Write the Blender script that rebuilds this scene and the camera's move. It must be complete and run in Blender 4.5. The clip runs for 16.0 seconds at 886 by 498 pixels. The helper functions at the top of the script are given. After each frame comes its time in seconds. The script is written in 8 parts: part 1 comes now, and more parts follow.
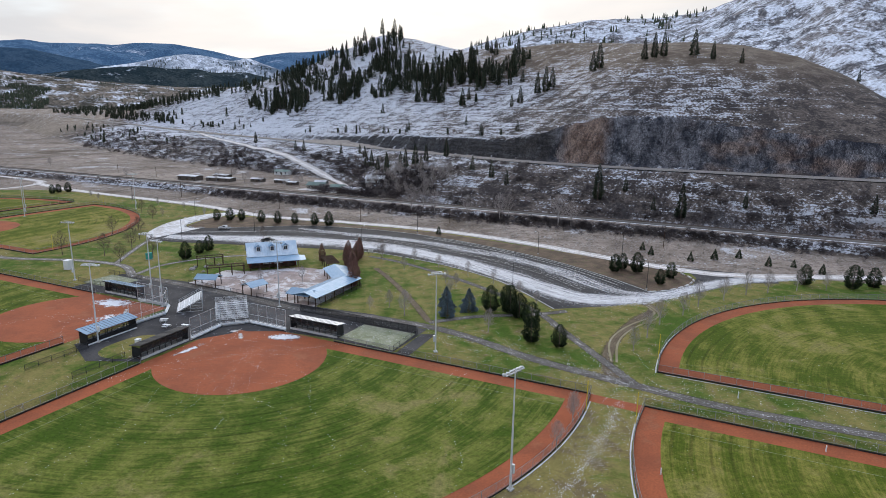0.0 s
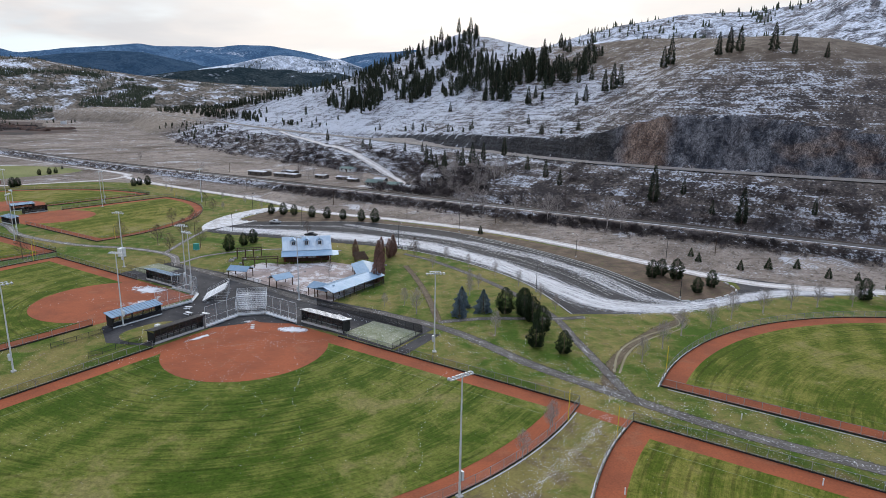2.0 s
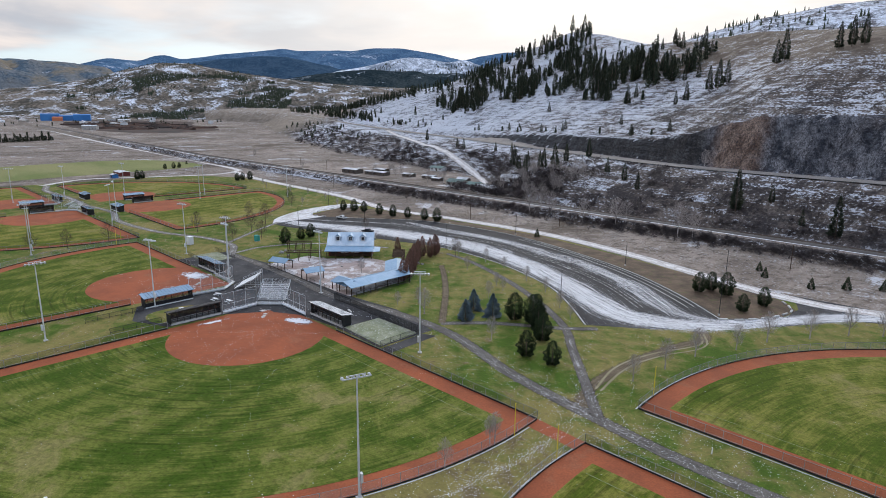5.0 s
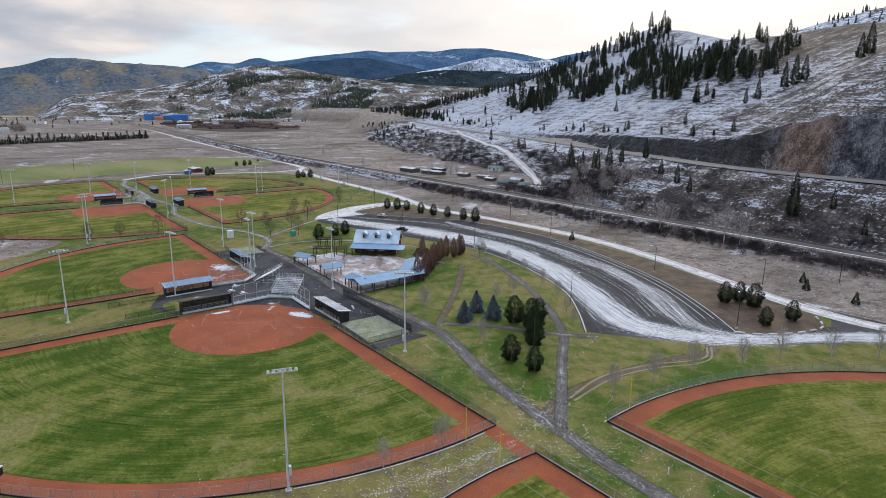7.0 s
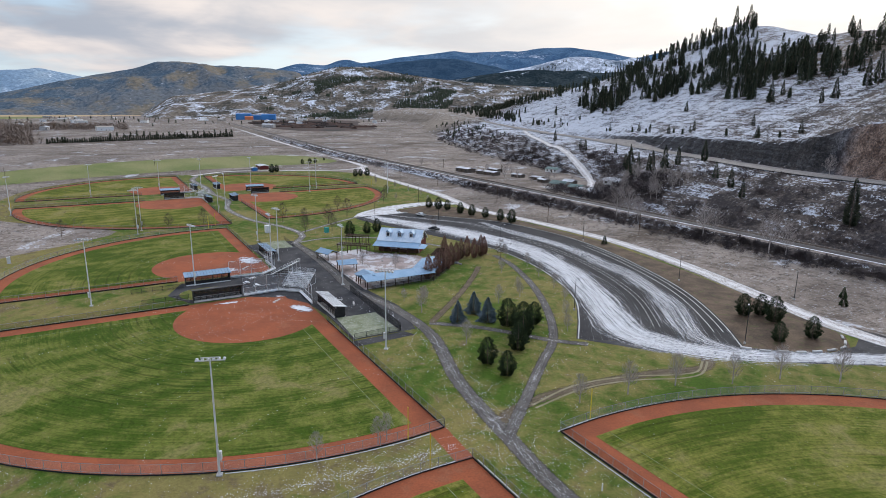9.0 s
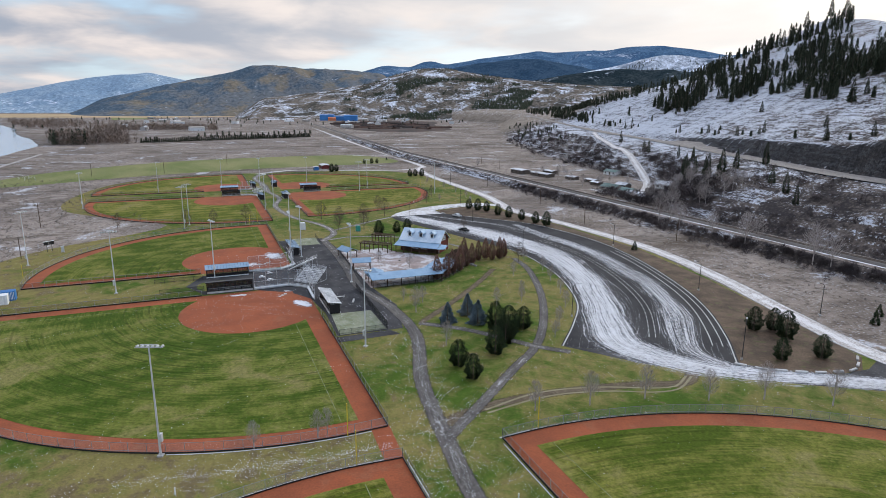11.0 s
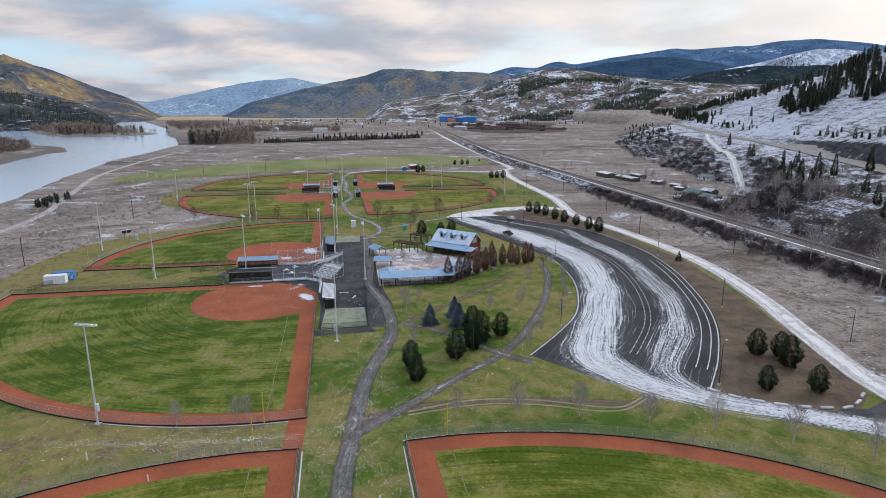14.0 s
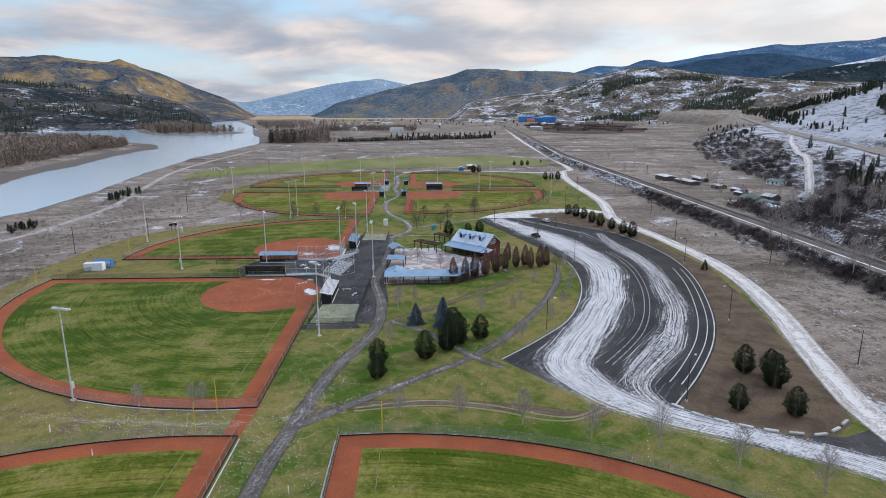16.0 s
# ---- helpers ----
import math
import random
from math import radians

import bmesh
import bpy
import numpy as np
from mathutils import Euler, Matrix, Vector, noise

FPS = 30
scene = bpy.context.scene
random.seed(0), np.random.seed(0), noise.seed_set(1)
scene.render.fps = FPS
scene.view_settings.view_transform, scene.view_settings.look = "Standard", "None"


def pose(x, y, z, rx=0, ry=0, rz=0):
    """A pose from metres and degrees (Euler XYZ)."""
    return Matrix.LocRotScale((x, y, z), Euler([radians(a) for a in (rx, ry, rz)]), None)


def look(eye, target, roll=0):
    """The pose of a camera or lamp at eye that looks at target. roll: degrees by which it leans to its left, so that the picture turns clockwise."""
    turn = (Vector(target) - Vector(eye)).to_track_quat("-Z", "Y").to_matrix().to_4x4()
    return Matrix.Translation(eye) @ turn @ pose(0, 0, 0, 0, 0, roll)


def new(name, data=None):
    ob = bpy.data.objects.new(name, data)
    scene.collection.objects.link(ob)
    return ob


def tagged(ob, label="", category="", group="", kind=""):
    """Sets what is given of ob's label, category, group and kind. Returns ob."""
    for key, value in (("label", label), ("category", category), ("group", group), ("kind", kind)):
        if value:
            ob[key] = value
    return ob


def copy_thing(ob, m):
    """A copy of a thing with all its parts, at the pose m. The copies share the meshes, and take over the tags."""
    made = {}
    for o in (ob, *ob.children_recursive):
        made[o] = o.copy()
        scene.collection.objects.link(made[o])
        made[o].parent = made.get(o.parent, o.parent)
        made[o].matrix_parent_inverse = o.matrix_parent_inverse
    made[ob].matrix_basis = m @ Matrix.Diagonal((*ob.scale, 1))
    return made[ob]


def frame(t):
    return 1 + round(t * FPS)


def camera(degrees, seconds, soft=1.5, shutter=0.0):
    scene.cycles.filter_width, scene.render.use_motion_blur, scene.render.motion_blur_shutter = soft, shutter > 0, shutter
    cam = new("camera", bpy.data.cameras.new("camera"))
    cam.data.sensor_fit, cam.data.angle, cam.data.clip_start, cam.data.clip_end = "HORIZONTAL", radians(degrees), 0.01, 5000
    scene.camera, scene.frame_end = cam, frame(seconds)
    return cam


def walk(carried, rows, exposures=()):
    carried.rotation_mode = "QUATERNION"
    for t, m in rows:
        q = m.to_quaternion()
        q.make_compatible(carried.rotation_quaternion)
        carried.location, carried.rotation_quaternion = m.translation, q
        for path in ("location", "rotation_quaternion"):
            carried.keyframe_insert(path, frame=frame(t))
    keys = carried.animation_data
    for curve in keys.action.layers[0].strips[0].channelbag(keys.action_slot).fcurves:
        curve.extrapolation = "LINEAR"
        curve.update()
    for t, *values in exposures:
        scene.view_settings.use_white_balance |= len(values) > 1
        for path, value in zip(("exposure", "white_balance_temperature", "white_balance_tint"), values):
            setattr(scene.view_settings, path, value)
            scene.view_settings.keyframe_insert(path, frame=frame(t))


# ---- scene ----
cam = camera(72.2, 16.0, soft=0.7)
PATH = [
    (0, (0.033, 0.058, 54.074), (-0.783, 1.829, 53.629), 0.9),
    (0.5, (3.796, 2.389, 54.115), (2.92, 4.131, 53.668), 0.9),
    (1, (7.569, 4.832, 54.146), (6.633, 6.541, 53.697), 0.9),
    (1.5, (11.393, 7.411, 54.163), (10.397, 9.086, 53.712), 0.9),
    (2, (15.315, 10.159, 54.166), (14.263, 11.799, 53.713), 0.9),
    (2.5, (19.261, 13.125, 54.192), (18.153, 14.727, 53.739), 0.9),
    (3, (23.124, 16.27, 54.224), (21.962, 17.833, 53.769), 0.9),
    (3.5, (26.894, 19.557, 54.253), (25.679, 21.079, 53.797), 0.9),
    (4, (30.543, 22.986, 54.281), (29.276, 24.465, 53.825), 0.8),
    (6.5, (47.729, 42.137, 54.385), (46.229, 43.377, 53.924), 0.7),
    (7, (50.926, 46.402, 54.407), (49.385, 47.59, 53.946), 0.6),
    (7.5, (54.034, 50.73, 54.392), (52.453, 51.865, 53.93), 0.6),
    (8, (57.099, 55.242, 54.383), (55.481, 56.324, 53.922), 0.6),
    (8.5, (60.097, 59.985, 54.416), (58.443, 61.009, 53.953), 0.6),
    (9, (62.959, 64.85, 54.477), (61.27, 65.817, 54.014), 0.6),
    (11.5, (75.539, 90.867, 54.886), (73.709, 91.529, 54.423), 0.4),
    (12, (77.502, 96.436, 54.918), (75.65, 97.033, 54.455), 0.4),
    (12.5, (79.242, 102.188, 54.964), (77.371, 102.721, 54.502), 0.3),
    (13, (80.775, 108.041, 55.03), (78.886, 108.508, 54.568), 0.2),
    (13.5, (82.177, 113.9, 55.087), (80.273, 114.301, 54.626), 0.1),
    (14, (83.378, 119.8, 55.172), (81.461, 120.134, 54.712), 0.0),
    (14.5, (84.386, 125.748, 55.243), (82.458, 126.015, 54.782), 0.0),
    (15, (85.198, 131.801, 55.306), (83.263, 132.001, 54.845), -0.0),
    (15.5, (85.803, 137.934, 55.373), (83.862, 138.066, 54.913), -0.0),
    (16, (86.294, 144.085, 55.411), (84.349, 144.15, 54.951), -0.1),
]
walk(cam, [(t, look(eye, target, roll)) for t, eye, target, roll in PATH])

# ---- light ----
SUN_AZ, SUN_EL = 118.0, 24.0        # degrees, from +x towards +y; above the horizon
world = bpy.data.worlds.new("sky")
scene.world = world
world.use_nodes = True


class Nodes:
    """Short hand for a node tree."""

    def __init__(self, tree):
        self.t = tree
        tree.nodes.clear()

    def n(self, kind, **sets):
        node = self.t.nodes.new(kind)
        for k, v in sets.items():
            if k == "operation":
                node.operation = v
            elif k == "data_type":
                node.data_type = v
            elif k == "blend_type":
                node.blend_type = v
            else:
                raise ValueError(k)
        return node

    def put(self, socket, v):
        if isinstance(v, bpy.types.NodeSocket):
            self.t.links.new(v, socket)
        elif isinstance(v, (tuple, list)) and len(v) == 3 and socket.type == "RGBA":
            socket.default_value = (*v, 1)
        else:
            socket.default_value = v

    def math(self, op, a, b=0.0, c=0.0):
        m = self.n("ShaderNodeMath", operation=op)
        for s, v in zip(m.inputs, (a, b, c)):
            self.put(s, v)
        return m.outputs[0]

    def vec(self, op, a, b=(0, 0, 0)):
        m = self.n("ShaderNodeVectorMath", operation=op)
        self.put(m.inputs[0], a)
        if op == "SCALE":
            self.put(m.inputs[3], b)
        else:
            self.put(m.inputs[1], b)
        return m.outputs["Value"] if op in ("LENGTH", "DOT_PRODUCT", "DISTANCE") else m.outputs[0]

    def mix(self, fac, a, b, blend="MIX"):
        m = self.n("ShaderNodeMix", data_type="RGBA", blend_type=blend)
        self.put(m.inputs[0], fac)
        self.put(m.inputs[6], a)
        self.put(m.inputs[7], b)
        return m.outputs[2]

    def noise(self, vector, scale, detail=4.0, rough=0.55, distort=0.0):
        m = self.n("ShaderNodeTexNoise")
        self.put(m.inputs["Vector"], vector)
        self.put(m.inputs["Scale"], scale)
        self.put(m.inputs["Detail"], detail)
        self.put(m.inputs["Roughness"], rough)
        self.put(m.inputs["Distortion"], distort)
        return m.outputs["Fac"]

    def step(self, v, lo, hi):
        m = self.n("ShaderNodeMapRange")
        m.interpolation_type = "SMOOTHSTEP"
        self.put(m.inputs[0], v)
        self.put(m.inputs[1], lo)
        self.put(m.inputs[2], hi)
        return m.outputs[0]

    def sep(self, v):
        m = self.n("ShaderNodeSeparateXYZ")
        self.put(m.inputs[0], v)
        return m.outputs

    def join(self, x, y, z):
        m = self.n("ShaderNodeCombineXYZ")
        for s, v in zip(m.inputs, (x, y, z)):
            self.put(s, v)
        return m.outputs[0]


def build_sky():
    N = Nodes(world.node_tree)
    sky = N.n("ShaderNodeTexSky")
    sky.sky_type, sky.sun_disc = "NISHITA", False
    sky.sun_elevation, sky.sun_rotation = radians(SUN_EL), radians(90 - SUN_AZ)
    way = N.n("ShaderNodeTexCoord").outputs["Generated"]
    x, y, z = N.sep(way)
    up = N.math("ADD", N.math("MAXIMUM", z, 0.0), 0.16)
    flat = N.join(N.math("DIVIDE", x, up), N.math("DIVIDE", y, up), 0.0)
    big = N.noise(flat, 0.62, 5, 0.5, 0.2)
    fine = N.noise(N.vec("ADD", flat, (7.3, 2.1, 0)), 1.15, 5, 0.52, 0.3)
    cover = N.step(N.math("ADD", big, N.math("MULTIPLY", fine, 0.35)), 0.53, 0.73)
    # brighter towards the veiled sun
    a, e = radians(SUN_AZ), radians(SUN_EL)
    near = N.math("MAXIMUM", N.vec("DOT_PRODUCT", way, (math.cos(a) * math.cos(e), math.sin(a) * math.cos(e), math.sin(e))), 0.0)
    glow = N.math("POWER", near, 3.0)
    shade = N.step(fine, 0.35, 0.7)
    cloud = N.mix(shade, (0.40, 0.455, 0.56), (0.98, 0.88, 0.84))
    cloud = N.mix(N.math("MINIMUM", glow, 1.0), cloud, (1.15, 1.10, 1.05))
    blue = N.mix(1.0, N.vec("SCALE", sky.outputs[0], 0.10), (0.22, 0.39, 0.59), "ADD")
    blue = N.mix(N.math("MULTIPLY", glow, 0.95), blue, (1.05, 1.0, 0.95))
    low = N.step(z, 0.0, 0.14)
    blue = N.mix(low, N.mix(0.45, blue, (0.72, 0.80, 0.90)), blue)
    # an overcast sky is brightest overhead
    lift = N.math("ADD", N.math("MULTIPLY", N.step(z, 0.24, 0.75), 0.55), 1.0)
    tint = N.mix(N.step(z, 0.2, 0.6), (1.0, 1.0, 1.0), (0.93, 1.0, 1.10))
    sky_col = N.mix(1.0, N.mix(cover, blue, cloud), tint, "MULTIPLY")
    sky_col = N.vec("SCALE", sky_col, lift)
    out = N.n("ShaderNodeOutputWorld")
    bg = N.n("ShaderNodeBackground")
    N.put(bg.inputs[0], sky_col)
    bg.inputs[1].default_value = SKY
    N.t.links.new(bg.outputs[0], out.inputs[0])


SKY = 0.92
build_sky()
sun = new("sun", bpy.data.lights.new("sun", "SUN"))
sun.data.energy, sun.data.angle, sun.data.color = 1.3, radians(20), (1.0, 0.93, 0.84)
_a, _e = radians(SUN_AZ), radians(SUN_EL)
sun.matrix_world = look((900 * math.cos(_a) * math.cos(_e), 900 * math.sin(_a) * math.cos(_e), 900 * math.sin(_e)), (0, 0, 0))


# ---- materials ----
def surf(name, a, b, scale=0.3, fine=4.0, vary=0.35, rough=0.9, bump=0.0, metal=0.0, snow=None, own=False, third=None, spec=0.3, stretch=None):
    """A two-colour surface: broad patches of a and b, grain on top, snow=(share 0..1, scale) as real white lying on it."""
    m = bpy.data.materials.new(name)
    m.use_nodes = True
    N = Nodes(m.node_tree)
    if own:
        pos = N.n("ShaderNodeTexCoord").outputs["Object"]
        rnd = N.n("ShaderNodeObjectInfo").outputs["Random"]
        pos = N.vec("ADD", pos, N.join(N.math("MULTIPLY", rnd, 37.0), N.math("MULTIPLY", rnd, 91.0), 0.0))
    else:
        pos = N.n("ShaderNodeNewGeometry").outputs["Position"]
    if stretch:
        pos = N.vec("MULTIPLY", pos, stretch)
    broad = N.noise(pos, scale, 5, 0.6, 0.3)
    grain = N.noise(pos, fine, 4, 0.65)
    col = N.mix(N.step(broad, 0.35, 0.65), a, b)
    if third:
        col = N.mix(N.step(N.noise(N.vec("ADD", pos, (31, 17, 5)), scale * 2.3, 5, 0.6), 0.55, 0.68), col, third)
    if own:
        v = N.math("ADD", N.math("MULTIPLY", rnd, 0.3), 0.85)
        col = N.mix(1.0, col, N.join(v, v, v), "MULTIPLY")
    g = N.math("ADD", N.math("MULTIPLY", N.math("SUBTRACT", grain, 0.5), 2.0 * vary), 1.0)
    col = N.mix(1.0, col, N.join(g, g, g), "MULTIPLY")
    if snow:
        share, s = snow[:2]
        hold = snow[2] if len(snow) > 2 else 0.9
        f = N.math("ADD", N.math("MULTIPLY", N.noise(pos, s, 8, 0.68, 0.5), 0.75), N.math("MULTIPLY", N.noise(pos, s * 9, 5, 0.7), 0.25))
        lo = 0.72 - 0.44 * share
        col = N.mix(N.math("MULTIPLY", N.step(f, lo, lo + 0.07), hold), col, (0.74, 0.76, 0.80))
    bsdf = N.n("ShaderNodeBsdfPrincipled")
    N.put(bsdf.inputs["Base Color"], col)
    bsdf.inputs["Roughness"].default_value = rough
    bsdf.inputs["Metallic"].default_value = metal
    bsdf.inputs["Specular IOR Level"].default_value = spec
    if bump:
        bm_ = N.n("ShaderNodeBump")
        bm_.inputs["Strength"].default_value = bump
        bm_.inputs["Distance"].default_value = 0.3 / max(fine, 0.01)
        N.put(bm_.inputs["Height"], grain)
        N.t.links.new(bm_.outputs[0], bsdf.inputs["Normal"])
    out = N.n("ShaderNodeOutputMaterial")
    N.t.links.new(bsdf.outputs[0], out.inputs[0])
    m["base"] = 1
    return m


M = {}
M["green"] = surf("meadow_green", (0.115, 0.145, 0.032), (0.205, 0.20, 0.075), 0.02, 0.9, 0.6, stretch=(0.4, 1.0, 1.0))
M["clay"] = surf("red_clay", (0.315, 0.084, 0.033), (0.235, 0.064, 0.027), 0.10, 3.0, 0.5, third=(0.275, 0.090, 0.042))
M["asphalt"] = surf("asphalt", (0.036, 0.036, 0.040), (0.070, 0.068, 0.070), 0.12, 2.5, 0.5, snow=(0.30, 0.6, 0.5), spec=0.15)
M["trail"] = surf("snowy_trail", (0.30, 0.27, 0.25), (0.42, 0.39, 0.37), 0.1, 1.5, 0.3, snow=(0.3, 0.2))
M["mulch"] = surf("brown_earth", (0.062, 0.041, 0.027), (0.125, 0.084, 0.054), 0.18, 2.6, 0.9, third=(0.088, 0.080, 0.034), snow=(0.16, 1.1))
M["paving"] = surf("plaza_paving", (0.25, 0.20, 0.185), (0.36, 0.29, 0.27), 0.15, 2.0, 0.35, snow=(0.52, 0.16, 0.55))
M["ballast"] = surf("rail_ballast", (0.10, 0.09, 0.085), (0.16, 0.145, 0.135), 0.05, 2.5, 0.5)
M["steel"] = surf("galvanised_steel", (0.56, 0.58, 0.60), (0.66, 0.68, 0.70), 0.8, 6, 0.12, 0.45, metal=0.1, own=True)
M["fence_steel"] = surf("dull_fence_steel", (0.20, 0.21, 0.21), (0.28, 0.29, 0.29), 0.8, 6, 0.15, 0.6, own=True)
M["dark_steel"] = surf("black_steel", (0.018, 0.018, 0.02), (0.03, 0.03, 0.032), 0.8, 6, 0.2, 0.5, own=True)
M["black"] = surf("black_panel", (0.012, 0.012, 0.014), (0.022, 0.022, 0.024), 0.5, 4, 0.3, 0.6, own=True)
# paler than blue_roof: bright sky reflected by the metal is put into the colour
M["sky_sheen_roof"] = surf("blue_roof_sky_sheen", (0.38, 0.48, 0.58), (0.56, 0.63, 0.70), 0.3, 3, 0.15, 0.45, metal=0.2, own=True)
M["blue_roof"] = surf("blue_metal_roof", (0.20, 0.32, 0.45), (0.25, 0.37, 0.50), 0.4, 5, 0.12, 0.5, metal=0.08, own=True)
M["red_wall"] = surf("red_siding", (0.14, 0.028, 0.024), (0.17, 0.036, 0.030), 0.5, 4, 0.2, 0.7, own=True)
M["white_trim"] = surf("white_paint", (0.70, 0.72, 0.74), (0.78, 0.79, 0.80), 0.5, 5, 0.1, 0.6, own=True)
M["timber"] = surf("brown_timber", (0.060, 0.036, 0.024), (0.085, 0.052, 0.034), 0.6, 5, 0.3, 0.8, own=True)
M["concrete"] = surf("concrete", (0.42, 0.41, 0.40), (0.52, 0.51, 0.50), 0.4, 4, 0.2, 0.85, own=True)
M["stone"] = surf("grey_stone", (0.22, 0.21, 0.20), (0.34, 0.32, 0.31), 0.5, 4, 0.3, 0.85, own=True)
M["bark"] = surf("bark", (0.10, 0.075, 0.06), (0.15, 0.115, 0.095), 1.0, 6, 0.35, 0.95, own=True)
M["pale_bark"] = surf("pale_bark", (0.30, 0.265, 0.25), (0.40, 0.36, 0.34), 1.0, 6, 0.3, 0.95, own=True)
M["needle"] = surf("dark_needles", (0.020, 0.036, 0.016), (0.046, 0.068, 0.028), 0.7, 3, 0.5, 0.8, own=True)
M["needle_far"] = surf("hill_needles", (0.028, 0.040, 0.027), (0.070, 0.082, 0.050), 0.4, 3, 0.5, 0.9, own=True)
M["spruce"] = surf("blue_spruce_needles", (0.10, 0.145, 0.175), (0.22, 0.29, 0.34), 0.7, 3, 0.7, 0.8, own=True)
M["brown_leaf"] = surf("withered_leaves", (0.22, 0.125, 0.10), (0.30, 0.18, 0.15), 0.7, 3, 0.4, 0.9, own=True)
M["shrub"] = surf("bare_brush", (0.050, 0.041, 0.043), (0.105, 0.086, 0.086), 0.05, 1.5, 0.6, 0.95)
M["pale_twigs"] = surf("pale_bare_woods", (0.165, 0.130, 0.110), (0.27, 0.215, 0.180), 0.03, 0.8, 0.5, 0.95, third=(0.20, 0.135, 0.095))
M["grey_shrub"] = surf("grey_brush", (0.11, 0.095, 0.085), (0.17, 0.145, 0.13), 0.04, 1.5, 0.4, 0.95)
M["snow"] = surf("lying_snow", (0.74, 0.77, 0.82), (0.80, 0.82, 0.86), 0.3, 3, 0.06, 0.7)
M["faint_line"] = surf("faint_chalk", (0.12, 0.14, 0.05), (0.24, 0.26, 0.17), 0.5, 3, 0.25, 0.9)
M["rail_steel"] = surf("rusty_rail", (0.10, 0.075, 0.06), (0.16, 0.13, 0.115), 0.5, 3, 0.2, 0.5)
M["line"] = surf("white_line", (0.36, 0.37, 0.36), (0.52, 0.53, 0.53), 0.5, 3, 0.25, 0.8)
M["glass"] = surf("window_glass", (0.02, 0.025, 0.03), (0.035, 0.04, 0.05), 0.5, 2, 0.1, 0.08, own=True, spec=0.6)
M["tan_wall"] = surf("weathered_siding", (0.30, 0.27, 0.24), (0.40, 0.37, 0.33), 0.3, 3, 0.2, 0.85, own=True)
M["mill_blue"] = surf("blue_cladding", (0.035, 0.16, 0.42), (0.05, 0.20, 0.48), 0.05, 1, 0.12, 0.6, own=True)
M["orange"] = surf("orange_cladding", (0.50, 0.16, 0.08), (0.55, 0.2, 0.1), 0.05, 1, 0.1, 0.6, own=True)
M["teal"] = surf("teal_plastic", (0.04, 0.28, 0.25), (0.05, 0.32, 0.28), 0.5, 3, 0.1, 0.5, own=True)
M["yellow"] = surf("yellow_paint", (0.60, 0.45, 0.03), (0.65, 0.5, 0.05), 0.5, 3, 0.1, 0.5, own=True)
M["logs"] = surf("log_yard", (0.026, 0.021, 0.020), (0.085, 0.050, 0.038), 0.02, 0.4, 0.5, 0.95, snow=(0.14, 0.02))
M["snowy_lawn"] = surf("snowy_lawn", (0.17, 0.19, 0.11), (0.27, 0.28, 0.20), 0.25, 2.2, 0.6, snow=(0.36, 2.6))
M["rubber"] = surf("rubber", (0.015, 0.015, 0.016), (0.022, 0.022, 0.023), 1, 5, 0.2, 0.8, own=True)


def chain_link(name, col, share):
    """Wire netting: thin wires that let most light through."""
    m = bpy.data.materials.new(name)
    m.use_nodes = True
    N = Nodes(m.node_tree)
    b = N.n("ShaderNodeBsdfPrincipled")
    b.inputs["Base Color"].default_value = (*col, 1)
    b.inputs["Roughness"].default_value = 0.6
    tr = N.n("ShaderNodeBsdfTransparent")
    mx = N.n("ShaderNodeMixShader")
    mx.inputs[0].default_value = share
    N.t.links.new(tr.outputs[0], mx.inputs[1])
    N.t.links.new(b.outputs[0], mx.inputs[2])
    out = N.n("ShaderNodeOutputMaterial")
    N.t.links.new(mx.outputs[0], out.inputs[0])
    return m


M["net_black"] = chain_link("black_chain_link", (0.02, 0.02, 0.022), 0.26)
M["net_screen"] = chain_link("windscreen_netting", (0.014, 0.014, 0.016), 0.72)
M["net_open"] = chain_link("open_chain_link", (0.02, 0.02, 0.022), 0.2)
M["net_steel"] = chain_link("steel_chain_link", (0.40, 0.42, 0.44), 0.16)


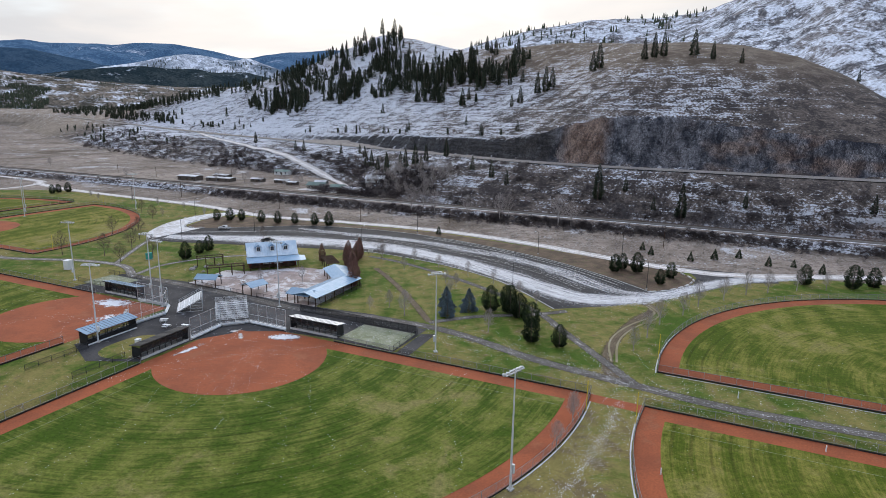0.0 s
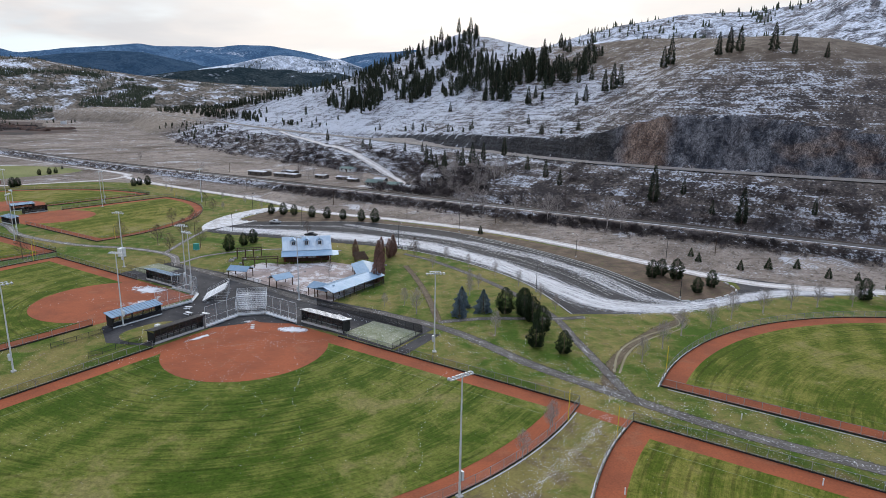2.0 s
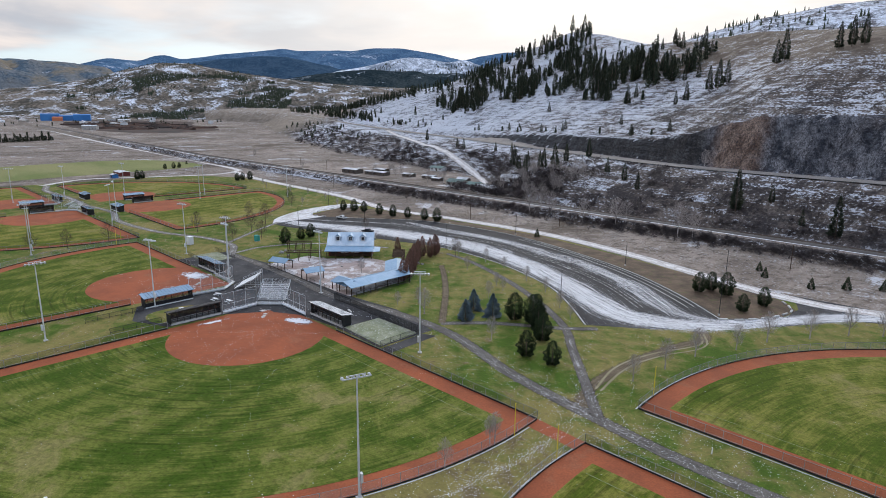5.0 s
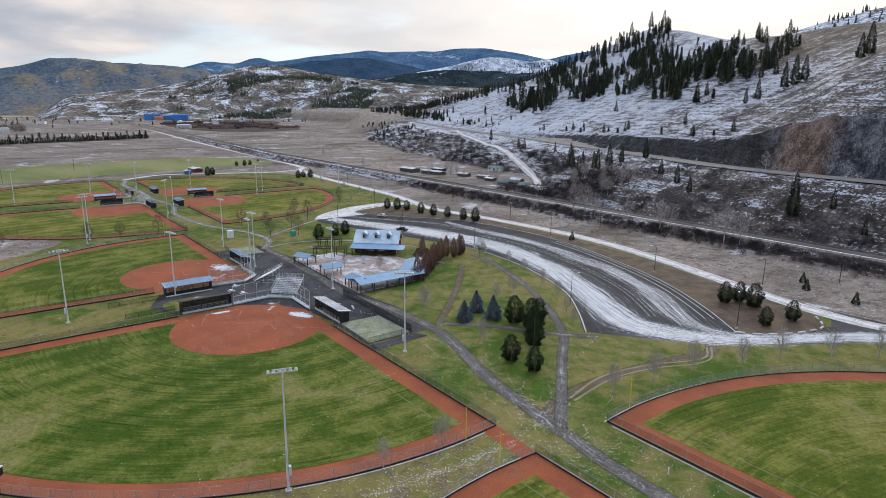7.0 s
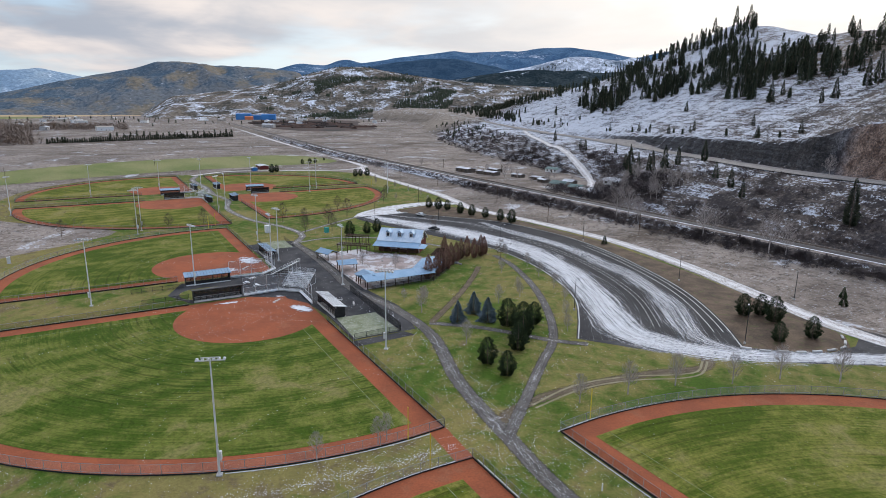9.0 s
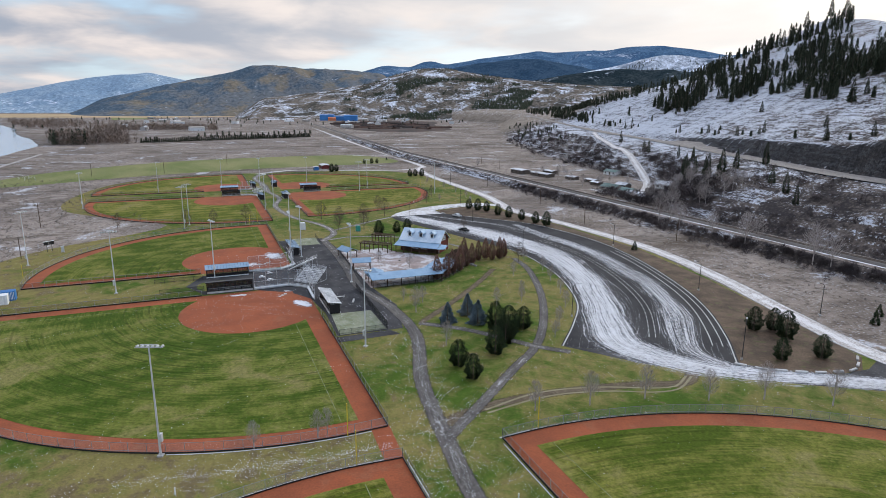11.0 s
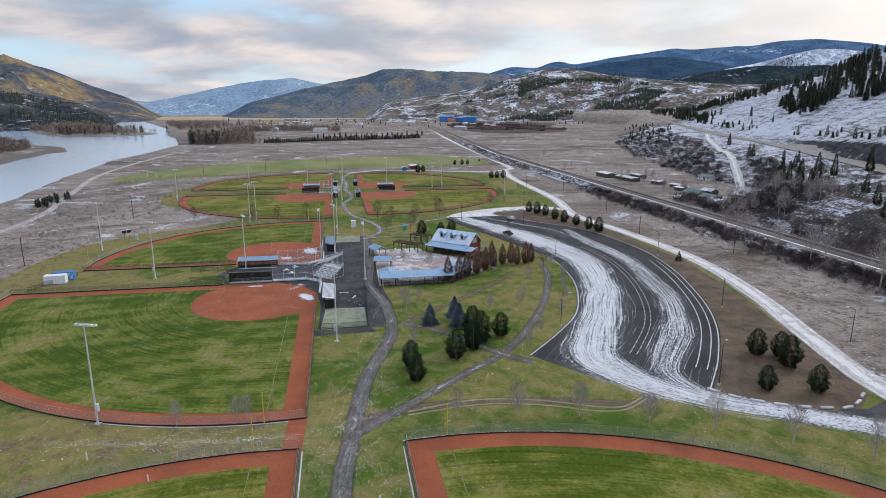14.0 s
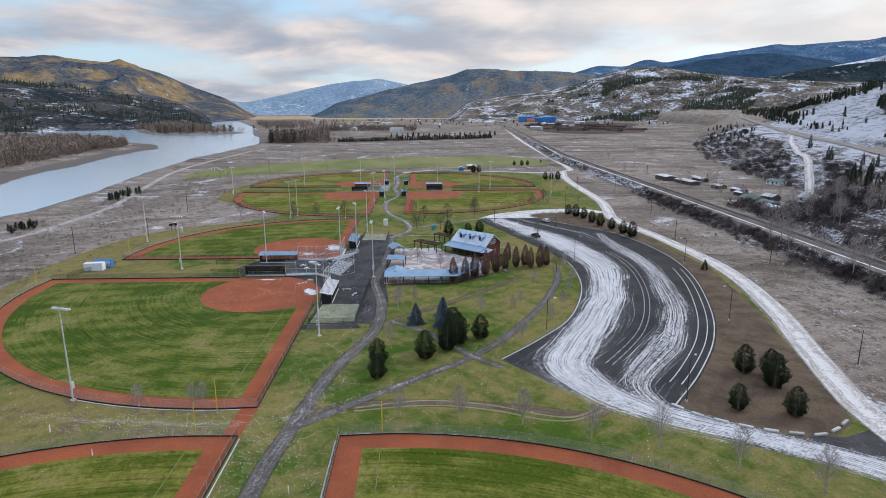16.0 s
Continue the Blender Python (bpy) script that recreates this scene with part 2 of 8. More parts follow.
def lawn_material():
    """Winter lawn: green where it is sheltered, straw and bare earth in worn sweeps, leaf litter and old snow as flecks."""
    m = bpy.data.materials.new("winter_lawn")
    m.use_nodes = True
    N = Nodes(m.node_tree)
    pos = N.n("ShaderNodeNewGeometry").outputs["Position"]
    x, y, z = N.sep(pos)
    broad = N.noise(pos, 0.035, 5, 0.6, 0.5)
    mid = N.noise(N.vec("ADD", pos, (40, 3, 0)), 0.22, 6, 0.68, 0.4)
    fine = N.noise(pos, 1.9, 6, 0.75)
    blade = N.noise(pos, 6.0, 4, 0.75)
    # the strip outside the outfield fences is driven and trodden bare
    bare = N.math("MULTIPLY", N.step(N.math("ABSOLUTE", N.math("ADD", x, 17.0)), 16.0, 4.0), N.step(y, 116.0, 104.0))
    rim = N.step(y, 62.0, 40.0)
    bare = N.math("MAXIMUM", bare, N.math("MULTIPLY", rim, 0.8))
    f = N.math("ADD", N.math("ADD", N.math("MULTIPLY", broad, 0.55), N.math("MULTIPLY", mid, 0.45)), N.math("MULTIPLY", bare, 0.09))
    col = N.mix(N.step(f, 0.40, 0.60), (0.056, 0.102, 0.012), (0.205, 0.172, 0.060))
    col = N.mix(N.math("MULTIPLY", N.step(N.math("ADD", mid, N.math("MULTIPLY", bare, 0.10)), 0.57, 0.70), 0.7), col, (0.125, 0.092, 0.056))
    rows = N.math("SINE", N.math("ADD", N.math("MULTIPLY", N.math("ADD", x, N.math("MULTIPLY", y, 0.7)), 1.1), N.math("MULTIPLY", broad, 14.0)))
    g = N.math("ADD", N.math("MULTIPLY", N.math("SUBTRACT", N.math("ADD", N.math("MULTIPLY", fine, 0.55), N.math("MULTIPLY", blade, 0.45)), 0.5), 2.9), 1.0)
    g = N.math("MAXIMUM", N.math("ADD", g, N.math("MULTIPLY", rows, 0.06)), 0.2)
    col = N.mix(1.0, col, N.join(g, g, g), "MULTIPLY")
    fleck = N.math("ADD", N.math("MULTIPLY", N.noise(pos, 2.6, 3, 0.6), 0.75), N.math("MULTIPLY", mid, 0.25))
    col = N.mix(N.math("MULTIPLY", N.step(fleck, 0.635, 0.665), 0.75), col, (0.66, 0.67, 0.70))
    b = N.n("ShaderNodeBsdfPrincipled")
    N.put(b.inputs["Base Color"], col)
    b.inputs["Roughness"].default_value = 0.95
    b.inputs["Specular IOR Level"].default_value = 0.1
    out = N.n("ShaderNodeOutputMaterial")
    N.t.links.new(b.outputs[0], out.inputs[0])
    return m


M["lawn"] = lawn_material()


def outfield_turf(name, home, dry=0.15):
    """Mown turf: thin mower arcs round the infield, broad bands, worn straw-coloured spots."""
    m = bpy.data.materials.new(name)
    m.use_nodes = True
    N = Nodes(m.node_tree)
    pos = N.n("ShaderNodeNewGeometry").outputs["Position"]
    rel = N.vec("SUBTRACT", pos, (home[0], home[1], 0))
    x, y, z = N.sep(rel)
    r = N.vec("LENGTH", rel)
    wob = N.math("MULTIPLY", N.noise(pos, 0.03, 3), 4.0)
    ang = N.math("ARCTAN2", y, x)
    comb = N.noise(N.join(N.math("MULTIPLY", r, 1.6), N.math("MULTIPLY", ang, 4.0), 0.0), 1.0, 6, 0.78, 0.2)
    bands = N.math("SINE", N.math("MULTIPLY", N.math("ADD", N.math("ADD", x, N.math("MULTIPLY", y, 0.12)), N.math("MULTIPLY", wob, 0.12)), 0.85))
    broad = N.noise(pos, 0.035, 4, 0.6, 0.4)
    patch = N.noise(N.vec("ADD", pos, (13, 7, 0)), 0.15, 7, 0.72, 0.5)
    fine = N.noise(pos, 1.3, 6, 0.75)
    blade = N.noise(pos, 5.0, 4, 0.75)
    # mower wheels leave thin dark rings in some sweeps
    ring = N.step(N.math("SINE", N.math("MULTIPLY", N.math("ADD", r, N.math("MULTIPLY", wob, 0.6)), 2.1)), 0.72, 0.98)
    ring = N.math("MULTIPLY", ring, N.step(N.noise(N.vec("ADD", pos, (5, 90, 0)), 0.04, 3, 0.5), 0.44, 0.62))
    f = N.math("ADD", N.math("MULTIPLY", bands, 0.05), N.math("MULTIPLY", N.math("SUBTRACT", patch, 0.5), 0.75))
    f = N.math("ADD", N.math("ADD", f, N.math("MULTIPLY", broad, 0.9)), N.math("MULTIPLY", N.math("SUBTRACT", comb, 0.5), 0.75))
    col = N.mix(N.step(f, 0.30, 0.62), (0.036 + 0.048 * dry, 0.074 + 0.030 * dry, 0.006 + 0.004 * dry), (0.128 + 0.095 * dry, 0.150 + 0.045 * dry, 0.030 + 0.012 * dry))
    straw = N.step(N.math("ADD", N.math("MULTIPLY", broad, 0.55), N.math("MULTIPLY", patch, 0.5)), 0.555 - 0.03 * dry, 0.66)
    col = N.mix(N.math("MULTIPLY", straw, 0.75), col, (0.215, 0.185, 0.075))
    g = N.math("ADD", N.math("MULTIPLY", N.math("SUBTRACT", N.math("ADD", N.math("MULTIPLY", fine, 0.55), N.math("MULTIPLY", blade, 0.45)), 0.5), 3.4), 1.0)
    g = N.math("MULTIPLY", N.math("MAXIMUM", g, 0.25), N.math("SUBTRACT", 1.0, N.math("MULTIPLY", ring, 0.32)))
    col = N.mix(1.0, col, N.join(g, g, g), "MULTIPLY")
    spots = N.step(N.noise(pos, 2.2, 2, 0.4), 0.745, 0.77)
    col = N.mix(N.math("MULTIPLY", spots, 0.4), col, (0.7, 0.72, 0.75))
    b = N.n("ShaderNodeBsdfPrincipled")
    N.put(b.inputs["Base Color"], col)
    b.inputs["Roughness"].default_value = 0.95
    b.inputs["Specular IOR Level"].default_value = 0.1
    out = N.n("ShaderNodeOutputMaterial")
    N.t.links.new(b.outputs[0], out.inputs[0])
    return m


def track_material(name, a, b_, snow_col, share, tracks, strength=0.85, ragged=0.0):
    """A trodden or driven way: two wheel tracks along it, old snow between and beside them in flecks."""
    m = bpy.data.materials.new(name)
    m.use_nodes = True
    N = Nodes(m.node_tree)
    u, v, w = N.sep(N.n("ShaderNodeUVMap").outputs[0])
    pos = N.n("ShaderNodeNewGeometry").outputs["Position"]
    sway = N.math("MULTIPLY", N.math("SUBTRACT", N.noise(pos, 0.08, 3), 0.5), 0.30)
    c = N.math("ABSOLUTE", N.math("SUBTRACT", N.math("ADD", u, sway), 0.5))
    wheel = N.step(N.math("ABSOLUTE", N.math("SUBTRACT", c, 0.24)), 0.17, 0.05)
    lines = N.noise(N.join(N.math("MULTIPLY", N.math("ADD", u, N.math("MULTIPLY", sway, 0.7)), 22.0), N.math("MULTIPLY", v, 0.05), 0.0), 1.0, 5, 0.75)
    fine = N.noise(pos, 2.4, 6, 0.75)
    blot = N.noise(pos, 0.3, 5, 0.65)
    col = N.mix(N.step(N.math("ADD", N.math("MULTIPLY", lines, 0.6), N.math("MULTIPLY", blot, 0.4)), 0.38, 0.62), a, b_)
    g = N.math("MAXIMUM", N.math("ADD", N.math("MULTIPLY", N.math("SUBTRACT", fine, 0.5), 1.8), 1.0), 0.25)
    col = N.mix(1.0, col, N.join(g, g, g), "MULTIPLY")
    f = N.math("ADD", N.math("ADD", N.math("MULTIPLY", fine, 0.5), N.math("MULTIPLY", lines, 0.3)), N.math("MULTIPLY", blot, 0.2))
    f = N.math("SUBTRACT", f, N.math("MULTIPLY", wheel, tracks))
    lo = 0.66 - 0.36 * share
    col = N.mix(N.math("MULTIPLY", N.step(f, lo, lo + 0.07), strength), col, snow_col)
    b = N.n("ShaderNodeBsdfPrincipled")
    N.put(b.inputs["Base Color"], col)
    b.inputs["Roughness"].default_value = 0.9
    b.inputs["Specular IOR Level"].default_value = 0.12
    if ragged:
        edge = N.math("ADD", N.math("ABSOLUTE", N.math("SUBTRACT", u, 0.5)), N.math("MULTIPLY", N.math("SUBTRACT", fine, 0.5), ragged))
        N.put(b.inputs["Alpha"], N.step(edge, 0.46, 0.34))
    out = N.n("ShaderNodeOutputMaterial")
    N.t.links.new(b.outputs[0], out.inputs[0])
    return m


M["path"] = track_material("gravel_way", (0.075, 0.070, 0.066), (0.160, 0.145, 0.132), (0.66, 0.67, 0.70), 0.37, 0.07, 0.8, 0.5)
M["two_track"] = track_material("two_track_way", (0.13, 0.12, 0.11), (0.23, 0.21, 0.19), (0.66, 0.66, 0.68), 0.46, 0.09, 0.75, 0.4)
M["white_road"] = track_material("snowy_road", (0.36, 0.325, 0.30), (0.50, 0.465, 0.44), (0.72, 0.705, 0.705), 0.66, 0.07, 0.85, 0.35)
M["highway"] = track_material("highway", (0.20, 0.180, 0.165), (0.31, 0.28, 0.255), (0.50, 0.48, 0.47), 0.36, 0.10, 0.6)
M["dirt_way"] = track_material("worn_dirt", (0.085, 0.065, 0.045), (0.17, 0.135, 0.09), (0.6, 0.6, 0.6), 0.08, 0.05, 0.5, 1.1)
M["snow_edge"] = track_material("broken_snow_line", (0.50, 0.51, 0.54), (0.62, 0.63, 0.66), (0.70, 0.72, 0.76), 0.5, 0.0, 0.9, 2.2)


def hill_material():
    """Hillside: brown grass, brush and patchy snow; bare rock where it is steep."""
    m = bpy.data.materials.new("hillside")
    m.use_nodes = True
    N = Nodes(m.node_tree)
    geo = N.n("ShaderNodeNewGeometry")
    pos = geo.outputs["Position"]
    x, y, z = N.sep(pos)
    nx, ny, nz = N.sep(geo.outputs["True Normal"])
    broad = N.noise(pos, 0.012, 5, 0.6, 0.4)
    mid = N.noise(pos, 0.09, 6, 0.68, 0.6)
    fine = N.noise(pos, 0.8, 5, 0.7)
    soil = N.mix(N.step(N.math("ADD", N.math("MULTIPLY", mid, 0.6), N.math("MULTIPLY", fine, 0.4)), 0.42, 0.58), (0.042, 0.036, 0.036), (0.140, 0.115, 0.100))
    soil = N.mix(N.step(z, 62.0, 92.0), soil, N.mix(N.step(mid, 0.35, 0.7), (0.095, 0.072, 0.056), (0.19, 0.155, 0.122)))
    soil = N.mix(N.step(x, -820.0, -1080.0), soil, N.mix(N.step(mid, 0.35, 0.65), (0.17, 0.138, 0.108), (0.29, 0.240, 0.195)))
    # terracettes: thin level steps trodden along the slope
    lev = N.noise(N.join(N.math("MULTIPLY", x, 0.03), N.math("MULTIPLY", y, 0.03), N.math("MULTIPLY", z, 0.75)), 1.0, 6, 0.75, 0.6)
    # snow: more on the western flank, less on the dome and the park side
    m2 = N.n("ShaderNodeMapRange")
    N.put(m2.inputs[0], x); m2.inputs[1].default_value = 20.0; m2.inputs[2].default_value = -380.0
    m2.inputs[3].default_value = 0.006; m2.inputs[4].default_value = 0.062
    lowland = N.step(z, 30.0, 10.0)
    amount = N.math("ADD", m2.outputs[0], N.math("MULTIPLY", lowland, -0.040))
    amount = N.math("SUBTRACT", amount, N.math("MULTIPLY", N.step(x, -760.0, -1000.0), 0.075))
    flank = N.step(x, -30.0, 60.0)
    amount = N.math("ADD", amount, N.math("MULTIPLY", flank, N.math("SUBTRACT", N.math("MULTIPLY", lowland, 0.10), 0.055)))
    amount = N.math("ADD", amount, N.math("MULTIPLY", N.math("MULTIPLY", N.step(x, -90.0, 10.0), lowland), 0.022))
    top = N.math("MULTIPLY", N.step(z, 74.0, 100.0), N.step(x, -330.0, -230.0))
    amount = N.math("SUBTRACT", amount, N.math("MULTIPLY", top, 0.045))
    f = N.math("ADD", N.math("ADD", N.math("MULTIPLY", mid, 0.22), N.math("MULTIPLY", fine, 0.36)), N.math("ADD", N.math("MULTIPLY", lev, 0.29), N.math("MULTIPLY", broad, 0.13)))
    snow = N.step(N.math("ADD", f, amount), 0.515, 0.56)
    steep = N.step(nz, 0.80, 0.62)
    snow = N.math("MULTIPLY", snow, N.math("SUBTRACT", 1.0, N.math("MULTIPLY", steep, 0.93)))
    rock_n = N.noise(N.vec("MULTIPLY", pos, (1.0, 1.0, 0.5)), 0.16, 8, 0.72, 0.3)
    crk = N.n("ShaderNodeTexVoronoi")
    crk.feature = "DISTANCE_TO_EDGE"
    N.put(crk.inputs["Vector"], N.vec("ADD", N.vec("MULTIPLY", pos, (0.30, 0.30, 0.13)), N.vec("SCALE", N.join(rock_n, mid, fine), 0.8)))
    crack = N.step(crk.outputs["Distance"], 0.0, 0.11)
    cell = N.n("ShaderNodeTexVoronoi")
    N.put(cell.inputs["Vector"], N.vec("ADD", N.vec("MULTIPLY", pos, (0.42, 0.42, 0.22)), N.vec("SCALE", N.join(rock_n, mid, fine), 0.9)))
    facet = N.sep(cell.outputs["Color"])[0]
    rust = N.math("MULTIPLY", N.step(N.noise(N.vec("MULTIPLY", pos, (1.0, 0.5, 1.6)), 0.045, 3), 0.46, 0.60), N.math("MULTIPLY", N.step(x, -40.0, 10.0), 0.7))
    rust = N.math("MAXIMUM", rust, N.step(N.math("ADD", N.math("ABSOLUTE", N.math("ADD", x, 77.0)), N.math("MULTIPLY", rock_n, 16.0)), 26.0, 16.0))
    rock = N.mix(N.step(rock_n, 0.38, 0.66), (0.026, 0.029, 0.040), (0.205, 0.205, 0.225))
    rock = N.mix(N.math("MULTIPLY", rust, 0.75), rock, N.mix(N.step(rock_n, 0.35, 0.66), (0.11, 0.065, 0.045), (0.34, 0.23, 0.165)))
    dark = N.mix(N.step(rock_n, 0.3, 0.7), (0.022, 0.021, 0.022), (0.06, 0.055, 0.052))
    rock = N.mix(N.step(x, -88.0, -102.0), rock, dark)
    fc = N.math("ADD", N.math("MULTIPLY", facet, 0.9), 0.55)
    rock = N.mix(1.0, rock, N.join(fc, fc, fc), "MULTIPLY")
    rock = N.mix(crack, (0.016, 0.016, 0.019), rock)
    col = N.mix(steep, soil, rock)
    g = N.math("ADD", N.math("MULTIPLY", N.math("SUBTRACT", fine, 0.5), 0.9), 1.0)
    col = N.mix(1.0, col, N.join(g, g, g), "MULTIPLY")
    thin = N.math("ADD", N.math("MULTIPLY", N.noise(pos, 0.4, 4, 0.7), 0.55), 0.45)
    col = N.mix(N.math("MULTIPLY", snow, thin), col, (0.64, 0.68, 0.76))
    # the valley floor
    plain = N.mix(N.step(N.math("ADD", N.math("MULTIPLY", N.noise(pos, 0.011, 5, 0.6, 0.5), 0.5), N.math("MULTIPLY", N.noise(N.vec("MULTIPLY", pos, (1.0, 0.35, 1.0)), 0.06, 7, 0.75), 0.5)), 0.40, 0.60), (0.155, 0.126, 0.107), (0.300, 0.250, 0.214))
    st = N.noise(N.vec("MULTIPLY", pos, (0.02, 0.006, 0.02)), 1.0, 6, 0.7, 0.8)
    plain = N.mix(N.step(st, 0.54, 0.64), plain, (0.105, 0.080, 0.060))
    plain = N.mix(1.0, plain, N.join(g, g, g), "MULTIPLY")
    scrub = N.step(N.noise(N.vec("ADD", pos, (70, 20, 0)), 0.035, 7, 0.7, 0.6), 0.54, 0.62)
    plain = N.mix(N.math("MULTIPLY", scrub, 0.65), plain, (0.088, 0.066, 0.050))
    ps = N.math("ADD", N.math("MULTIPLY", N.noise(pos, 0.03, 7, 0.7, 0.8), 0.7), N.math("MULTIPLY", fine, 0.3))
    tuft = N.step(N.math("ADD", N.math("MULTIPLY", N.noise(pos, 0.25, 6, 0.75), 0.6), N.math("MULTIPLY", fine, 0.4)), 0.50, 0.57)
    plain = N.mix(N.math("MULTIPLY", tuft, 0.8), plain, (0.082, 0.064, 0.050))
    plain = N.mix(N.math("MULTIPLY", N.step(ps, 0.565, 0.605), 0.6), plain, (0.66, 0.69, 0.75))
    fleck = N.step(N.math("ADD", N.math("MULTIPLY", N.noise(pos, 1.1, 3, 0.6), 0.75), N.math("MULTIPLY", mid, 0.25)), 0.565, 0.61)
    plain = N.mix(N.math("MULTIPLY", fleck, 0.32), plain, (0.62, 0.64, 0.68))
    gravel = N.mix(fine, (0.10, 0.085, 0.075), (0.17, 0.15, 0.135))
    plain = N.mix(N.step(z, -0.25, -0.9), plain, gravel)
    level = N.math("MAXIMUM", N.step(N.math("ADD", z, N.math("MULTIPLY", mid, 2.0)), 4.6, 6.6), N.math("MULTIPLY", N.step(nz, 0.97, 0.90), N.step(z, 0.2, 1.0)))
    col = N.mix(level, plain, col)
    b = N.n("ShaderNodeBsdfPrincipled")
    N.put(b.inputs["Base Color"], col)
    b.inputs["Roughness"].default_value = 0.95
    b.inputs["Specular IOR Level"].default_value = 0.15
    bp = N.n("ShaderNodeBump")
    bp.inputs["Strength"].default_value = 0.6
    bp.inputs["Distance"].default_value = 1.2
    N.put(bp.inputs["Height"], N.math("ADD", mid, N.math("MULTIPLY", rock_n, N.math("MULTIPLY", steep, 2.0))))
    N.t.links.new(bp.outputs[0], b.inputs["Normal"])
    out = N.n("ShaderNodeOutputMaterial")
    N.t.links.new(b.outputs[0], out.inputs[0])
    return m


def mountain_material(name, low, high, snow_share, snow_scale, scale=0.004, third=None, aspect=0.0):
    """Far slopes: woods and open ground in patches, snow lying on the open ground. Some colours carry haze or sunlight.
    """
    m = bpy.data.materials.new(name)
    m.use_nodes = True
    N = Nodes(m.node_tree)
    geo = N.n("ShaderNodeNewGeometry")
    pos = geo.outputs["Position"]
    # slopes facing this way take open grass and painted sunlight, those turned away woods
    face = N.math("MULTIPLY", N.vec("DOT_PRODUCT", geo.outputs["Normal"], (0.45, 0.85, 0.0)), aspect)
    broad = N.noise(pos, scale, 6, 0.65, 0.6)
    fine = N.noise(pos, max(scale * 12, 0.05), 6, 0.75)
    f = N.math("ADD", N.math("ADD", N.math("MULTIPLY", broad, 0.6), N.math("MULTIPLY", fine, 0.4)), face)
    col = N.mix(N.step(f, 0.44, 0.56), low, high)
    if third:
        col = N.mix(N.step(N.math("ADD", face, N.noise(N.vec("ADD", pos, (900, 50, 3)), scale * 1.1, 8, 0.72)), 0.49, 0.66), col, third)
    s = N.math("ADD", N.math("MULTIPLY", N.noise(pos, snow_scale, 7, 0.7, 0.6), 0.7), N.math("MULTIPLY", fine, 0.3))
    lo = 0.72 - 0.44 * snow_share
    col = N.mix(N.math("MULTIPLY", N.step(s, lo, lo + 0.13), 0.9), col, (0.68, 0.72, 0.80))
    g = N.math("MAXIMUM", N.math("ADD", N.math("MULTIPLY", N.math("SUBTRACT", fine, 0.5), 2.0), 1.0), 0.3)
    col = N.mix(1.0, col, N.join(g, g, g), "MULTIPLY")
    b = N.n("ShaderNodeBsdfPrincipled")
    N.put(b.inputs["Base Color"], col)
    b.inputs["Roughness"].default_value = 1.0
    b.inputs["Specular IOR Level"].default_value = 0.0
    out = N.n("ShaderNodeOutputMaterial")
    N.t.links.new(b.outputs[0], out.inputs[0])
    return m


# ---- building helpers ----
def part(name, bm, material, parent=None, label=""):
    """Links a bmesh as one mesh object, under a thing or a part if given."""
    me = bpy.data.meshes.new(name)
    bm.to_mesh(me)
    bm.free()
    me.materials.append(material)
    ob = new(name, me)
    if parent is not None:
        ob.parent = parent
    return tagged(ob, label)


def raw(name, verts, faces, material, parent=None, smooth=False):
    me = bpy.data.meshes.new(name)
    me.from_pydata([tuple(v) for v in verts], [], [tuple(f) for f in faces])
    me.materials.append(material)
    if smooth:
        me.polygons.foreach_set("use_smooth", [True] * len(me.polygons))
    ob = new(name, me)
    if parent is not None:
        ob.parent = parent
    return ob


def box(bm, x0, y0, z0, x1, y1, z1, m=None):
    vs = [bm.verts.new(v) for v in ((x0, y0, z0), (x1, y0, z0), (x1, y1, z0), (x0, y1, z0), (x0, y0, z1), (x1, y0, z1), (x1, y1, z1), (x0, y1, z1))]
    for f in ((3, 2, 1, 0), (4, 5, 6, 7), (0, 1, 5, 4), (1, 2, 6, 5), (2, 3, 7, 6), (3, 0, 4, 7)):
        bm.faces.new([vs[i] for i in f])
    if m is not None:
        bmesh.ops.transform(bm, matrix=m, verts=vs)
    return vs


def boxes(*specs):
    bm = bmesh.new()
    for s in specs:
        box(bm, *s)
    return bm


def prism(bm, pts, z0, z1):
    """An upright prism on a plan outline."""
    lo = [bm.verts.new((x, y, z0)) for x, y in pts]
    hi = [bm.verts.new((x, y, z1)) for x, y in pts]
    bm.faces.new(lo[::-1])
    bm.faces.new(hi)
    for i in range(len(pts)):
        j = (i + 1) % len(pts)
        bm.faces.new((lo[i], lo[j], hi[j], hi[i]))


def rod(bm, a, b, r0, r1, n=6):
    """A tapered rod from a to b."""
    a, b = Vector(a), Vector(b)
    q = (b - a).to_track_quat("Z", "Y")
    rings = []
    for c, r in ((a, r0), (b, r1)):
        rings.append([bm.verts.new(c + q @ Vector((r * math.cos(6.2832 * i / n), r * math.sin(6.2832 * i / n), 0))) for i in range(n)])
    for i in range(n):
        j = (i + 1) % n
        bm.faces.new((rings[0][i], rings[0][j], rings[1][j], rings[1][i]))
    bm.faces.new(rings[0][::-1])
    bm.faces.new(rings[1])


def slab(bm, pts, thick):
    """A sloping plate: its upper corners, and a thickness straight down."""
    hi = [bm.verts.new(p) for p in pts]
    lo = [bm.verts.new((p[0], p[1], p[2] - thick)) for p in pts]
    bm.faces.new(hi)
    bm.faces.new(lo[::-1])
    for i in range(len(pts)):
        j = (i + 1) % len(pts)
        bm.faces.new((lo[i], lo[j], hi[j], hi[i]))


def empty(name, m, label, category, group="", kind=""):
    ob = new(name)
    ob.matrix_basis = m
    return tagged(ob, label, category, group, kind)


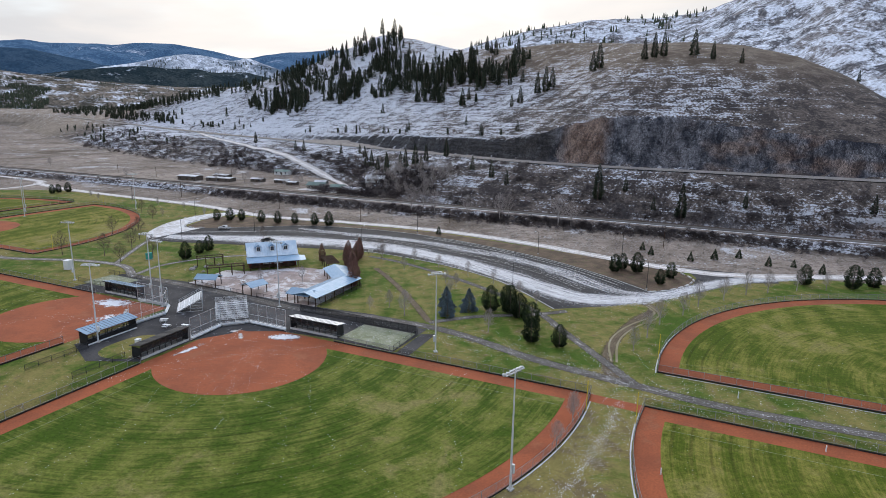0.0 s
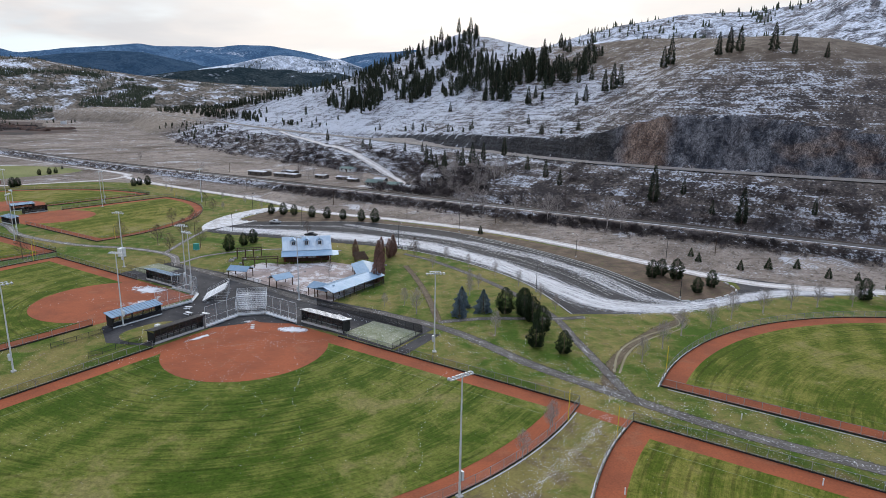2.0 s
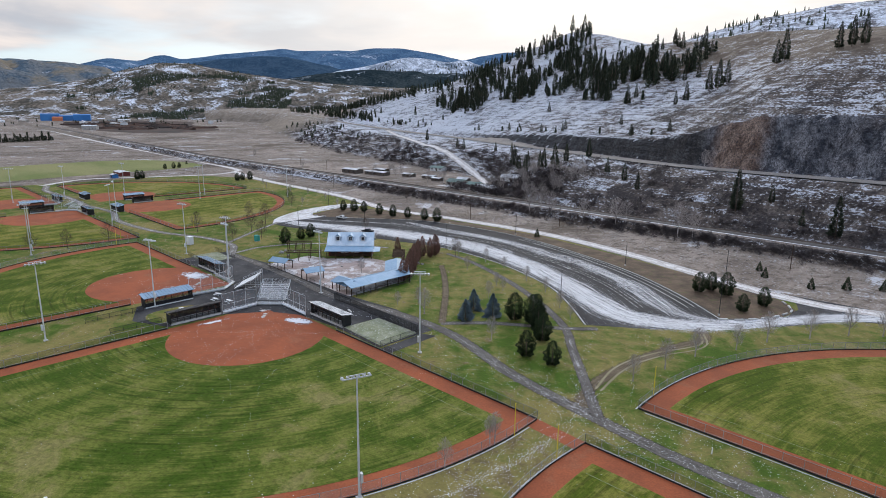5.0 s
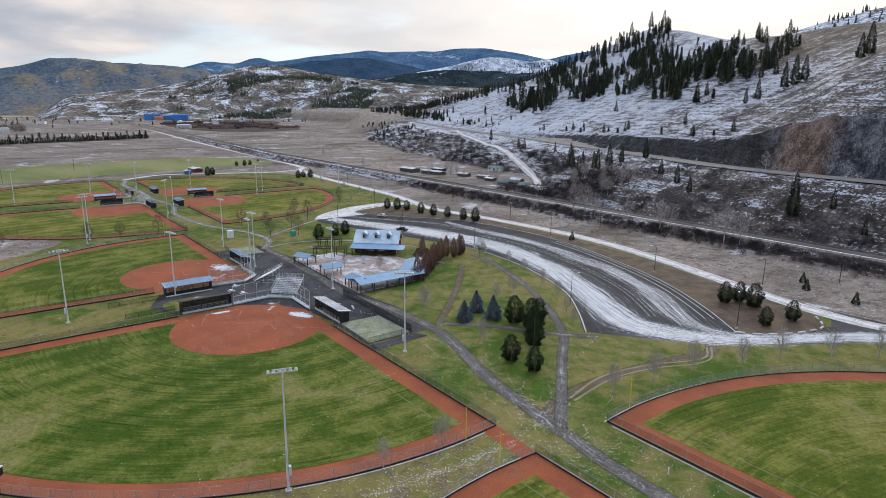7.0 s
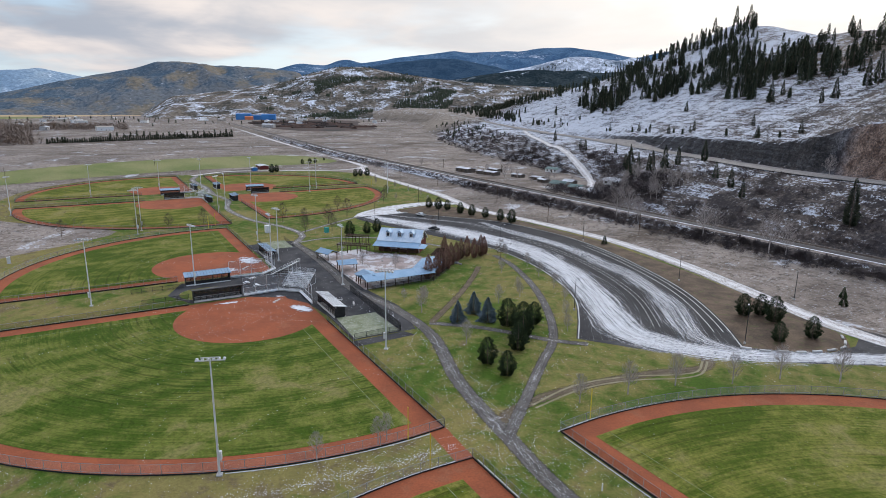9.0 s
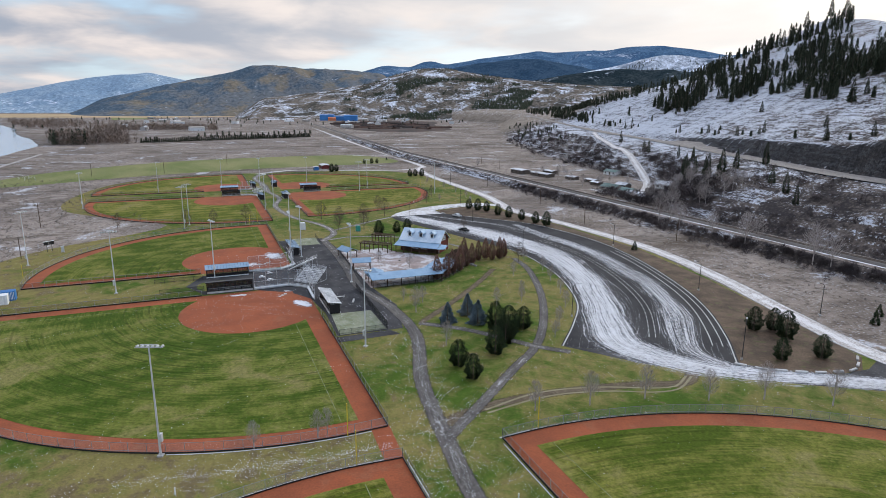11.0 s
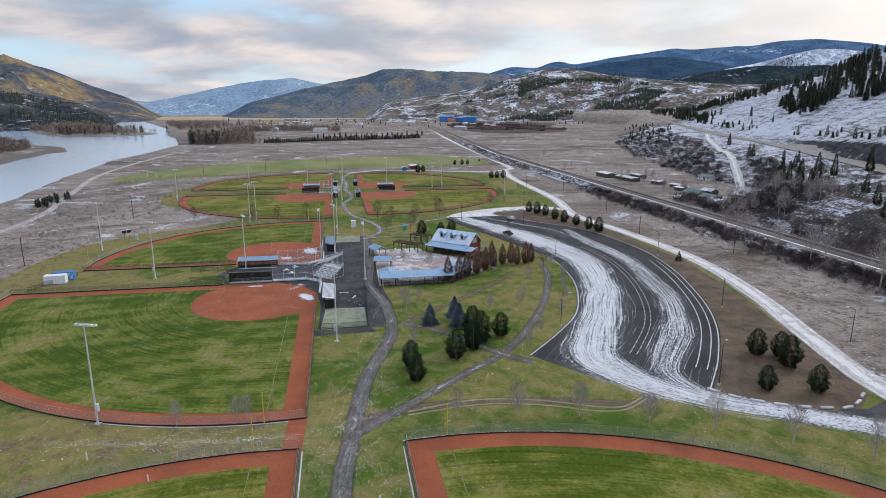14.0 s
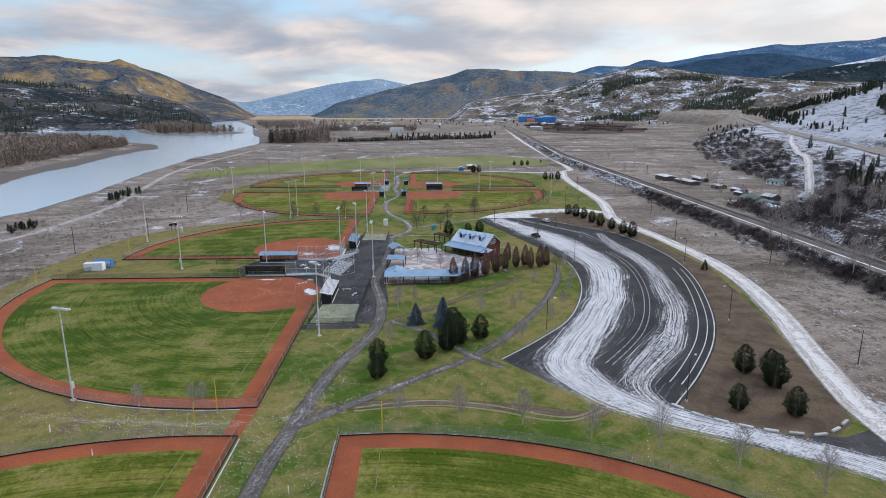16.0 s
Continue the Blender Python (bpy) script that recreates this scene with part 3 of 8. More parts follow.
def spline(pts, step=3.0, closed=False):
    """A smooth line through plan points (Catmull-Rom)."""
    p = [np.array(q, float) for q in pts]
    n = len(p)
    out = []
    for i in range(n if closed else n - 1):
        a, b = p[i], p[(i + 1) % n]
        z = p[(i - 1) % n] if closed or i > 0 else 2 * a - b
        c = p[(i + 2) % n] if closed or i + 2 < n else 2 * b - a
        k = max(1, int(np.linalg.norm(b - a) / step))
        for j in range(k):
            t = j / k
            out.append(0.5 * (2 * a + (b - z) * t + (2 * z - 5 * a + 4 * b - c) * t * t + (3 * a - z - 3 * b + c) * t ** 3))
    if not closed:
        out.append(p[-1])
    return np.array(out)


def sheet(name, pts, z, material, label, category):
    """A flat piece of ground on a plan outline."""
    me = bpy.data.meshes.new(name)
    me.from_pydata([(x, y, z) for x, y in pts], [], [list(range(len(pts)))])
    me.materials.append(material)
    bm = bmesh.new()
    bm.from_mesh(me)
    bmesh.ops.recalc_face_normals(bm, faces=bm.faces)
    if next(iter(bm.faces)).normal.z < 0:
        bmesh.ops.reverse_faces(bm, faces=bm.faces)
    bmesh.ops.triangulate(bm, faces=bm.faces)
    bm.to_mesh(me)
    bm.free()
    return tagged(new(name, me), label, category, kind="structure")


def band(name, left, right, z, material, label, category, over=None):
    """A strip of ground between two lines of equal count, with UVs: across 0..1, along in metres."""
    n = len(left)
    v = []
    for a, b in zip(left, right):
        za = z + (over(np.array([a[0]]), np.array([a[1]]))[0] if over else 0)
        zb = z + (over(np.array([b[0]]), np.array([b[1]]))[0] if over else 0)
        v += [(a[0], a[1], za), (b[0], b[1], zb)]
    f = [(2 * i, 2 * i + 1, 2 * i + 3, 2 * i + 2) for i in range(n - 1)]
    me = bpy.data.meshes.new(name)
    me.from_pydata(v, [], f)
    me.materials.append(material)
    uv = me.uv_layers.new(name="UVMap")
    run = [0.0]
    for i in range(1, n):
        run.append(run[-1] + float(np.linalg.norm((left[i] + right[i] - left[i - 1] - right[i - 1]) / 2)))
    for loop in me.loops:
        k = loop.vertex_index
        uv.data[loop.index].uv = (float(k % 2), run[k // 2])
    bm = bmesh.new()
    bm.from_mesh(me)
    if sum(fc.normal.z for fc in bm.faces) < 0:
        bmesh.ops.reverse_faces(bm, faces=bm.faces)
    bm.to_mesh(me)
    bm.free()
    return tagged(new(name, me), label, category, kind="structure")


def sides(line, width):
    """The two edges of a strip round a line."""
    d = np.gradient(line, axis=0)
    d /= np.linalg.norm(d, axis=1)[:, None] + 1e-9
    nrm = np.stack([-d[:, 1], d[:, 0]], 1)
    return line + nrm * width / 2, line - nrm * width / 2


def ribbon(name, pts, width, z, material, label, category, over=None, step=3.0):
    a, b = sides(spline(pts, step), width)
    return band(name, a, b, z, material, label, category, over)


# ---- the land ----
HWY = np.array([(-1500, 950), (-1312, 869), (-680, 600), (-400, 495), (-230, 415), (-150, 374), (-110, 356), (-70, 347), (4, 342), (66, 341), (400, 336)])
CREST = np.array([(-1500, 1050, 42), (-1100, 880, 46), (-918, 785, 57), (-843, 772, 66), (-750, 768, 80), (-655, 760, 95), (-600, 765, 108), (-540, 792, 136), (-473, 805, 160),
                  (-400, 770, 147), (-310, 710, 126), (-230, 660, 121), (-150, 602, 119), (-80, 560, 112), (0, 522, 104), (36, 512, 95), (66, 482, 78), (90, 455, 60), (140, 430, 42), (400, 420, 36)])
FOOT = np.array([(-1500, 900), (-990, 622), (-673, 490), (-465, 412), (-306, 386), (-255, 372), (-215, 330), (-180, 303), (400, 303)])
CUT = np.array([(-1500, 1.5), (-500, 3), (-350, 5), (-230, 10), (-130, 12), (-104, 17), (-90, 22), (-60, 28), (-20, 27), (0, 23), (60, 17), (130, 12), (400, 8)])
NEAR_BANK = np.array([(-4000, -1300), (-2200, -520), (-1475, -265), (-1196, -200), (-1000, -135), (-856, -100), (-591, -106), (-441, -90), (-330, -74), (-250, -70), (-223, -74), (-100, -120), (200, -230), (900, -420)])
FAR_BANK = np.array([(-4000, -2300), (-2200, -1350), (-1640, -1010), (-1300, -760), (-1080, -560), (-950, -400), (-905, -320), (-850, -250), (-773, -212), (-694, -216), (-580, -198), (-450, -180), (-371, -168), (-200, -220), (200, -380), (900, -620)])
ISLAND = ((-1235.0, -330.0), (-1900.0, -760.0), 95.0)


def smooth(v, lo, hi):
    t = np.clip((v - lo) / (hi - lo), 0, 1)
    return t * t * (3 - 2 * t)


def wave_noise(x, y, scale, seed=0):
    """Cheap smooth noise, about -1..1."""
    rng = np.random.RandomState(seed)
    v = 0
    for k in range(9):
        a, p, s = rng.rand() * 6.28, rng.rand() * 6.28, scale * 1.7 ** (k / 1.6)
        v = v + np.sin((x * math.cos(a) + y * math.sin(a)) * s + p + 1.3 * np.sin((x * math.sin(a) - y * math.cos(a)) * s * 0.7 + p * 2)) / 1.35 ** k
    return v / 3.4


def rail_y(x):
    return 295.0 + np.clip(-560 - x, 0, None) * 0.075


def land(x, y):
    """Height of the ground."""
    x, y = np.asarray(x, float), np.asarray(y, float)
    hy = np.interp(x, HWY[:, 0], HWY[:, 1])
    hz = np.interp(x, (-1500, -1312, -529, -350, -100, 66, 400), (31, 30, 22.5, 22.5, 24.5, 25, 25))
    cy, cz = np.interp(x, CREST[:, 0], CREST[:, 1]), np.interp(x, CREST[:, 0], CREST[:, 2])
    fy = np.interp(x, FOOT[:, 0], FOOT[:, 1])
    cut = np.interp(x, CUT[:, 0], CUT[:, 1])
    ry = rail_y(x)
    z = np.zeros(np.broadcast(x, y).shape)
    # railway bank
    bank = 4.0 * smooth(y, ry - 15, ry - 6) - 1.3 * smooth(y, ry + 5, ry + 9)
    z = z + bank
    # slope up to the highway bench
    rough = wave_noise(x, y, 0.06, 3)
    t = np.clip((y - fy) / np.maximum(hy - 9 - fy, 1), 0, 1)
    rise = t + 0.10 * np.sin(math.pi * t) * (1 + 0.6 * rough)
    base = np.where(y > fy, 2.7 + (hz - 2.7) * np.clip(rise, 0, 1.0), z)
    z = np.where(y > fy, np.maximum(base, np.where(y < ry + 9, z, 0)), z)
    z = np.where(y > hy - 9, hz, z)
    # the cut above the highway; craggy where it is high
    crag = wave_noise(x, y * 0.4 + z, 0.22, 5) * np.clip(cut / 28, 0, 1) * 2.6
    wide = np.maximum(cut * 0.42, 2.5)
    u = np.clip((y - (hy + 9) + crag) / wide, 0, 1)
    z = z + np.where(y > hy + 4, cut * u, 0)
    # hill above it
    y0 = hy + 9 + wide
    s = np.clip((y - y0) / np.maximum(cy - y0, 5), 0, 1)
    lin = s ** 1.08
    dome = np.sin(s * math.pi / 2)
    k = smooth(x, -150, -50)
    f = lin * (1 - k) + dome * k
    top = np.maximum(cz - (hz + cut), 2)
    hill = top * f
    gully = wave_noise(x, y * 0.35, 0.035, 8) * 5.0 * np.sin(math.pi * s) * smooth(s, 0.0, 0.2)
    z = z + np.where(y > y0, hill + gully * np.clip(top / 90, 0, 1) + rough * 0.7 * smooth(s, 0, 0.1), 0)
    z = z - np.where(y > cy, np.minimum((y - cy) * 0.22 * smooth(y, cy, cy + 60), np.maximum(cz - 38, 0)), 0)
    # river bed
    nb, fb = np.interp(x, NEAR_BANK[:, 0], NEAR_BANK[:, 1]), np.interp(x, FAR_BANK[:, 0], FAR_BANK[:, 1])
    w = wave_noise(x, y, 0.03, 11)
    river = smooth(nb - y + w * 3, 0, 10) * smooth(y - fb + w * 9, -6, 14)
    # wooded island between two arms
    (ax, ay), (bx, by), half = ISLAND
    k = np.clip(((x - ax) * (bx - ax) + (y - ay) * (by - ay)) / ((bx - ax) ** 2 + (by - ay) ** 2), 0, 1)
    off = np.hypot(x - ax - k * (bx - ax), y - ay - k * (by - ay))
    river = river * (1 - smooth(half + w * 12 - off, -8, 16))
    z = z - 3.4 * river + np.where(y < fb - 30, 1.4 * smooth(fb - y, 30, 80), 0) - np.where(y < fb + 10, 0.85 * (1 - smooth(fb - y, 26, 44)), 0)
    return z


def axis(*runs):
    out = []
    for a, b, s in runs:
        out += list(np.arange(a, b, s))
    out.append(runs[-1][1])
    return np.array(out)


def build_land():
    gx = axis((-4800, -2400, 120), (-2400, -1300, 26), (-1300, -500, 9), (-500, 140, 4), (140, 400, 20), (400, 1500, 110))
    gy = axis((-4200, -1200, 150), (-1200, -360, 28), (-360, -40, 7), (-40, 272, 40), (272, 320, 2.6), (320, 420, 2.2), (420, 640, 5), (640, 1000, 9), (1000, 1500, 40), (1500, 4400, 160))
    X, Y = np.meshgrid(gx, gy)
    Z = land(X, Y)
    nx, ny = len(gx), len(gy)
    # jagged faces on the rock cut
    verts = np.stack([X, Y, Z], -1).reshape(-1, 3)
    i = np.arange(nx - 1)[None, :] + np.arange(ny - 1)[:, None] * nx
    faces = np.stack([i, i + 1, i + 1 + nx, i + nx], -1).reshape(-1, 4)
    me = bpy.data.meshes.new("ground")
    me.vertices.add(len(verts))
    me.vertices.foreach_set("co", verts.ravel())
    me.loops.add(faces.size)
    me.loops.foreach_set("vertex_index", faces.ravel())
    me.polygons.add(len(faces))
    me.polygons.foreach_set("loop_start", np.arange(0, faces.size, 4))
    me.update(calc_edges=True)
    me.validate()
    me.materials.append(hill_material())
    tagged(new("ground", me), "brown valley floor and hillsides with patches of snow", "ground", kind="structure")


build_land()


def build_water():
    m = bpy.data.materials.new("river_water")
    m.use_nodes = True
    N = Nodes(m.node_tree)
    pos = N.n("ShaderNodeNewGeometry").outputs["Position"]
    b = N.n("ShaderNodeBsdfPrincipled")
    b.inputs["Base Color"].default_value = (0.34, 0.43, 0.52, 1)
    b.inputs["Roughness"].default_value = 0.16
    b.inputs["Specular IOR Level"].default_value = 0.7
    bp = N.n("ShaderNodeBump")
    bp.inputs["Strength"].default_value = 0.15
    bp.inputs["Distance"].default_value = 0.4
    N.put(bp.inputs["Height"], N.noise(pos, 0.25, 5, 0.6))
    N.t.links.new(bp.outputs[0], b.inputs["Normal"])
    out = N.n("ShaderNodeOutputMaterial")
    N.t.links.new(b.outputs[0], out.inputs[0])
    raw_pts = [(-4700, -2500), (900, -2500), (900, -25), (-4700, -25)]
    sheet("water", raw_pts, -1.1, m, "wide pale grey-blue river", "river")


build_water()


# ---- far ranges ----
def skyline(name, crest, near, far, material, label, seed, rough=0.10, foot_z=-6.0, step=0.35, mid=(50.0, 70.0)):
    """A range of hills: a crest line of (azimuth, elevation, distance) seen from the middle of the park, a foot nearer and a back behind it."""
    az = np.arange(crest[0][0], crest[-1][0] + 1e-6, step)
    cr = np.array(crest, float)
    el = np.interp(az, cr[:, 0], cr[:, 1])
    dist = np.interp(az, cr[:, 0], cr[:, 2])
    ker = np.ones(3) / 3
    el[1:-1] = np.convolve(el, ker, "valid")
    rows = 26
    verts, faces = [], []
    for j in range(rows + 1):
        s = j / rows
        if s <= 0.8:
            q = s / 0.8
            d = dist * (near + (1 - near) * q)
            top = 54 + dist * np.tan(np.radians(el))
            h = foot_z + (top - foot_z) * (0.55 * q + 0.45 * smooth(q, 0, 1))
        else:
            q = (s - 0.8) / 0.2
            d = dist * (1 + (far - 1) * q)
            h = (54 + dist * np.tan(np.radians(el))) * (1 - 0.9 * q) - 5 * q
        x = mid[0] + d * np.cos(np.radians(az))
        y = mid[1] + d * np.sin(np.radians(az))
        amp = (top - foot_z) * rough * (1.9 * math.sin(math.pi * min(s / 0.8, 1)) + 0.15)
        h = h + amp * (0.6 - 1.4 * np.abs(wave_noise(x, y, 12.0 / dist.mean(), seed))) + 0.4 * amp * wave_noise(x, y, 50.0 / dist.mean(), seed + 1)
        ends = smooth(az, az[0], az[0] + 3.5) * smooth(-az, -az[-1], -az[-1] + 3.5)
        h = foot_z + (h - foot_z) * ends
        if j == 0:
            h = np.full_like(h, foot_z)
        verts += list(zip(x, y, h))
    n = len(az)
    for j in range(rows):
        for i in range(n - 1):
            faces.append((j * n + i, j * n + i + 1, (j + 1) * n + i + 1, (j + 1) * n + i))
    ob = raw(name, verts, faces, material, smooth=True)
    return tagged(ob, label, "mountain", kind="structure")


# air haze is mixed into the blue base colours of m_blue and m_haze
m_blue = mountain_material("hazy_far_forest", (0.052, 0.105, 0.185), (0.095, 0.165, 0.26), 0.36, 0.006, 0.008)
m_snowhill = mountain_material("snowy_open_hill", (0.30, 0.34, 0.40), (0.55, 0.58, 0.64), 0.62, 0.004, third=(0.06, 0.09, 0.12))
m_mid = mountain_material("wooded_foothill", (0.080, 0.074, 0.062), (0.18, 0.150, 0.122), 0.53, 0.016, 0.008)
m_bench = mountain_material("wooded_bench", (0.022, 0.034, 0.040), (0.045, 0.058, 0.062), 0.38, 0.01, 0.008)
m_dark = mountain_material("dark_wooded_foothill", (0.026, 0.034, 0.040), (0.075, 0.072, 0.070), 0.42, 0.012, 0.006)
# bluish haze is mixed into the first two colours of the brown mountain
m_gold = mountain_material("hazy_grassy_mountain", (0.080, 0.115, 0.150), (0.145, 0.155, 0.165), 0.31, 0.035, 0.005, third=(0.20, 0.170, 0.130), aspect=0.18)
# third paints patches of golden sunlight over the bluish dark slopes
m_gold2 = mountain_material("sunlit_gold_mountain", (0.042, 0.062, 0.088), (0.085, 0.095, 0.110), 0.33, 0.02, 0.0035, third=(0.27, 0.195, 0.105), aspect=0.20)
m_snowmtn = mountain_material("snowy_mountain", (0.10, 0.10, 0.11), (0.21, 0.195, 0.195), 0.64, 0.03, 0.012)
m_haze = mountain_material("hazy_far_mountain", (0.21, 0.30, 0.40), (0.27, 0.35, 0.43), 0.38, 0.006)
skyline("backdrop_snow_mountain", [(60, 15, 1700), (78, 13, 1700), (86, 11.2, 1750), (92, 9.4, 1800), (95, 8.4, 1850), (98, 8.05, 1900), (104, 8.0, 1900), (109, 7.3, 1900), (112, 6.6, 1900), (116, 5.4, 1900), (120, 4.0, 1900), (124, 1.5, 1900)],
        0.5, 1.3, m_snowmtn, "snow-covered mountainside with scattered trees", 21, 0.05, 20)
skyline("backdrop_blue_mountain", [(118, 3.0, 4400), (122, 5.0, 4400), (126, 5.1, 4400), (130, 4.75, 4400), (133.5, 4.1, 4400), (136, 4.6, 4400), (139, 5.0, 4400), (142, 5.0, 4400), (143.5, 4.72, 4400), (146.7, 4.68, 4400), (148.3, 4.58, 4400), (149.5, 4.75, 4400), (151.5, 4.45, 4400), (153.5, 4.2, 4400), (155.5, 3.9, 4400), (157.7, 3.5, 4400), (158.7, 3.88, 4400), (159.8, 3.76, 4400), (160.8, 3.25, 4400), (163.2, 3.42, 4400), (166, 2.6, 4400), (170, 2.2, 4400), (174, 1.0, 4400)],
        0.7, 1.1, m_blue, "long forested mountain range tinted with blue haze", 22, 0.06)
# blue haze is part of both wood colours of this ridge
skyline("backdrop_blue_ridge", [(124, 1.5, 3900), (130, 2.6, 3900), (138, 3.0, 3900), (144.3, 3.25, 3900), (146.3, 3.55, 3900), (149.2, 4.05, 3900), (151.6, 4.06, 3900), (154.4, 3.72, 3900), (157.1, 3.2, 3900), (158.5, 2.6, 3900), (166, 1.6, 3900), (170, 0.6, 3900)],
        0.75, 1.1, mountain_material("hazy_blue_woods", (0.030, 0.060, 0.10), (0.05, 0.085, 0.13), 0.26, 0.008, 0.01), "dark wooded ridge tinted with blue haze", 29, 0.07)
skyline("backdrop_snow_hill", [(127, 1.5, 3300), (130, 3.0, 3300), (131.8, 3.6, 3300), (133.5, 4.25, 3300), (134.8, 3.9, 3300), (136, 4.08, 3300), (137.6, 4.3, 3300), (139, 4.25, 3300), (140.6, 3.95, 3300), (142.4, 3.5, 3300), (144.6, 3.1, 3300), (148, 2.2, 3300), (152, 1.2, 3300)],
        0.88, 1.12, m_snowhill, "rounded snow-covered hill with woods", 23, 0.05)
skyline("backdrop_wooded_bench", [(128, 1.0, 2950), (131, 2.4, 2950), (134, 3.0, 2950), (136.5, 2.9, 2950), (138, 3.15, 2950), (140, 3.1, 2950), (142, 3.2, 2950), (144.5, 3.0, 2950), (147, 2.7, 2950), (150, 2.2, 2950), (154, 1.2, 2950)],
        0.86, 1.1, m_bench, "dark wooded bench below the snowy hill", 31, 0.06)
skyline("backdrop_foothill", [(128, 1.2, 2500), (134, 1.7, 2500), (140, 1.6, 2500), (146, 1.9, 2500), (150, 2.2, 2600), (154, 2.7, 2700), (157.5, 3.25, 2800), (159.8, 3.2, 2800), (161.2, 2.9, 2800), (162.6, 2.5, 2800), (164, 1.95, 2800), (166, 1.6, 2800), (168.5, 1.15, 2800), (173, 0.6, 2800), (177, 0.1, 2800)],
        0.74, 1.15, m_mid, "wooded foothills with snow in the clearings", 24, 0.06)
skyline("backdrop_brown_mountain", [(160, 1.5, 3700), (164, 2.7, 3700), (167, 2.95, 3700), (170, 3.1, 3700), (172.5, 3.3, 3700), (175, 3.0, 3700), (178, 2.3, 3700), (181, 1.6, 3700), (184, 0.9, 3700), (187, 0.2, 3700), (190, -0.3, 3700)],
        0.75, 1.12, m_gold, "brown grassy mountain with sparse woods, tinted with bluish haze", 25, 0.17)
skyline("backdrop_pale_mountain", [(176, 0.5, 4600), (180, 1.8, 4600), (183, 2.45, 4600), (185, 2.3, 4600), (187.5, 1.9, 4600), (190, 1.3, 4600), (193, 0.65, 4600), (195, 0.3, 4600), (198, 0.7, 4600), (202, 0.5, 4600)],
        0.8, 1.06, m_haze, "far mountain with a snowy top, tinted with pale blue haze", 26, 0.14)
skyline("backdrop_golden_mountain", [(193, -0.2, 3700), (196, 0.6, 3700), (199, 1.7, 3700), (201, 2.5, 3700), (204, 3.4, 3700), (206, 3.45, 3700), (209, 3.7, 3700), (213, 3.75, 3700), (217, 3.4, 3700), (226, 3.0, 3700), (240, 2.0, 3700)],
        0.62, 1.12, m_gold2, "mountain across the river with golden sunlight in its colour", 27, 0.15)
skyline("backdrop_dark_foothill", [(196, -0.3, 2600), (201, 0.4, 2600), (205, 1.2, 2600), (210, 1.8, 2600), (216, 2.4, 2600), (226, 2.6, 2600), (240, 1.6, 2600)],
        0.6, 1.12, m_dark, "dark wooded foothill with patches of snow", 28, 0.08)


# ---- park ground ----
R_OUT = 83.0
HOMES = {"a": ((-102.0, 105.3), 1, -1, 83.0), "b": ((74.5, 136.7), -1, 1, 83.4), "c": ((74.0, 104.6), -1, -1, 83.4), "d": ((-142.0, 105.3), -1, -1, 72.5),
         "e": ((-305.5, 109.3), 1, -1, 83.0), "f": ((-345.0, 109.3), -1, -1, 85.0), "g": ((-309.0, 141.5), 1, 1, 81.0), "h": ((-341.0, 142.0), -1, 1, 81.0)}
OFF = 7.3


def field_plan(home, sx, sy, radius, inset=0.0):
    """Outline of a ball field inside its fence, in plan: straight along both foul sides, an arc between them."""
    hx, hy = home
    o, r = OFF - inset, radius - inset
    a0 = -math.asin(o / r)
    a1 = math.pi / 2 - a0
    pts = [(-o, -o)]
    for i in range(41):
        a = a0 + (a1 - a0) * i / 40
        pts.append((r * math.cos(a), r * math.sin(a)))
    return [(hx + sx * x, hy + sy * y) for x, y in pts]


def infield_plan(home, sx, sy, inset):
    """Skinned infield: the corner behind home, bounded by an arc round the pitcher's plate."""
    hx, hy = home
    c, r, o = 9.6, 18.3, OFF - inset
    hit = c + math.sqrt(r * r - (o + c) ** 2)
    a0 = math.atan2(-o - c, hit - c)
    a1 = math.pi / 2 - a0
    pts = [(-o, -o)]
    for i in range(33):
        a = a0 + (a1 - a0) * i / 32
        pts.append((c + r * math.cos(a), c + r * math.sin(a)))
    return [(hx + sx * x, hy + sy * y) for x, y in pts]


lawn_edge = [(120, 60), (120, 226), (45, 236), (12, 226), (-12, 222), (-40, 229), (-73, 238), (-115, 245), (-165, 242), (-208, 236), (-240, 241), (-275, 246), (-370, 250), (-400, 245), (-432, 215), (-437, 140), (-437, 100), (-425, 60), (-390, 28), (-330, 15), (-285, 20), (-248, 52), (-228, 70), (-212, 58), (-190, 28), (-160, 14), (-105, 12), (-60, 20), (-20, 45), (0, 58)]
sheet("lawn", [tuple(p) for p in spline(lawn_edge, 8, True)], 0.03, M["lawn"], "thin winter lawn with dead and snowy patches", "lawn")
sheet("soccer_lawn", [tuple(p) for p in spline([(-400, -38), (-440, 40), (-470, 120), (-480, 190), (-500, 268), (-590, 235), (-570, 80), (-500, -15), (-440, -48)], 8, True)], 0.05, M["green"], "broad green playing field", "lawn")
sheet("brown_verge", [(-17, 192), (-31, 203), (-50, 215), (-72, 224.5), (-105, 234), (-136, 237), (-172, 231), (-195, 214), (-214, 200), (-222, 199), (-232, 225), (-215, 234), (-165, 241), (-115, 244), (-73, 237), (-36, 228), (-10, 221), (-5, 214), (-6, 206), (-10, 199)], 0.06, M["mulch"], "brown earth verge beside the parking lot", "verge")

M["ploughed"] = surf("ploughed_soil", (0.055, 0.046, 0.042), (0.10, 0.082, 0.072), 0.01, 0.2, 0.5)
# sunlight on the distant meadow is put into this gold colour
M["sunlit_field"] = surf("sunlit_meadow", (0.36, 0.255, 0.14), (0.46, 0.335, 0.19), 0.006, 0.08, 0.4)
sheet("far_field", [(-3669.7, -311.8), (-3302.8, -113.4), (-2277.8, -43.1), (-2124.2, -158.7)], 0.10, M["green"], "distant green hay field in the valley", "field")
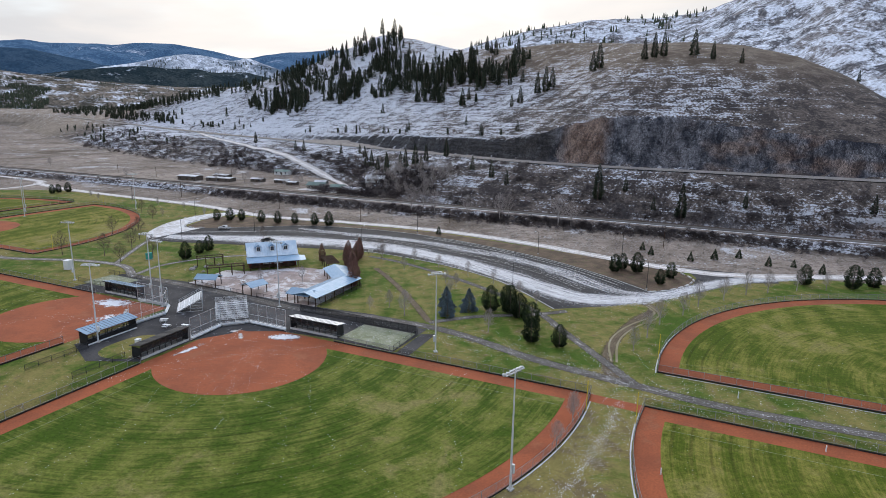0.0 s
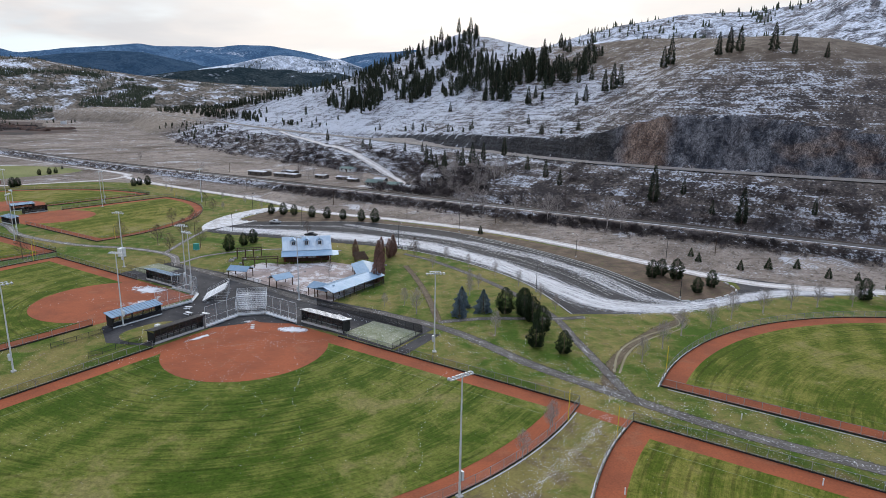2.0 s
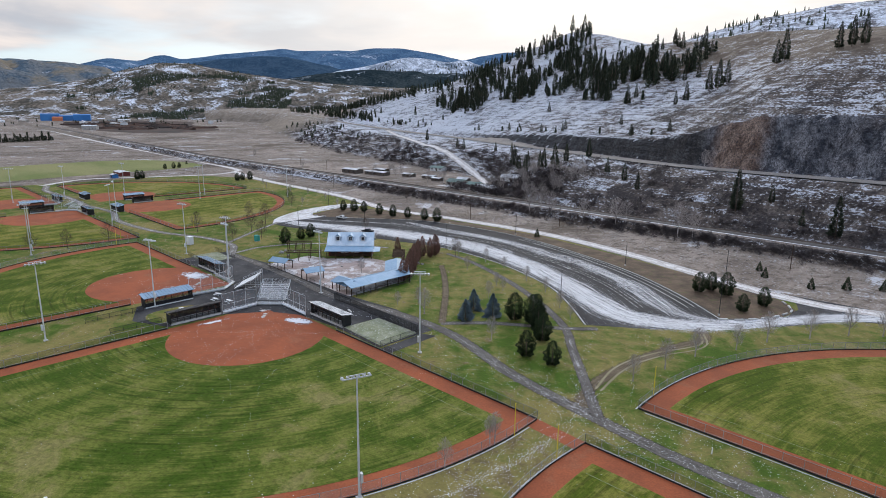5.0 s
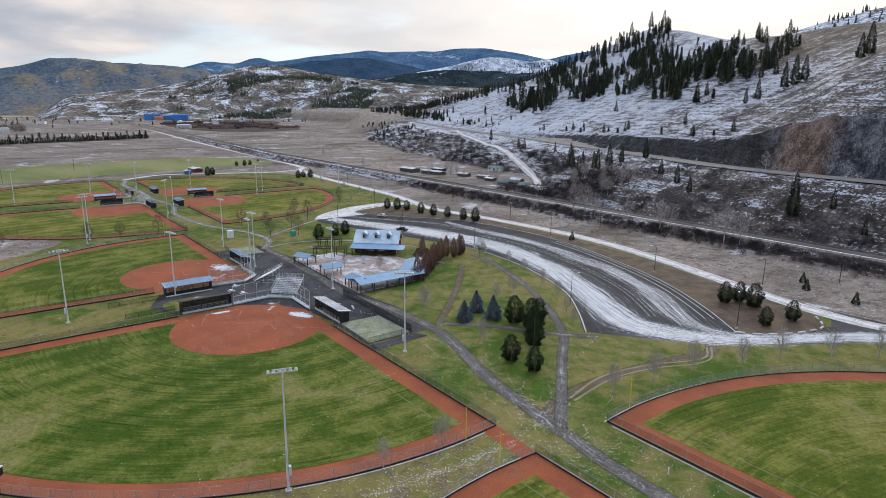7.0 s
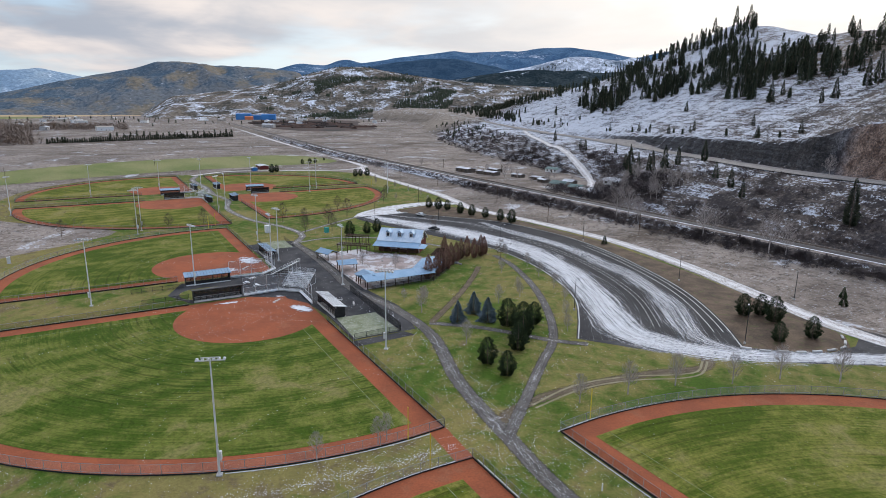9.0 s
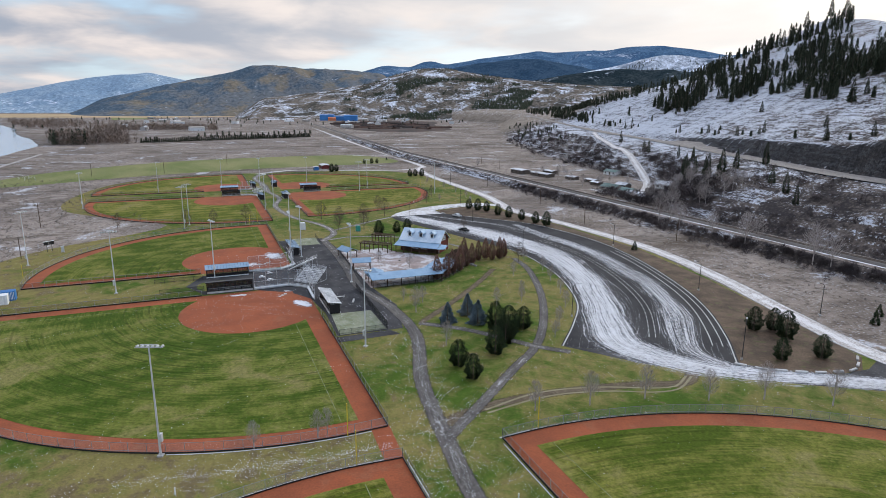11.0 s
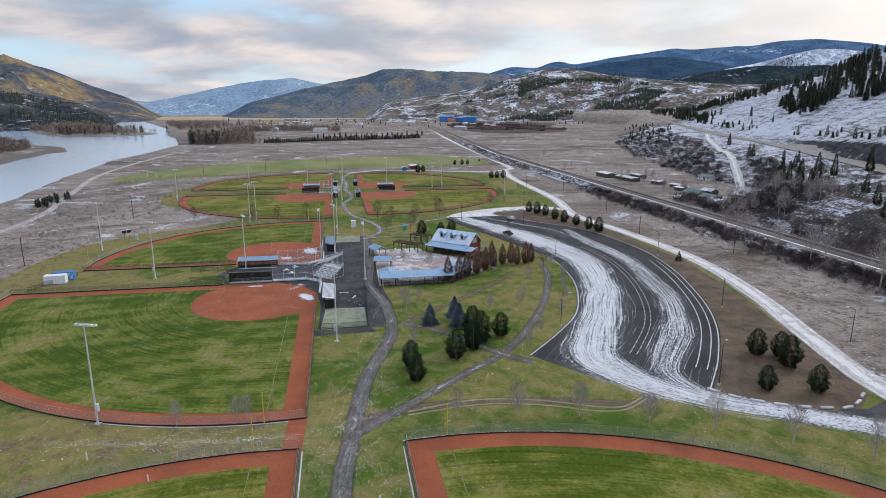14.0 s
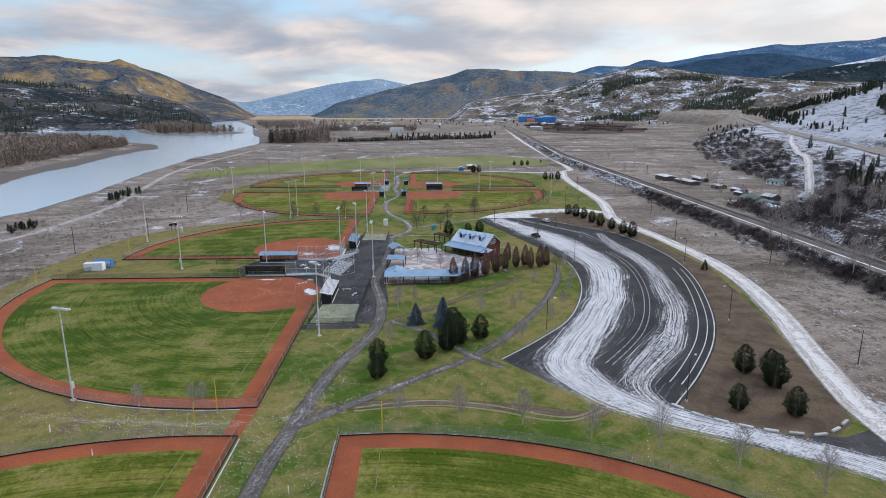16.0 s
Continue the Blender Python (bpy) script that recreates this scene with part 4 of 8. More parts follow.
sheet("far_field", [(-4571.6, -160.4), (-6027.5, 794.0), (-3403.2, 510.0), (-2841.8, 142.1), (-2972.5, -84.9)], 0.12, M["ploughed"], "distant dark ploughed field in the valley", "field")
sheet("far_field", [(-2500, -560), (-3250, -800), (-3300, 60), (-3200, 420), (-2600, 300), (-2450, -60)], 0.14, M["sunlit_field"], "distant meadow below the mountains with golden sunlight in its colour", "field")

for key, (home, sx, sy, radius) in HOMES.items():
    sheet("warning_track", field_plan(home, sx, sy, radius), 0.07, M["clay"], "brick-red clay warning track of a ball field", "warning track")
    sheet("outfield", field_plan(home, sx, sy, radius, 4.3), 0.10, outfield_turf("turf_" + key, home, {"a": 0.15, "b": 0.5, "c": 0.65, "d": 0.35}.get(key, 0.8)), "mown green outfield with faint arcs", "outfield")
    sheet("infield", infield_plan(home, sx, sy, 4.0), 0.13, M["clay"], "brick-red clay infield with footprints of snow", "infield")


def lot_material():
    """Asphalt with packed snow drawn out along the way that cars turn."""
    m = bpy.data.materials.new("snowy_asphalt")
    m.use_nodes = True
    N = Nodes(m.node_tree)
    uv = N.n("ShaderNodeUVMap").outputs[0]
    pos = N.n("ShaderNodeNewGeometry").outputs["Position"]
    u, v, w = N.sep(uv)
    warp = N.math("MULTIPLY", N.math("SUBTRACT", N.noise(pos, 0.02, 2), 0.5), 0.22)
    u2 = N.math("ADD", u, warp)
    lines = N.noise(N.join(N.math("MULTIPLY", u2, 62.0), N.math("MULTIPLY", v, 0.012), 0.0), 1.0, 5, 0.72, 0.05)
    u3 = N.math("SUBTRACT", u, N.math("MULTIPLY", N.math("SUBTRACT", N.noise(pos, 0.018, 2), 0.5), 0.4))
    lines2 = N.noise(N.join(N.math("MULTIPLY", u3, 70.0), N.math("MULTIPLY", v, 0.016), 4.0), 1.0, 4, 0.72, 0.05)
    fine = N.noise(pos, 1.2, 5, 0.75)
    # two broad belts of packed snow, one on each side of the middle line
    d1 = N.math("ABSOLUTE", N.math("SUBTRACT", u2, 0.27))
    d2 = N.math("ABSOLUTE", N.math("SUBTRACT", u2, 0.68))
    belt = N.math("MAXIMUM", N.math("MULTIPLY", N.step(d1, 0.30, 0.10), 0.55), N.math("MULTIPLY", N.step(d2, 0.20, 0.03), 0.62))
    belt = N.math("MAXIMUM", belt, N.math("MULTIPLY", N.step(v, 26.0, 6.0), 0.5))
    f = N.math("ADD", N.math("MULTIPLY", N.math("MAXIMUM", lines, lines2), 0.78), N.math("MULTIPLY", fine, 0.22))
    lo = N.math("SUBTRACT", 0.69, N.math("MULTIPLY", belt, 0.25))
    mr = N.n("ShaderNodeMapRange")
    mr.interpolation_type = "SMOOTHSTEP"
    N.put(mr.inputs[0], f)
    N.put(mr.inputs[1], lo)
    N.put(mr.inputs[2], N.math("ADD", lo, 0.10))
    snow = mr.outputs[0]
    tar = N.mix(N.step(N.noise(pos, 0.12, 4), 0.35, 0.65), (0.026, 0.026, 0.030), (0.042, 0.042, 0.045))
    g = N.math("ADD", N.math("MULTIPLY", N.math("SUBTRACT", fine, 0.5), 0.6), 1.0)
    tar = N.mix(1.0, tar, N.join(g, g, g), "MULTIPLY")
    col = N.mix(N.math("MULTIPLY", snow, 0.85), tar, (0.70, 0.71, 0.74))
    b = N.n("ShaderNodeBsdfPrincipled")
    N.put(b.inputs["Base Color"], col)
    b.inputs["Roughness"].default_value = 0.85
    b.inputs["Specular IOR Level"].default_value = 0.15
    out = N.n("ShaderNodeOutputMaterial")
    N.t.links.new(b.outputs[0], out.inputs[0])
    return m


def even(pts, n):
    line = spline(pts, 1.0)
    d = np.concatenate([[0], np.cumsum(np.linalg.norm(np.diff(line, axis=0), axis=1))])
    t = np.linspace(0, d[-1], n)
    return np.stack([np.interp(t, d, line[:, 0]), np.interp(t, d, line[:, 1])], 1)


LOT_IN = even([(-40, 161), (-52, 172), (-66, 182.5), (-87, 191), (-106, 195), (-128, 195.5), (-157, 187.5), (-185, 179), (-202, 173.5), (-214, 172.5)], 90)
LOT_OUT = even([(-17, 192), (-31, 203), (-50, 215), (-72, 224.5), (-105, 234), (-136, 237), (-172, 231), (-195, 215), (-214, 201)], 90)
def sweep_material(thick=0.0):
    """A belt of packed snow with ragged, streaky edges over dark asphalt."""
    m = bpy.data.materials.new("snow_sweep")
    m.use_nodes = True
    N = Nodes(m.node_tree)
    u, v, w = N.sep(N.n("ShaderNodeUVMap").outputs[0])
    pos = N.n("ShaderNodeNewGeometry").outputs["Position"]
    lines = N.noise(N.join(N.math("MULTIPLY", N.math("ADD", u, N.math("MULTIPLY", N.noise(pos, 0.035, 2), 0.16)), 52.0), N.math("MULTIPLY", v, 0.03), 2.0), 1.0, 5, 0.8, 0.05)
    fine = N.noise(pos, 1.2, 5, 0.75)
    edge = N.step(N.math("ABSOLUTE", N.math("SUBTRACT", N.math("ADD", u, N.math("MULTIPLY", N.math("SUBTRACT", N.noise(pos, 0.06, 3), 0.5), 0.3)), 0.5)), 0.47, 0.10)
    f = N.math("ADD", N.math("ADD", N.math("MULTIPLY", lines, 0.72), N.math("MULTIPLY", fine, 0.28)), N.math("MULTIPLY", edge, 0.20))
    col = N.mix(N.step(N.noise(pos, 0.3, 4), 0.3, 0.7), (0.60, 0.60, 0.62), (0.72, 0.73, 0.76))
    b = N.n("ShaderNodeBsdfPrincipled")
    N.put(b.inputs["Base Color"], col)
    b.inputs["Roughness"].default_value = 0.8
    N.put(b.inputs["Alpha"], N.math("MULTIPLY", N.step(f, 0.575 - thick, 0.73 - thick), 0.86))
    out = N.n("ShaderNodeOutputMaterial")
    N.t.links.new(b.outputs[0], out.inputs[0])
    return m


M["sweep"] = sweep_material()
M["thin_sweep"] = sweep_material(-0.055)
M["packed"] = surf("packed_snow", (0.40, 0.38, 0.37), (0.55, 0.53, 0.52), 0.12, 1.6, 0.5, snow=(0.55, 0.5, 0.7))
band("parking_lot", LOT_IN, LOT_OUT, 0.09, lot_material(), "curved asphalt parking lot streaked with packed snow", "parking lot")
sheet("lot_entry", [(-40, 161), (-25, 172), (-13, 185), (-4.4, 196.5), (2, 206.5), (8, 216), (20, 222), (20, 232), (-10, 229), (-5, 216), (-5.5, 207), (-10, 199), (-17, 192)], 0.075, M["asphalt"], "dark asphalt entry to the parking lot", "road")
def belt_sides(rows, step=2.0):
    """Both edges of a belt of changing width, from rows of x, y, width."""
    line = spline([r[:2] for r in rows], step)
    near = [min(range(len(line)), key=lambda k: (line[k][0] - r[0]) ** 2 + (line[k][1] - r[1]) ** 2) for r in rows]
    wide = np.interp(range(len(line)), near, [r[2] for r in rows])
    d = np.gradient(np.array(line), axis=0)
    d = d / np.linalg.norm(d, axis=1)[:, None]
    side = np.stack([-d[:, 1], d[:, 0]], 1) * wide[:, None] / 2
    return np.array(line) - side, np.array(line) + side


for _i, _rows in enumerate(([(-212, 180, 16), (-188, 190, 24), (-158, 201, 25), (-120, 207, 24), (-90, 200.5, 21), (-65, 190, 20), (-49, 181, 23), (-37, 175.5, 23), (-26, 178, 18), (-17, 184, 15), (-10, 193, 13), (-5, 202, 12), (2, 213, 12), (12, 223, 12), (30, 234.5, 12)],
                            [(-175, 222, 7), (-151, 221.5, 13), (-119, 223, 13), (-90, 218.5, 15), (-68, 212.5, 16), (-47, 201.5, 18), (-34, 192, 16), (-25, 187.5, 12), (-14, 189, 9)])):
    _a, _b = belt_sides(_rows)
    band("snow_sweep", _a, _b, 0.105 + 0.006 * _i, M[("sweep", "thin_sweep")[_i]], "packed snow drawn out by turning cars", "snow")
sheet("lot_exit", [tuple(p) for p in spline([(-214, 172.5), (-226, 182), (-238, 205), (-240, 230), (-232, 240), (-226, 240), (-230, 222), (-224, 200), (-214, 201)], 4)], 0.08, M["packed"], "snow-packed way out of the parking lot", "road")
ribbon("road", [(300, 300), (120, 262), (55, 247), (10, 227.5), (-12, 225.5), (-40, 232.5), (-73, 242), (-115, 248.5), (-165, 245.5), (-208, 239.5), (-240, 245), (-275, 250), (-370, 254), (-430, 264), (-460, 276), (-630, 286), (-900, 303), (-1400, 345)], 7.6, 0.11, M["white_road"], "snow-covered service road", "road")
ribbon("road_spur", [(-430, 262), (-425, 240), (-437, 200), (-450, 160), (-430, 128)], 6, 0.085, M["white_road"], "snow-covered service road", "road")

# footpaths
for k, (pts, w) in enumerate((([(110, 121), (30, 119), (6, 118.5), (-10, 120.3), (-34, 124.2), (-58, 131.4), (-80, 132), (-103, 128.5), (-126, 130), (-150, 131), (-172, 131)], 3.9),
               ([(-12, 121), (-22, 132.5), (-33, 145), (-42, 155.5), (-57, 166.5), (-78, 178), (-102, 187.5), (-118, 190.5)], 2.8),
               ([(-66, 135), (-56.7, 145), (-42, 155), (-36, 161)], 2.8),
               ([(-66, 135.5), (-81, 152), (-94.6, 165.5), (-107, 176.5)], 2.4))):
    ribbon("footpath", pts, w, 0.09 + 0.006 * k, M["dirt_way" if k == 3 else "path"], "grey gravel footpath dusted with snow", "footpath")
for k, (pts, w) in enumerate((([(-170, 130), (-185, 138), (-205, 136), (-225, 128), (-245, 124), (-268, 123), (-290, 128), (-305, 128), (-325, 125)], 3.6), ([(-172, 133), (-174, 145), (-168, 160), (-155, 173), (-140, 180)], 2.4),
               ([(-190, 139), (-205, 160), (-215, 176)], 2.4), ([(-325, 125), (-360, 126), (-400, 124), (-425, 130)], 5))):
    ribbon("footpath", pts, w, 0.115 + 0.006 * k, M["two_track"], "grey path with wheel tracks in old snow", "footpath")
ribbon("trail", [(-60, -60), (-169, -33.5), (-203, -30), (-262, -32), (-350, -51), (-478, -72), (-700, -70)], 4.0, 0.06, M["trail"], "pale gravel trail along the river", "trail")
ribbon("highway", [tuple(p) for p in HWY[1:]], 15, 0.45, M["highway"], "pale grey highway along the hillside", "highway", over=land, step=8)
LANE = [(-575, 548), (-510, 508), (-450, 475.5), (-412, 455), (-374, 439), (-320, 407), (-288, 388), (-262, 371), (-238, 350), (-222, 331)]
ribbon("side_road", LANE, 6.2, 0.7, M["white_road"], "snow-covered lane down to the farm", "road", over=land, step=4)

# paved wedge between the two ball fields, barn plaza
sheet("pavement", [(-110, 98.5), (-110.5, 84), (-121, 79), (-132, 84), (-132, 98.5), (-134, 113), (-150, 114), (-176, 113), (-176, 131), (-150, 134), (-128, 132.5), (-100, 132), (-82, 134), (-64, 130), (-64.5, 113.5), (-82, 114), (-96, 112.5), (-104, 108)], 0.085, M["asphalt"], "dark asphalt between the dugouts with thin snow", "pavement")
sheet("plaza", [(-149, 133), (-122, 132), (-100, 131.5), (-101, 154), (-112, 168), (-131, 165), (-142, 153), (-150, 150)], 0.12, M["paving"], "pinkish paved plaza with melting snow", "plaza")
sheet("pavement", [(-63.6, 112.6), (-60.2, 112.8), (-60.6, 128.2), (-63.9, 126.6)], 0.082, M["asphalt"], "dark asphalt strip beside the warm-up pen", "pavement")
sheet("clay_path", [(-20.2, 109.6), (-8.6, 109.0), (-8.6, 112.2), (-20.2, 112.9)], 0.066, M["clay"], "strip of red clay joining two ball fields", "path")
sheet("bullpen_lawn", [(-178, 118.6), (-165, 118.2), (-165, 128.2), (-178, 128.6)], 0.135, M["snowy_lawn"], "fenced patch of snowy grass", "lawn")
sheet("bullpen_lawn", [(-80.5, 115.2), (-64.8, 114.2), (-65, 126), (-80, 126)], 0.13, M["snowy_lawn"], "fenced patch of snowy grass", "lawn")

sheet("farm_yard", [(-250, 316), (-205, 313), (-197, 328), (-200, 343), (-222, 344), (-236, 347), (-246, 338)], 2.78, M["packed"], "snow-packed farm yard", "yard")

# ---- railway ----
def build_railway():
    xs = np.concatenate([np.arange(-1500, -560, 20), np.arange(-560, 200, 20)])
    line = np.stack([xs, rail_y(xs)], 1)
    bm = bmesh.new()
    prof = ((-3.6, 4.0), (-2.2, 4.55), (2.2, 4.55), (3.6, 4.0))
    rings = [[bm.verts.new((x, y + a, z)) for a, z in prof] for x, y in line]
    for p, q in zip(rings, rings[1:]):
        for i in range(3):
            bm.faces.new((p[i], q[i], q[i + 1], p[i + 1]))
    bed = tagged(part("railway", bm, M["ballast"]), "single railway track on a dark ballast bank", "railway", kind="structure")
    bed.data.flip_normals()
    for off in (-0.75, 0.75):
        bm = bmesh.new()
        pr = ((-0.09, 4.56), (-0.09, 4.85), (0.09, 4.85), (0.09, 4.56))
        rings = [[bm.verts.new((x, y + off + a, z)) for a, z in pr] for x, y in line]
        for p, q in zip(rings, rings[1:]):
            for i in range(3):
                bm.faces.new((p[i], p[i + 1], q[i + 1], q[i]))
        part("rail", bm, M["rail_steel"], bed)


build_railway()

xs_ = np.arange(-700, 190, 6.0)
_w = 0.7 + 0.6 * wave_noise(xs_, xs_ * 0.3, 0.09, 31)
_near = np.stack([xs_, rail_y(xs_) - 4.6 - np.maximum(_w, 0.05)], 1)
_far = np.stack([xs_, rail_y(xs_) - 4.4], 1)
band("snow_shoulder", _near, _far, 0.12, M["snow"], "line of snow along the shoulder of the railway", "snow", over=land)


# ---- plants ----
def blades(rng, centres, outs, size, flat=0.5, sizes=None):
    """Small needle sprays: two crossed, pointed blades at each centre, facing outwards."""
    v, f = [], []
    for n_, (c, o) in enumerate(zip(centres, outs)):
        o = o / (np.linalg.norm(o) + 1e-9)
        s = np.cross(o, (rng.normal(), rng.normal(), rng.normal() + 0.01))
        s /= np.linalg.norm(s) + 1e-9
        u = np.cross(o, s)
        L = size * (0.7 + 0.6 * rng.rand()) * (sizes[n_] if sizes else 1)
        for w in (s, u):
            k = len(v)
            tip = c + o * L
            v += [c - o * L * 0.3, c + o * L * 0.35 + w * L * flat, tip, c + o * L * 0.35 - w * L * flat]
            f += [(k, k + 1, k + 2, k + 3)]
    return v, f


def evergreen_crown(seed, height, radius, profile, count, size, base=0.06, droop=0.25, lumpy=0.25, flat=0.45):
    """A crown of needle sprays set on whorled boughs; profile gives the radius share at each height share."""
    rng = np.random.RandomState(seed)
    cs, os_, big = [], [], []
    ph = rng.rand(6) * 6.28
    while len(cs) < count:
        t = rng.rand() ** 1.15
        a = rng.rand() * 6.2832
        lump = 1 + lumpy * (math.sin(a * 3 + ph[0] + t * 9) * 0.5 + math.sin(a * 5 + ph[1] - t * 17) * 0.35 + math.sin(t * 31 + ph[2] + a) * 0.4)
        r = radius * profile(t) * lump
        q = 1 - 0.5 * rng.rand() ** 2.2
        z = height * (base + (1 - base) * t) - droop * r * q * 0.5
        big.append(0.42 + 0.65 * (1 - t))
        cs.append(np.array((math.cos(a) * r * q, math.sin(a) * r * q, z)))
        os_.append(np.array((math.cos(a), math.sin(a), 0.55 + 0.5 * t - droop)))
    return blades(rng, cs, os_, size, flat, big)


def tree_parts(thing, height, trunk_r, crown, leaf, bark, bare=0.12):
    bm = bmesh.new()
    rod(bm, (0, 0, -0.1), (0, 0, height * 0.5), trunk_r, trunk_r * 0.6, 7)
    rod(bm, (0, 0, height * 0.5), (0, 0, height * 0.93), trunk_r * 0.6, trunk_r * 0.12, 6)
    part("trunk", bm, bark, thing)
    v, f = crown
    raw("crown", v, f, leaf, thing)


def fir_profile(t):
    return (1 - t) ** 0.68 * min(1.0, 0.5 + 2.4 * t) * 0.95 + 0.04


def spruce_profile(t):
    return min(1.0, 0.8 + t * 2) * (1 - t) ** 0.85 + 0.03


def round_profile(t):
    return (0.55 + 1.6 * t if t < 0.28 else 1.0) * max(0.0, 1 - max(0.0, t - 0.28) ** 2.1 / 0.52) ** 0.62 + 0.04


def column_profile(t):
    return min(1, 0.55 + 2.2 * t) * (1 - max(0, t - 0.55) / 0.47) ** 0.8 + 0.03


def gap_profile(t):
    return (1 - t) ** 0.78 * (0.82 + 0.18 * math.sin(t * 34)) * min(1.0, 0.6 + 3.0 * t) + 0.035


def plant(kind, first, spots, label, category, group):
    """Sets out copies of a plant; each spot: x, y, scale, turn, with its own ground."""
    x, y, s, a = spots[0]
    first.matrix_basis = Matrix.Translation((x, y, float(land(x, y)))) @ pose(0, 0, 0, 0, 0, a) @ Matrix.Scale(s, 4)
    tagged(first, label, category, group)
    for x, y, s, a in spots[1:]:
        ob = copy_thing(first, Matrix.Identity(4))
        ob.matrix_basis = Matrix.Translation((x, y, float(land(x, y)))) @ pose(0, 0, 0, 0, 0, a) @ Matrix.Scale(s, 4)


def spots_of(rows, full):
    """x, y, height -> plant() rows."""
    return [(x, y, h / full, random.uniform(0, 360)) for x, y, h in rows]


ROUND = [(-54.9, 151.3, 7.4), (-49.5, 152.0, 8.0), (-52.5, 157.8, 6.2), (-46, 149.5, 7.0), (-41, 144.3, 6.8), (-38, 134, 6.2), (-31.2, 134.3, 5.6), (-31.4, 212, 6.3), (-24.3, 214.6, 7.2), (-29.5, 216.5, 6.0), (-12.9, 211.9, 5.7), (-15.4, 202.5, 5.2),
         (-174, 155.2, 6.6), (-176.5, 164, 5.2), (-177, 169, 6.0), (-223, 219.5, 5.6), (-217, 222, 6.4), (-212.5, 225, 5.6), (-201, 226, 5.8), (-192.2, 227.5, 6), (-184.5, 230.5, 5.4), (-174.5, 232.5, 5.8), (-167.5, 234.2, 6.8),
         (27.4, 224.1, 7.0), (41, 226.2, 8.0), (47.5, 231, 6.8), (-427, 187.2, 7), (-431, 192, 6), (-376.3, 238, 5.8), (-378, 243, 5.5), (-375.5, 247.5, 6.4), (-489.4, 231, 4.5), (-489, 238, 5.2), (-492, 244, 4.6)]
for seed in (1, 2, 3):
    first = empty("pine_tree", Matrix(), "", "")
    tree_parts(first, 7.0, 0.16, evergreen_crown(seed, 7.0, 1.95, round_profile, 5400, 0.29, 0.05, 0.05, 0.38, 0.24), M["needle"], M["bark"])
    plant("pine_tree", first, spots_of(ROUND[seed - 1::3], 7.0), "dense dark green rounded pine standing on grass", "pine tree", "park pines")
first = empty("blue_spruce", Matrix(), "", "")
tree_parts(first, 7.0, 0.15, evergreen_crown(11, 7.0, 2.35, spruce_profile, 4200, 0.40, 0.03, 0.3, 0.5, 0.26), M["spruce"], M["bark"])
plant("blue_spruce", first, spots_of([(-63.8, 142, 5.6), (-60.4, 149, 6.4), (-67.4, 149.2, 6.0)], 7.0), "silvery blue spruce with a dense cone shape", "spruce tree", "blue spruces")
COLUMN = [(-101.3, 153.6, 8.4), (-103, 157.6, 8.0), (-106.3, 161, 8.6), (-108.8, 164.8, 8.8), (-112.9, 168.8, 8.2), (-115.2, 172.2, 7.8), (-119, 176.5, 7.6), (-120.5, 180, 8.0), (-119, 185, 8.2), (-120.5, 187.5, 7.2), (-118, 181.5, 7.5), (-128.5, 175, 7.0)]
for seed in (1, 2):
    first = empty("columnar_oak", Matrix(), "", "")
    tree_parts(first, 8.0, 0.14, evergreen_crown(20 + seed, 8.0, 1.15, column_profile, 1300, 0.36, 0.05, 0.0, 0.3), M["brown_leaf"], M["bark"])
    plant("columnar_oak", first, spots_of(COLUMN[seed - 1::2], 8.0), "narrow columnar tree holding withered brown leaves", "tree", "columnar trees")
# young pines on the dry verge beyond the service road
YOUNG = [(-113.3, 241.2, 3.6)] + [(-30 + 9.5 * i + random.uniform(-3, 3), 246 + random.uniform(-6, 10), random.uniform(2.4, 4.6)) for i in range(9)] + [(70, 262, 4), (84, 258, 4.4), (-520, 262, 3)]
first = empty("young_pine", Matrix(), "", "")
tree_parts(first, 3.5, 0.07, evergreen_crown(31, 3.5, 1.05, spruce_profile, 500, 0.3, 0.04, 0.2, 0.3), M["needle"], M["bark"])
plant("young_pine", first, spots_of(YOUNG, 3.5), "small young pine on the dry verge", "pine tree", "young pines")


def bare_crown(seed, height, spread, levels=4, start=0.28, up=0.75, thin=0.055):
    """Limbs and twigs of a leafless tree, branching by halves; returns verts and faces of thin tapered slips."""
    rng = np.random.RandomState(seed)
    bm = bmesh.new()

    def grow(a, d, length, r, lev):
        b = a + d * length
        rod(bm, a, b, r, r * 0.6, 4 if lev < 2 else 3)
        if lev == 0:
            return
        n = 3 if lev > 1 else 4
        for i in range(n):
            w = Vector((rng.normal(), rng.normal(), rng.normal() * 0.6 + 0.25)).normalized()
            nd = (d * up + w * (0.62 + spread * 0.3)).normalized()
            grow(a + d * length * (0.45 + 0.55 * (i + 1) / n), nd, length * (0.56 + 0.22 * rng.rand()), r * 0.55, lev - 1)

    for i in range(6):
        t = start + (0.9 - start) * i / 5
        ang = i * 2.4 + rng.rand()
        d = Vector((math.cos(ang) * spread, math.sin(ang) * spread, 0.75)).normalized()
        grow(Vector((0, 0, height * t * 0.75)), d, height * 0.26 * (1.15 - 0.6 * t), thin * (1.2 - t * 0.6), levels - 1)
    return bm


